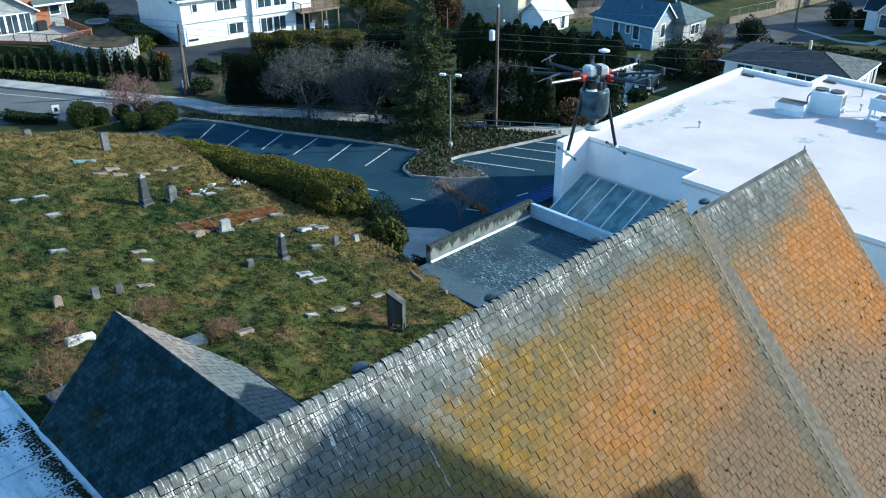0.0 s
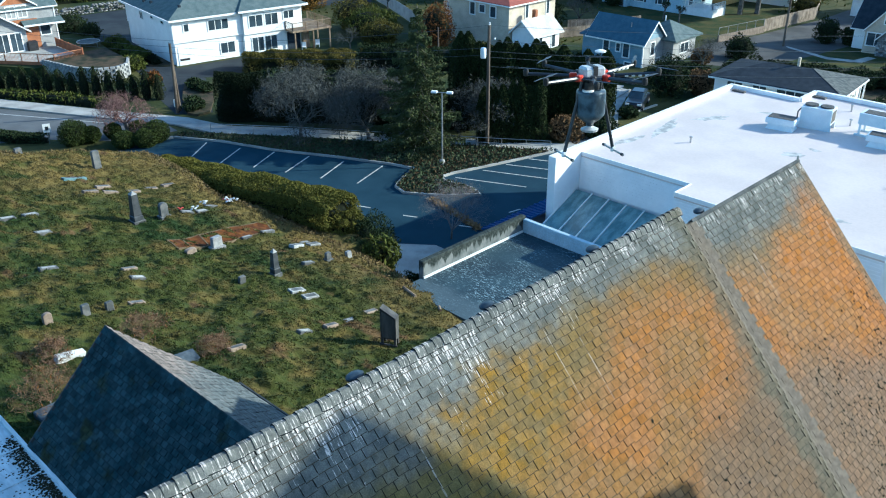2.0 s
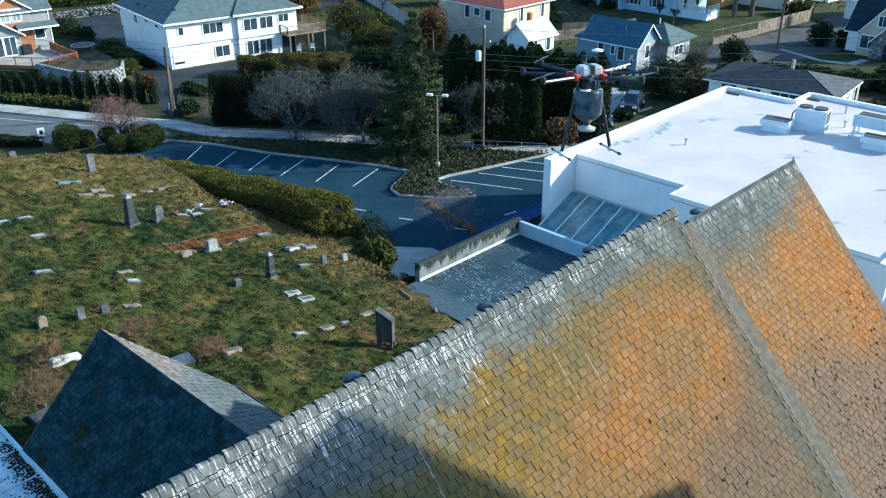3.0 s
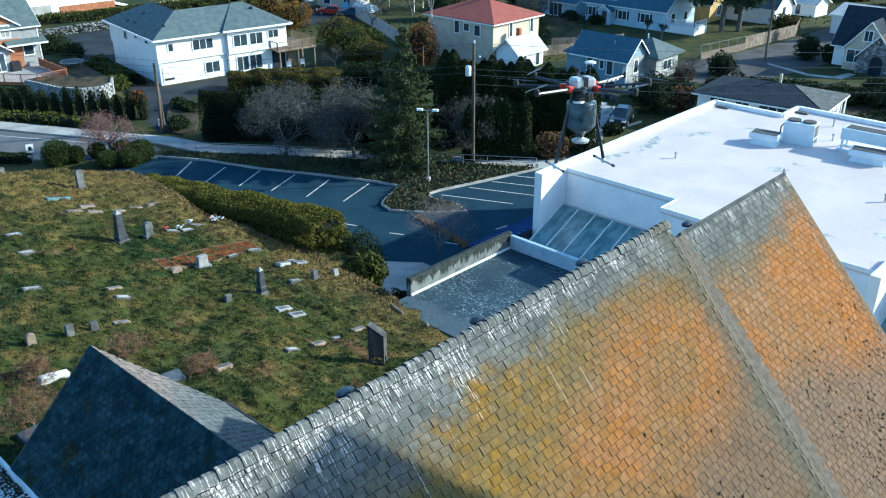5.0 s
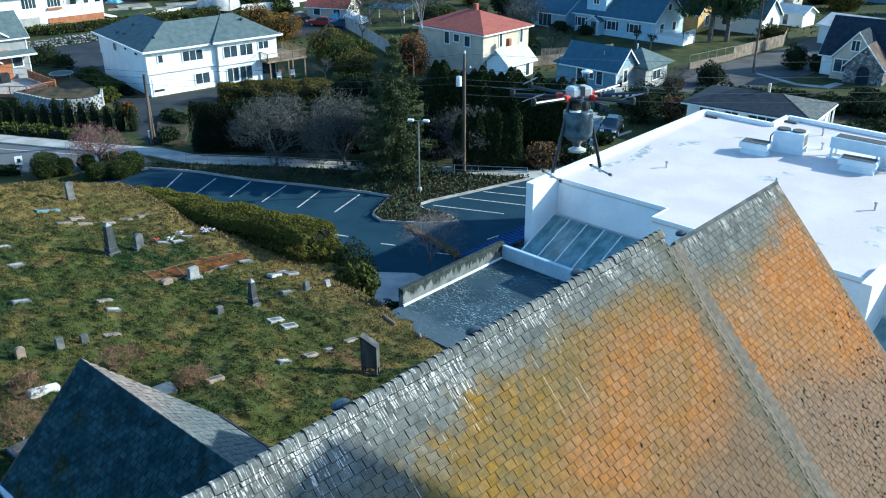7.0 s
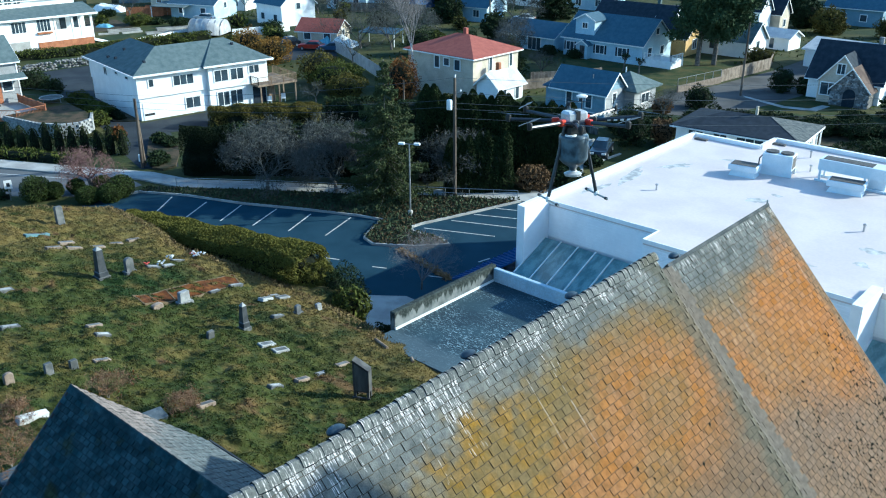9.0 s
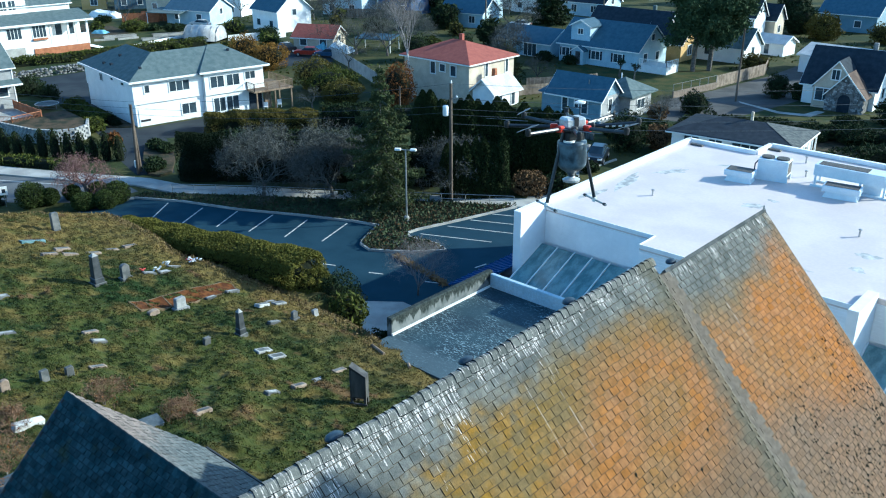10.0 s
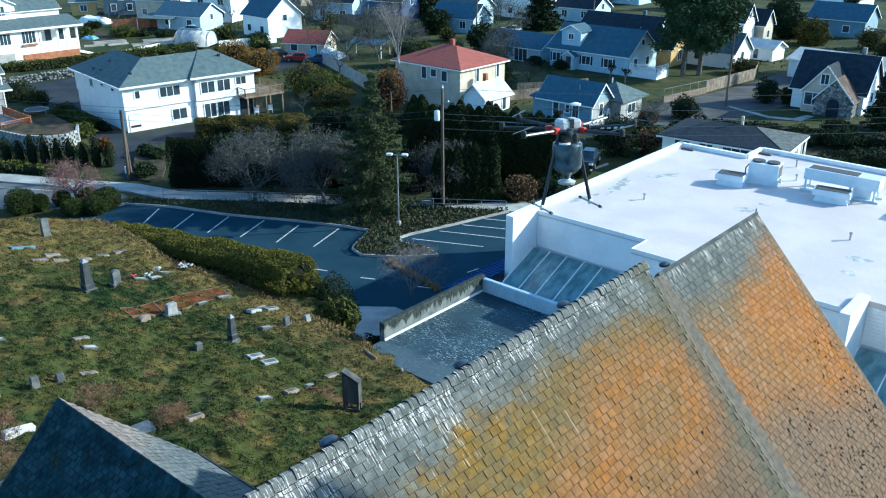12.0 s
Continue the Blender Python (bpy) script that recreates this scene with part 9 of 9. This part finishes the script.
# ---- spraying drone ----
M["carbon"] = mat("carbon_tube", (0.012, 0.016, 0.024), (0.03, 0.035, 0.045), 6, 50, 0.4, relief=0.05)
M["drone_red"] = mat("red_anodised_clamp", (0.5, 0.03, 0.015), (0.62, 0.06, 0.03), 6, 40, 0.35, 0.3, relief=0.05)
M["drone_grey"] = mat("silver_drone_cover", (0.5, 0.51, 0.52), (0.7, 0.7, 0.7), 6, 40, 0.35, 0.3, relief=0.05)
M["tank"] = mat("cloudy_plastic_tank", (0.025, 0.04, 0.06), (0.11, 0.15, 0.19), 7, 30, 0.3, relief=0.06)
drone = thing("spraying_drone", "eight-armed spreading drone with a cloudy plastic hopper", "drone", m=Matrix.Translation((-6.45, 9.16, 23.40)) @ Matrix.Rotation(radians(62), 4, "Z") @ Matrix.Rotation(radians(-4), 4, "X"))
part("frame_plate", Geo().lathe([(0.02, -0.03), (0.22, -0.03), (0.24, -0.01), (0.22, 0.015), (0.02, 0.015)], 12), M["carbon"], drone, "black carbon centre plate")
part("battery", Geo().block((-0.15, -0.11, 0.015), (0.15, 0.11, 0.13), 0.03), M["drone_grey"], drone, "silver battery cover")
part("strap", Geo().box((-0.03, -0.115, 0.02), (0.03, 0.115, 0.135)), M["black"], drone)
part("mast", Geo().tube((0.16, 0.1, 0.0), (0.16, 0.1, 0.27), 0.008), M["black"], drone)
part("antenna", Geo().lathe([(0.02, 0.27), (0.07, 0.275), (0.075, 0.295), (0.03, 0.31)], 14, Matrix.Translation((0.16, 0.1, 0))), M["trim"], drone, "white satellite receiver")
for k in range(8):
    a = 2 * math.pi * (k + 0.5) / 8
    R_ = Matrix.Rotation(a, 4, "Z")
    arm = part("arm", Geo().tube((0.2, 0, 0), (0.84, 0, 0.03), 0.026, 0.023, 8, m=R_), M["carbon"], drone)
    part("clamp", Geo().block((0.19, -0.04, -0.035), (0.29, 0.04, 0.045), 0.015, R_), M["drone_red"] if k in (0, 1, 3, 4, 6) else M["black"], arm)
    if k in (0, 7):
        for q in range(4):
            part("tape_band", Geo().tube((0.42 + 0.085 * q, 0, 0.008), (0.465 + 0.085 * q, 0, 0.010), 0.024, n=8, m=R_), M["trim"], arm, "white tape band")
    part("motor", Geo().lathe([(0.02, -0.03), (0.03, -0.025), (0.036, 0.02), (0.036, 0.05), (0.02, 0.065)], 10, R_ @ Matrix.Translation((0.85, 0, 0.03))), M["black"], arm)
    b = Geo()
    th = 0.6 + k * 0.7
    for s in (0, math.pi):
        u, v = Vector((math.cos(th + s), math.sin(th + s), 0)), Vector((-math.sin(th + s), math.cos(th + s), 0))
        o = Vector((0.85, 0, 0.105))
        b.slab([tuple(o - v * 0.012), tuple(o + u * 0.12 - v * 0.024), tuple(o + u * 0.29 - v * 0.008), tuple(o + u * 0.29 + v * 0.006), tuple(o + u * 0.12 + v * 0.018 + Vector((0, 0, 0.008))), tuple(o + v * 0.012)], 0.004)
    b.v = [tuple(R_ @ Vector(p)) for p in b.v]
    part("propeller", b, M["carbon"], arm)
part("hopper", Geo().lathe([(0.04, -0.68), (0.055, -0.62), (0.14, -0.56), (0.185, -0.51), (0.192, -0.48), (0.195, -0.22), (0.187, -0.185), (0.02, -0.18)], 24, Matrix.Translation((0, 0, 0))), M["tank"], drone, "cloudy plastic hopper", smooth=True)
part("filler_cap", Geo().lathe([(0.02, -0.19), (0.075, -0.19), (0.075, -0.165), (0.03, -0.16)], 14, Matrix.Translation((-0.08, -0.07, 0))), M["trim"], drone, "pale filler ring")
part("filler_mouth", Geo().lathe([(0.01, -0.165), (0.05, -0.165), (0.05, -0.155), (0.01, -0.155)], 12, Matrix.Translation((-0.08, -0.07, 0))), M["black"], drone)
part("control_box", Geo().block((-0.12, -0.1, -0.17), (0.12, 0.1, -0.04), 0.03), M["black"], drone)
part("spinner", Geo().lathe([(0.02, -0.74), (0.11, -0.73), (0.12, -0.70), (0.05, -0.67), (0.04, -0.65)], 16), M["drone_grey"], drone, "spreading disc")
for s in (-1, 1):
    gear = part("landing_leg", Geo().tube((s * 0.12, 0, -0.02), (s * 0.36, 0, -1.02), 0.024, n=8), M["carbon"], drone)
    part("skid", Geo().tube((s * 0.36, -0.30, -1.025), (s * 0.36, 0.30, -1.025), 0.013, n=8), M["steel"], gear)
    part("foot", Geo().block((s * 0.36 - 0.025, -0.03, -1.05), (s * 0.36 + 0.025, 0.03, -0.98), 0.01), M["trim"], gear)
    for e in (-0.26, 0.26):
        part("skid_end", Geo().tube((s * 0.36, e - 0.02, -1.025), (s * 0.36, e + 0.02, -1.025), 0.02, n=8), M["black"], gear)

# planting along the side of the white house and in the garden behind the conifer
solid("side_bed", Geo().prism([(-96.0, 49.2), (-95.2, 50.3), (-105.6, 51.6), (-106.2, 49.6), (-101.0, 47.9), (-97.4, 48.0)][::-1], -0.1, 0.14), M["ivy_soil"], "dark soil bed along the side wall", "planting bed", kind="structure")
for x, y, r, h in ((-97.6, 49.0, 0.7, 0.7), (-99.2, 49.2, 0.8, 0.9), (-101.0, 49.6, 0.9, 0.8), (-103.0, 50.0, 0.8, 0.9)):
    shrub(x, y, r, h, "leaf_deep", "low dark shrub along the side of the house", 900, 0.06, group="shrubs by the house")
hedge("garden_hedge", [(-80.0, 66.5), (-74.5, 69.5), (-69.0, 74.0), (-66.0, 78.5)], 3.4, 2.4, "leaf_dark", "dark shrubs across the garden behind the conifer", 14000, 0.08, lump=0.4)
for x, y, r, h in ((-82.0, 70.0, 1.6, 1.2), (-77.5, 72.5, 1.4, 1.5), (-71.0, 78.0, 1.5, 2.2), (-84.5, 67.5, 1.1, 0.9)):
    shrub(x, y, r, h, "leaf_olive", "olive shrub in the shaded garden", 1800, 0.07, group="garden shrubs")

# yard clutter between the houses
def tarpaulin(x, y, w, d, h, material, label, seed):
    """A sheet draped over a heap."""
    g = Geo()
    n = 12
    for j in range(n + 1):
        for i in range(n + 1):
            u, v = 2 * i / n - 1, 2 * j / n - 1
            k = max(0.0, 1 - max(abs(u), abs(v)) ** 3)
            g.v.append((u * w / 2, v * d / 2, 0.04 + h * k * (0.75 + 0.45 * noise.noise((u * 1.6 + seed, v * 1.6, seed)))))
    g.f = [(j * (n + 1) + i, j * (n + 1) + i + 1, (j + 1) * (n + 1) + i + 1, (j + 1) * (n + 1) + i) for j in range(n) for i in range(n)]
    solid("tarpaulin", g, M[material], label, "tarpaulin", "covered heaps in the yard", Matrix.Translation((x, y, 0.0)) @ Matrix.Rotation(radians(25), 4, "Z"))


M["tarp_blue"] = mat("blue_plastic_sheet", (0.16, 0.34, 0.46), (0.26, 0.46, 0.58), 2, 10, 0.5)
tarpaulin(-115.5, 101.0, 4.2, 3.2, 2.2, "trim", "white sheet draped over a heap in the yard", 1.3)
tarpaulin(-118.4, 99.2, 2.6, 2.4, 1.8, "tarp_blue", "pale blue sheet draped over a heap", 4.1)
tarpaulin(-167.5, 84.0, 3.0, 2.0, 0.7, "tarp_blue", "blue sheet on the allotment", 9.2)


def carport(x, y, w, d, h, yaw, roofm, label):
    ob = thing("carport", label, "carport", m=Matrix.Translation((x, y, 0)) @ Matrix.Rotation(radians(yaw), 4, "Z"))
    part("roof", Geo().slab([(-w / 2, -d / 2, h), (w / 2, -d / 2, h), (w / 2, d / 2, h + 0.4), (-w / 2, d / 2, h + 0.4)], 0.14), M[roofm], ob)
    for sx in (-1, 1):
        for sy in (-1, 1):
            part("post", Geo().box((sx * (w / 2 - 0.2) - 0.06, sy * (d / 2 - 0.2) - 0.06, -0.1), (sx * (w / 2 - 0.2) + 0.06, sy * (d / 2 - 0.2) + 0.06, h - 0.05)), M["trim"], ob)


carport(-112.0, 106.5, 7.0, 4.0, 2.3, 20, "roof_blue", "open carport with a flat blue-grey roof")
carport(-168.5, 100.5, 8.0, 6.0, 2.6, 25, "roof_grey", "open carport with a shallow grey roof")
fence([(-138.0, 93.5), (-136.6, 99.1), (-135.8, 105.1)], 1.5, "white painted board fence round a yard", "trim", 0.3)
fence([(-147.0, 60.0), (-146.0, 75.0), (-150.0, 92.0)], 0.6, "low pale plank edging of the allotment", "trim", 0.5)
fence([(-72.5, 91.5), (-70.0, 97.0), (-67.5, 103)], 1.4, "weathered plank fence beside the garage", "board_a", 0.2)
for x, y, w, d, lab in ((-152, 88, 7.0, 1.2, "long timber raised bed in the allotment"), (-155, 92, 7.0, 1.2, "long timber raised bed with bare soil"), (-160, 84, 6.0, 1.2, "timber raised bed with dead stalks")):
    ob = thing("planter_bed", lab, "raised bed", "allotment beds", Matrix.Translation((x, y, 0)) @ Matrix.Rotation(radians(70), 4, "Z"))
    part("soil", Geo().box((-w / 2 + 0.06, -d / 2 + 0.06, 0), (w / 2 - 0.06, d / 2 - 0.06, 0.3)), M["ivy_soil"], ob)
    for sy in (-1, 1):
        part("board", Geo().box((-w / 2, sy * d / 2 - 0.05, 0), (w / 2, sy * d / 2 + 0.05, 0.4)), M["concrete"], ob)
house(-130.5, 169.5, 12, 9, 8, 5.6, 2.4, "white", "roof_grey", "gable", "white house with a tall columned porch", [(0, 2, 3.4, 1.0, 1.4), (0, -2, 3.4, 1.0, 1.4), (1, 0, 3.4, 1.0, 1.3)])
house(-120, 141.0, 10, 10, 7, 3.2, 2.4, "pale_wall", "roof_blue", "gable", "pale blue bungalow with white trimmed gable", [(0, 2.5, 1, 1.3, 1.3), (0, -2.5, 1, 1.3, 1.3), (1, 0, 1, 1.4, 1.4)])
house(-152.5, 137.0, 20, 10, 8, 4.4, 2.8, "pale_wall", "roof_dark", "gable", "pale blue house above the long fence", [(0, 2.5, 1, 1.3, 1.3), (0, -2.5, 1, 1.3, 1.3), (1, 0, 3.4, 1.0, 1.2)])
house(-172.0, 118.0, 25, 10, 8, 5.4, 2.6, "white", "roof_grey", "gable", "white two-storey house above the red fence", [(0, 2.5, 1, 1.3, 1.4), (0, -2.5, 1, 1.3, 1.4), (0, 2.5, 3.8, 1.3, 1.2), (0, -2.5, 3.8, 1.3, 1.2)])
car(-110.0, 145.0, 20, white_paint, "white parked car behind the garage wing")
car(-97.0, 168.0, 15, white_paint, "white parked car beside the far street")
car(-92.0, 176.0, 25, dark_paint, "dark parked car beside the far street")

# rough bank between the pole and the clipped cedar
solid("soil_bank", Geo().prism([(-77.2, 41.3), (-75.9, 41.7), (-76.0, 43.2), (-79.2, 45.6), (-83.4, 48.0), (-86.8, 48.2), (-87.2, 46.8), (-82.0, 43.5)], -0.1, 0.22), M["ivy_soil"], "rough dark soil bank beside the drive", "soil bank", kind="structure")
for x, y, r, h in ((-84.6, 46.6, 0.9, 0.8), (-83.4, 47.0, 0.8, 0.8), (-82.6, 46.6, 0.8, 0.7), (-85.8, 47.2, 0.8, 0.7), (-78.9, 43.0, 0.9, 0.9), (-77.9, 43.0, 0.8, 0.8), (-77.6, 42.0, 0.8, 0.7), (-79.8, 43.6, 0.8, 0.6)):
    shrub(x, y, r, h, "leaf_dark", "low dark scrub on the soil bank", 420, 0.10, z=0.2, group="scrub on the bank")

# allotment and sheds beyond the long white house
solid("garden_bed", Geo().prism([(-163.4, 79.0), (-159.6, 86.4), (-166.0, 88.4), (-173.6, 90.4), (-183.0, 89.0), (-178.0, 83.0)], -0.1, 0.03), M["ivy_soil"], "bare dug soil of the allotment", "garden bed", kind="structure")
for a, b in (((-158.9, 78.2), (-157.6, 81.6)), ((-156.9, 81.9), (-156.2, 85.7))):
    d = Vector(b) - Vector(a)
    ob = thing("edging_beam", "pale concrete beam edging the allotment", "edging", "allotment edging", Matrix.Translation((a[0], a[1], 0)) @ Matrix.Rotation(math.atan2(d.y, d.x), 4, "Z"))
    part("beam", Geo().block((0, -0.15, -0.05), (d.length, 0.15, 0.34), 0.03), M["concrete"], ob)
fence([(-176.4, 93.6), (-172.2, 99.9)], 2.1, "tall red-brown board fence behind the allotment", "cedar", 0.3)
tarpaulin(-188.5, 96.3, 8.0, 3.0, 1.9, "trim", "white sheet over a boat behind the allotment", 5.3)
house(-205.0, 102.5, 60, 5.5, 4.5, 3.4, 1.2, "yellow_wall", "roof_grey", "gable", "small cream garden building with one window", [(0, 0, 1.0, 1.4, 1.3), (1, 0, 1.0, 1.2, 1.2)])
house(-200.0, 109.5, 60, 8.0, 7.0, 5.2, 2.4, "roof_blue", "roof_grey", "gable", "slate blue two-storey house behind the allotment", [(0, 1.8, 1.0, 1.1, 1.5), (0, -1.8, 1.0, 1.1, 1.5), (0, 0, 3.4, 1.1, 1.3), (1, 0, 3.4, 1.1, 1.3)])
for x, y, r, h in ((-180.5, 91.5, 1.6, 1.5), (-178.0, 97.5, 1.3, 1.8), (-166.5, 91.0, 1.1, 1.0), (-163.0, 93.0, 1.4, 1.1)):
    shrub(x, y, r, h, "leaf_dark", "dark garden shrub on the allotment edge", 700, 0.16, group="allotment shrubs")

# rough grass and weeds of the gardens
for lm, n0, size, lab in (("leaf_blade", 16000, 0.20, "rough winter grass in the town gardens"), ("leaf_olive", 7000, 0.16, "dry weeds in the town gardens")):
    P = []
    for _ in range(n0):
        x, y = rng.uniform(-175, -15), rng.uniform(48, 185)
        if x + y * 1.2 < -40 or y < 62 - 0.6 * (x + 45) * (x < -45) - 40 * (x < -100):
            continue
        if noise.noise((x * 0.16, y * 0.16, 3.0 + size)) < -0.05 or any(inside(x, y, q) for q in PAVED):
            continue
        P.append((x, y, 0.03 + 0.12 * rng.random()))
    solid("garden_grass", leaves(P, size, up=0.3, aspect=1.4, flat=0.6), M[lm], lab, "grass", kind="stuff")
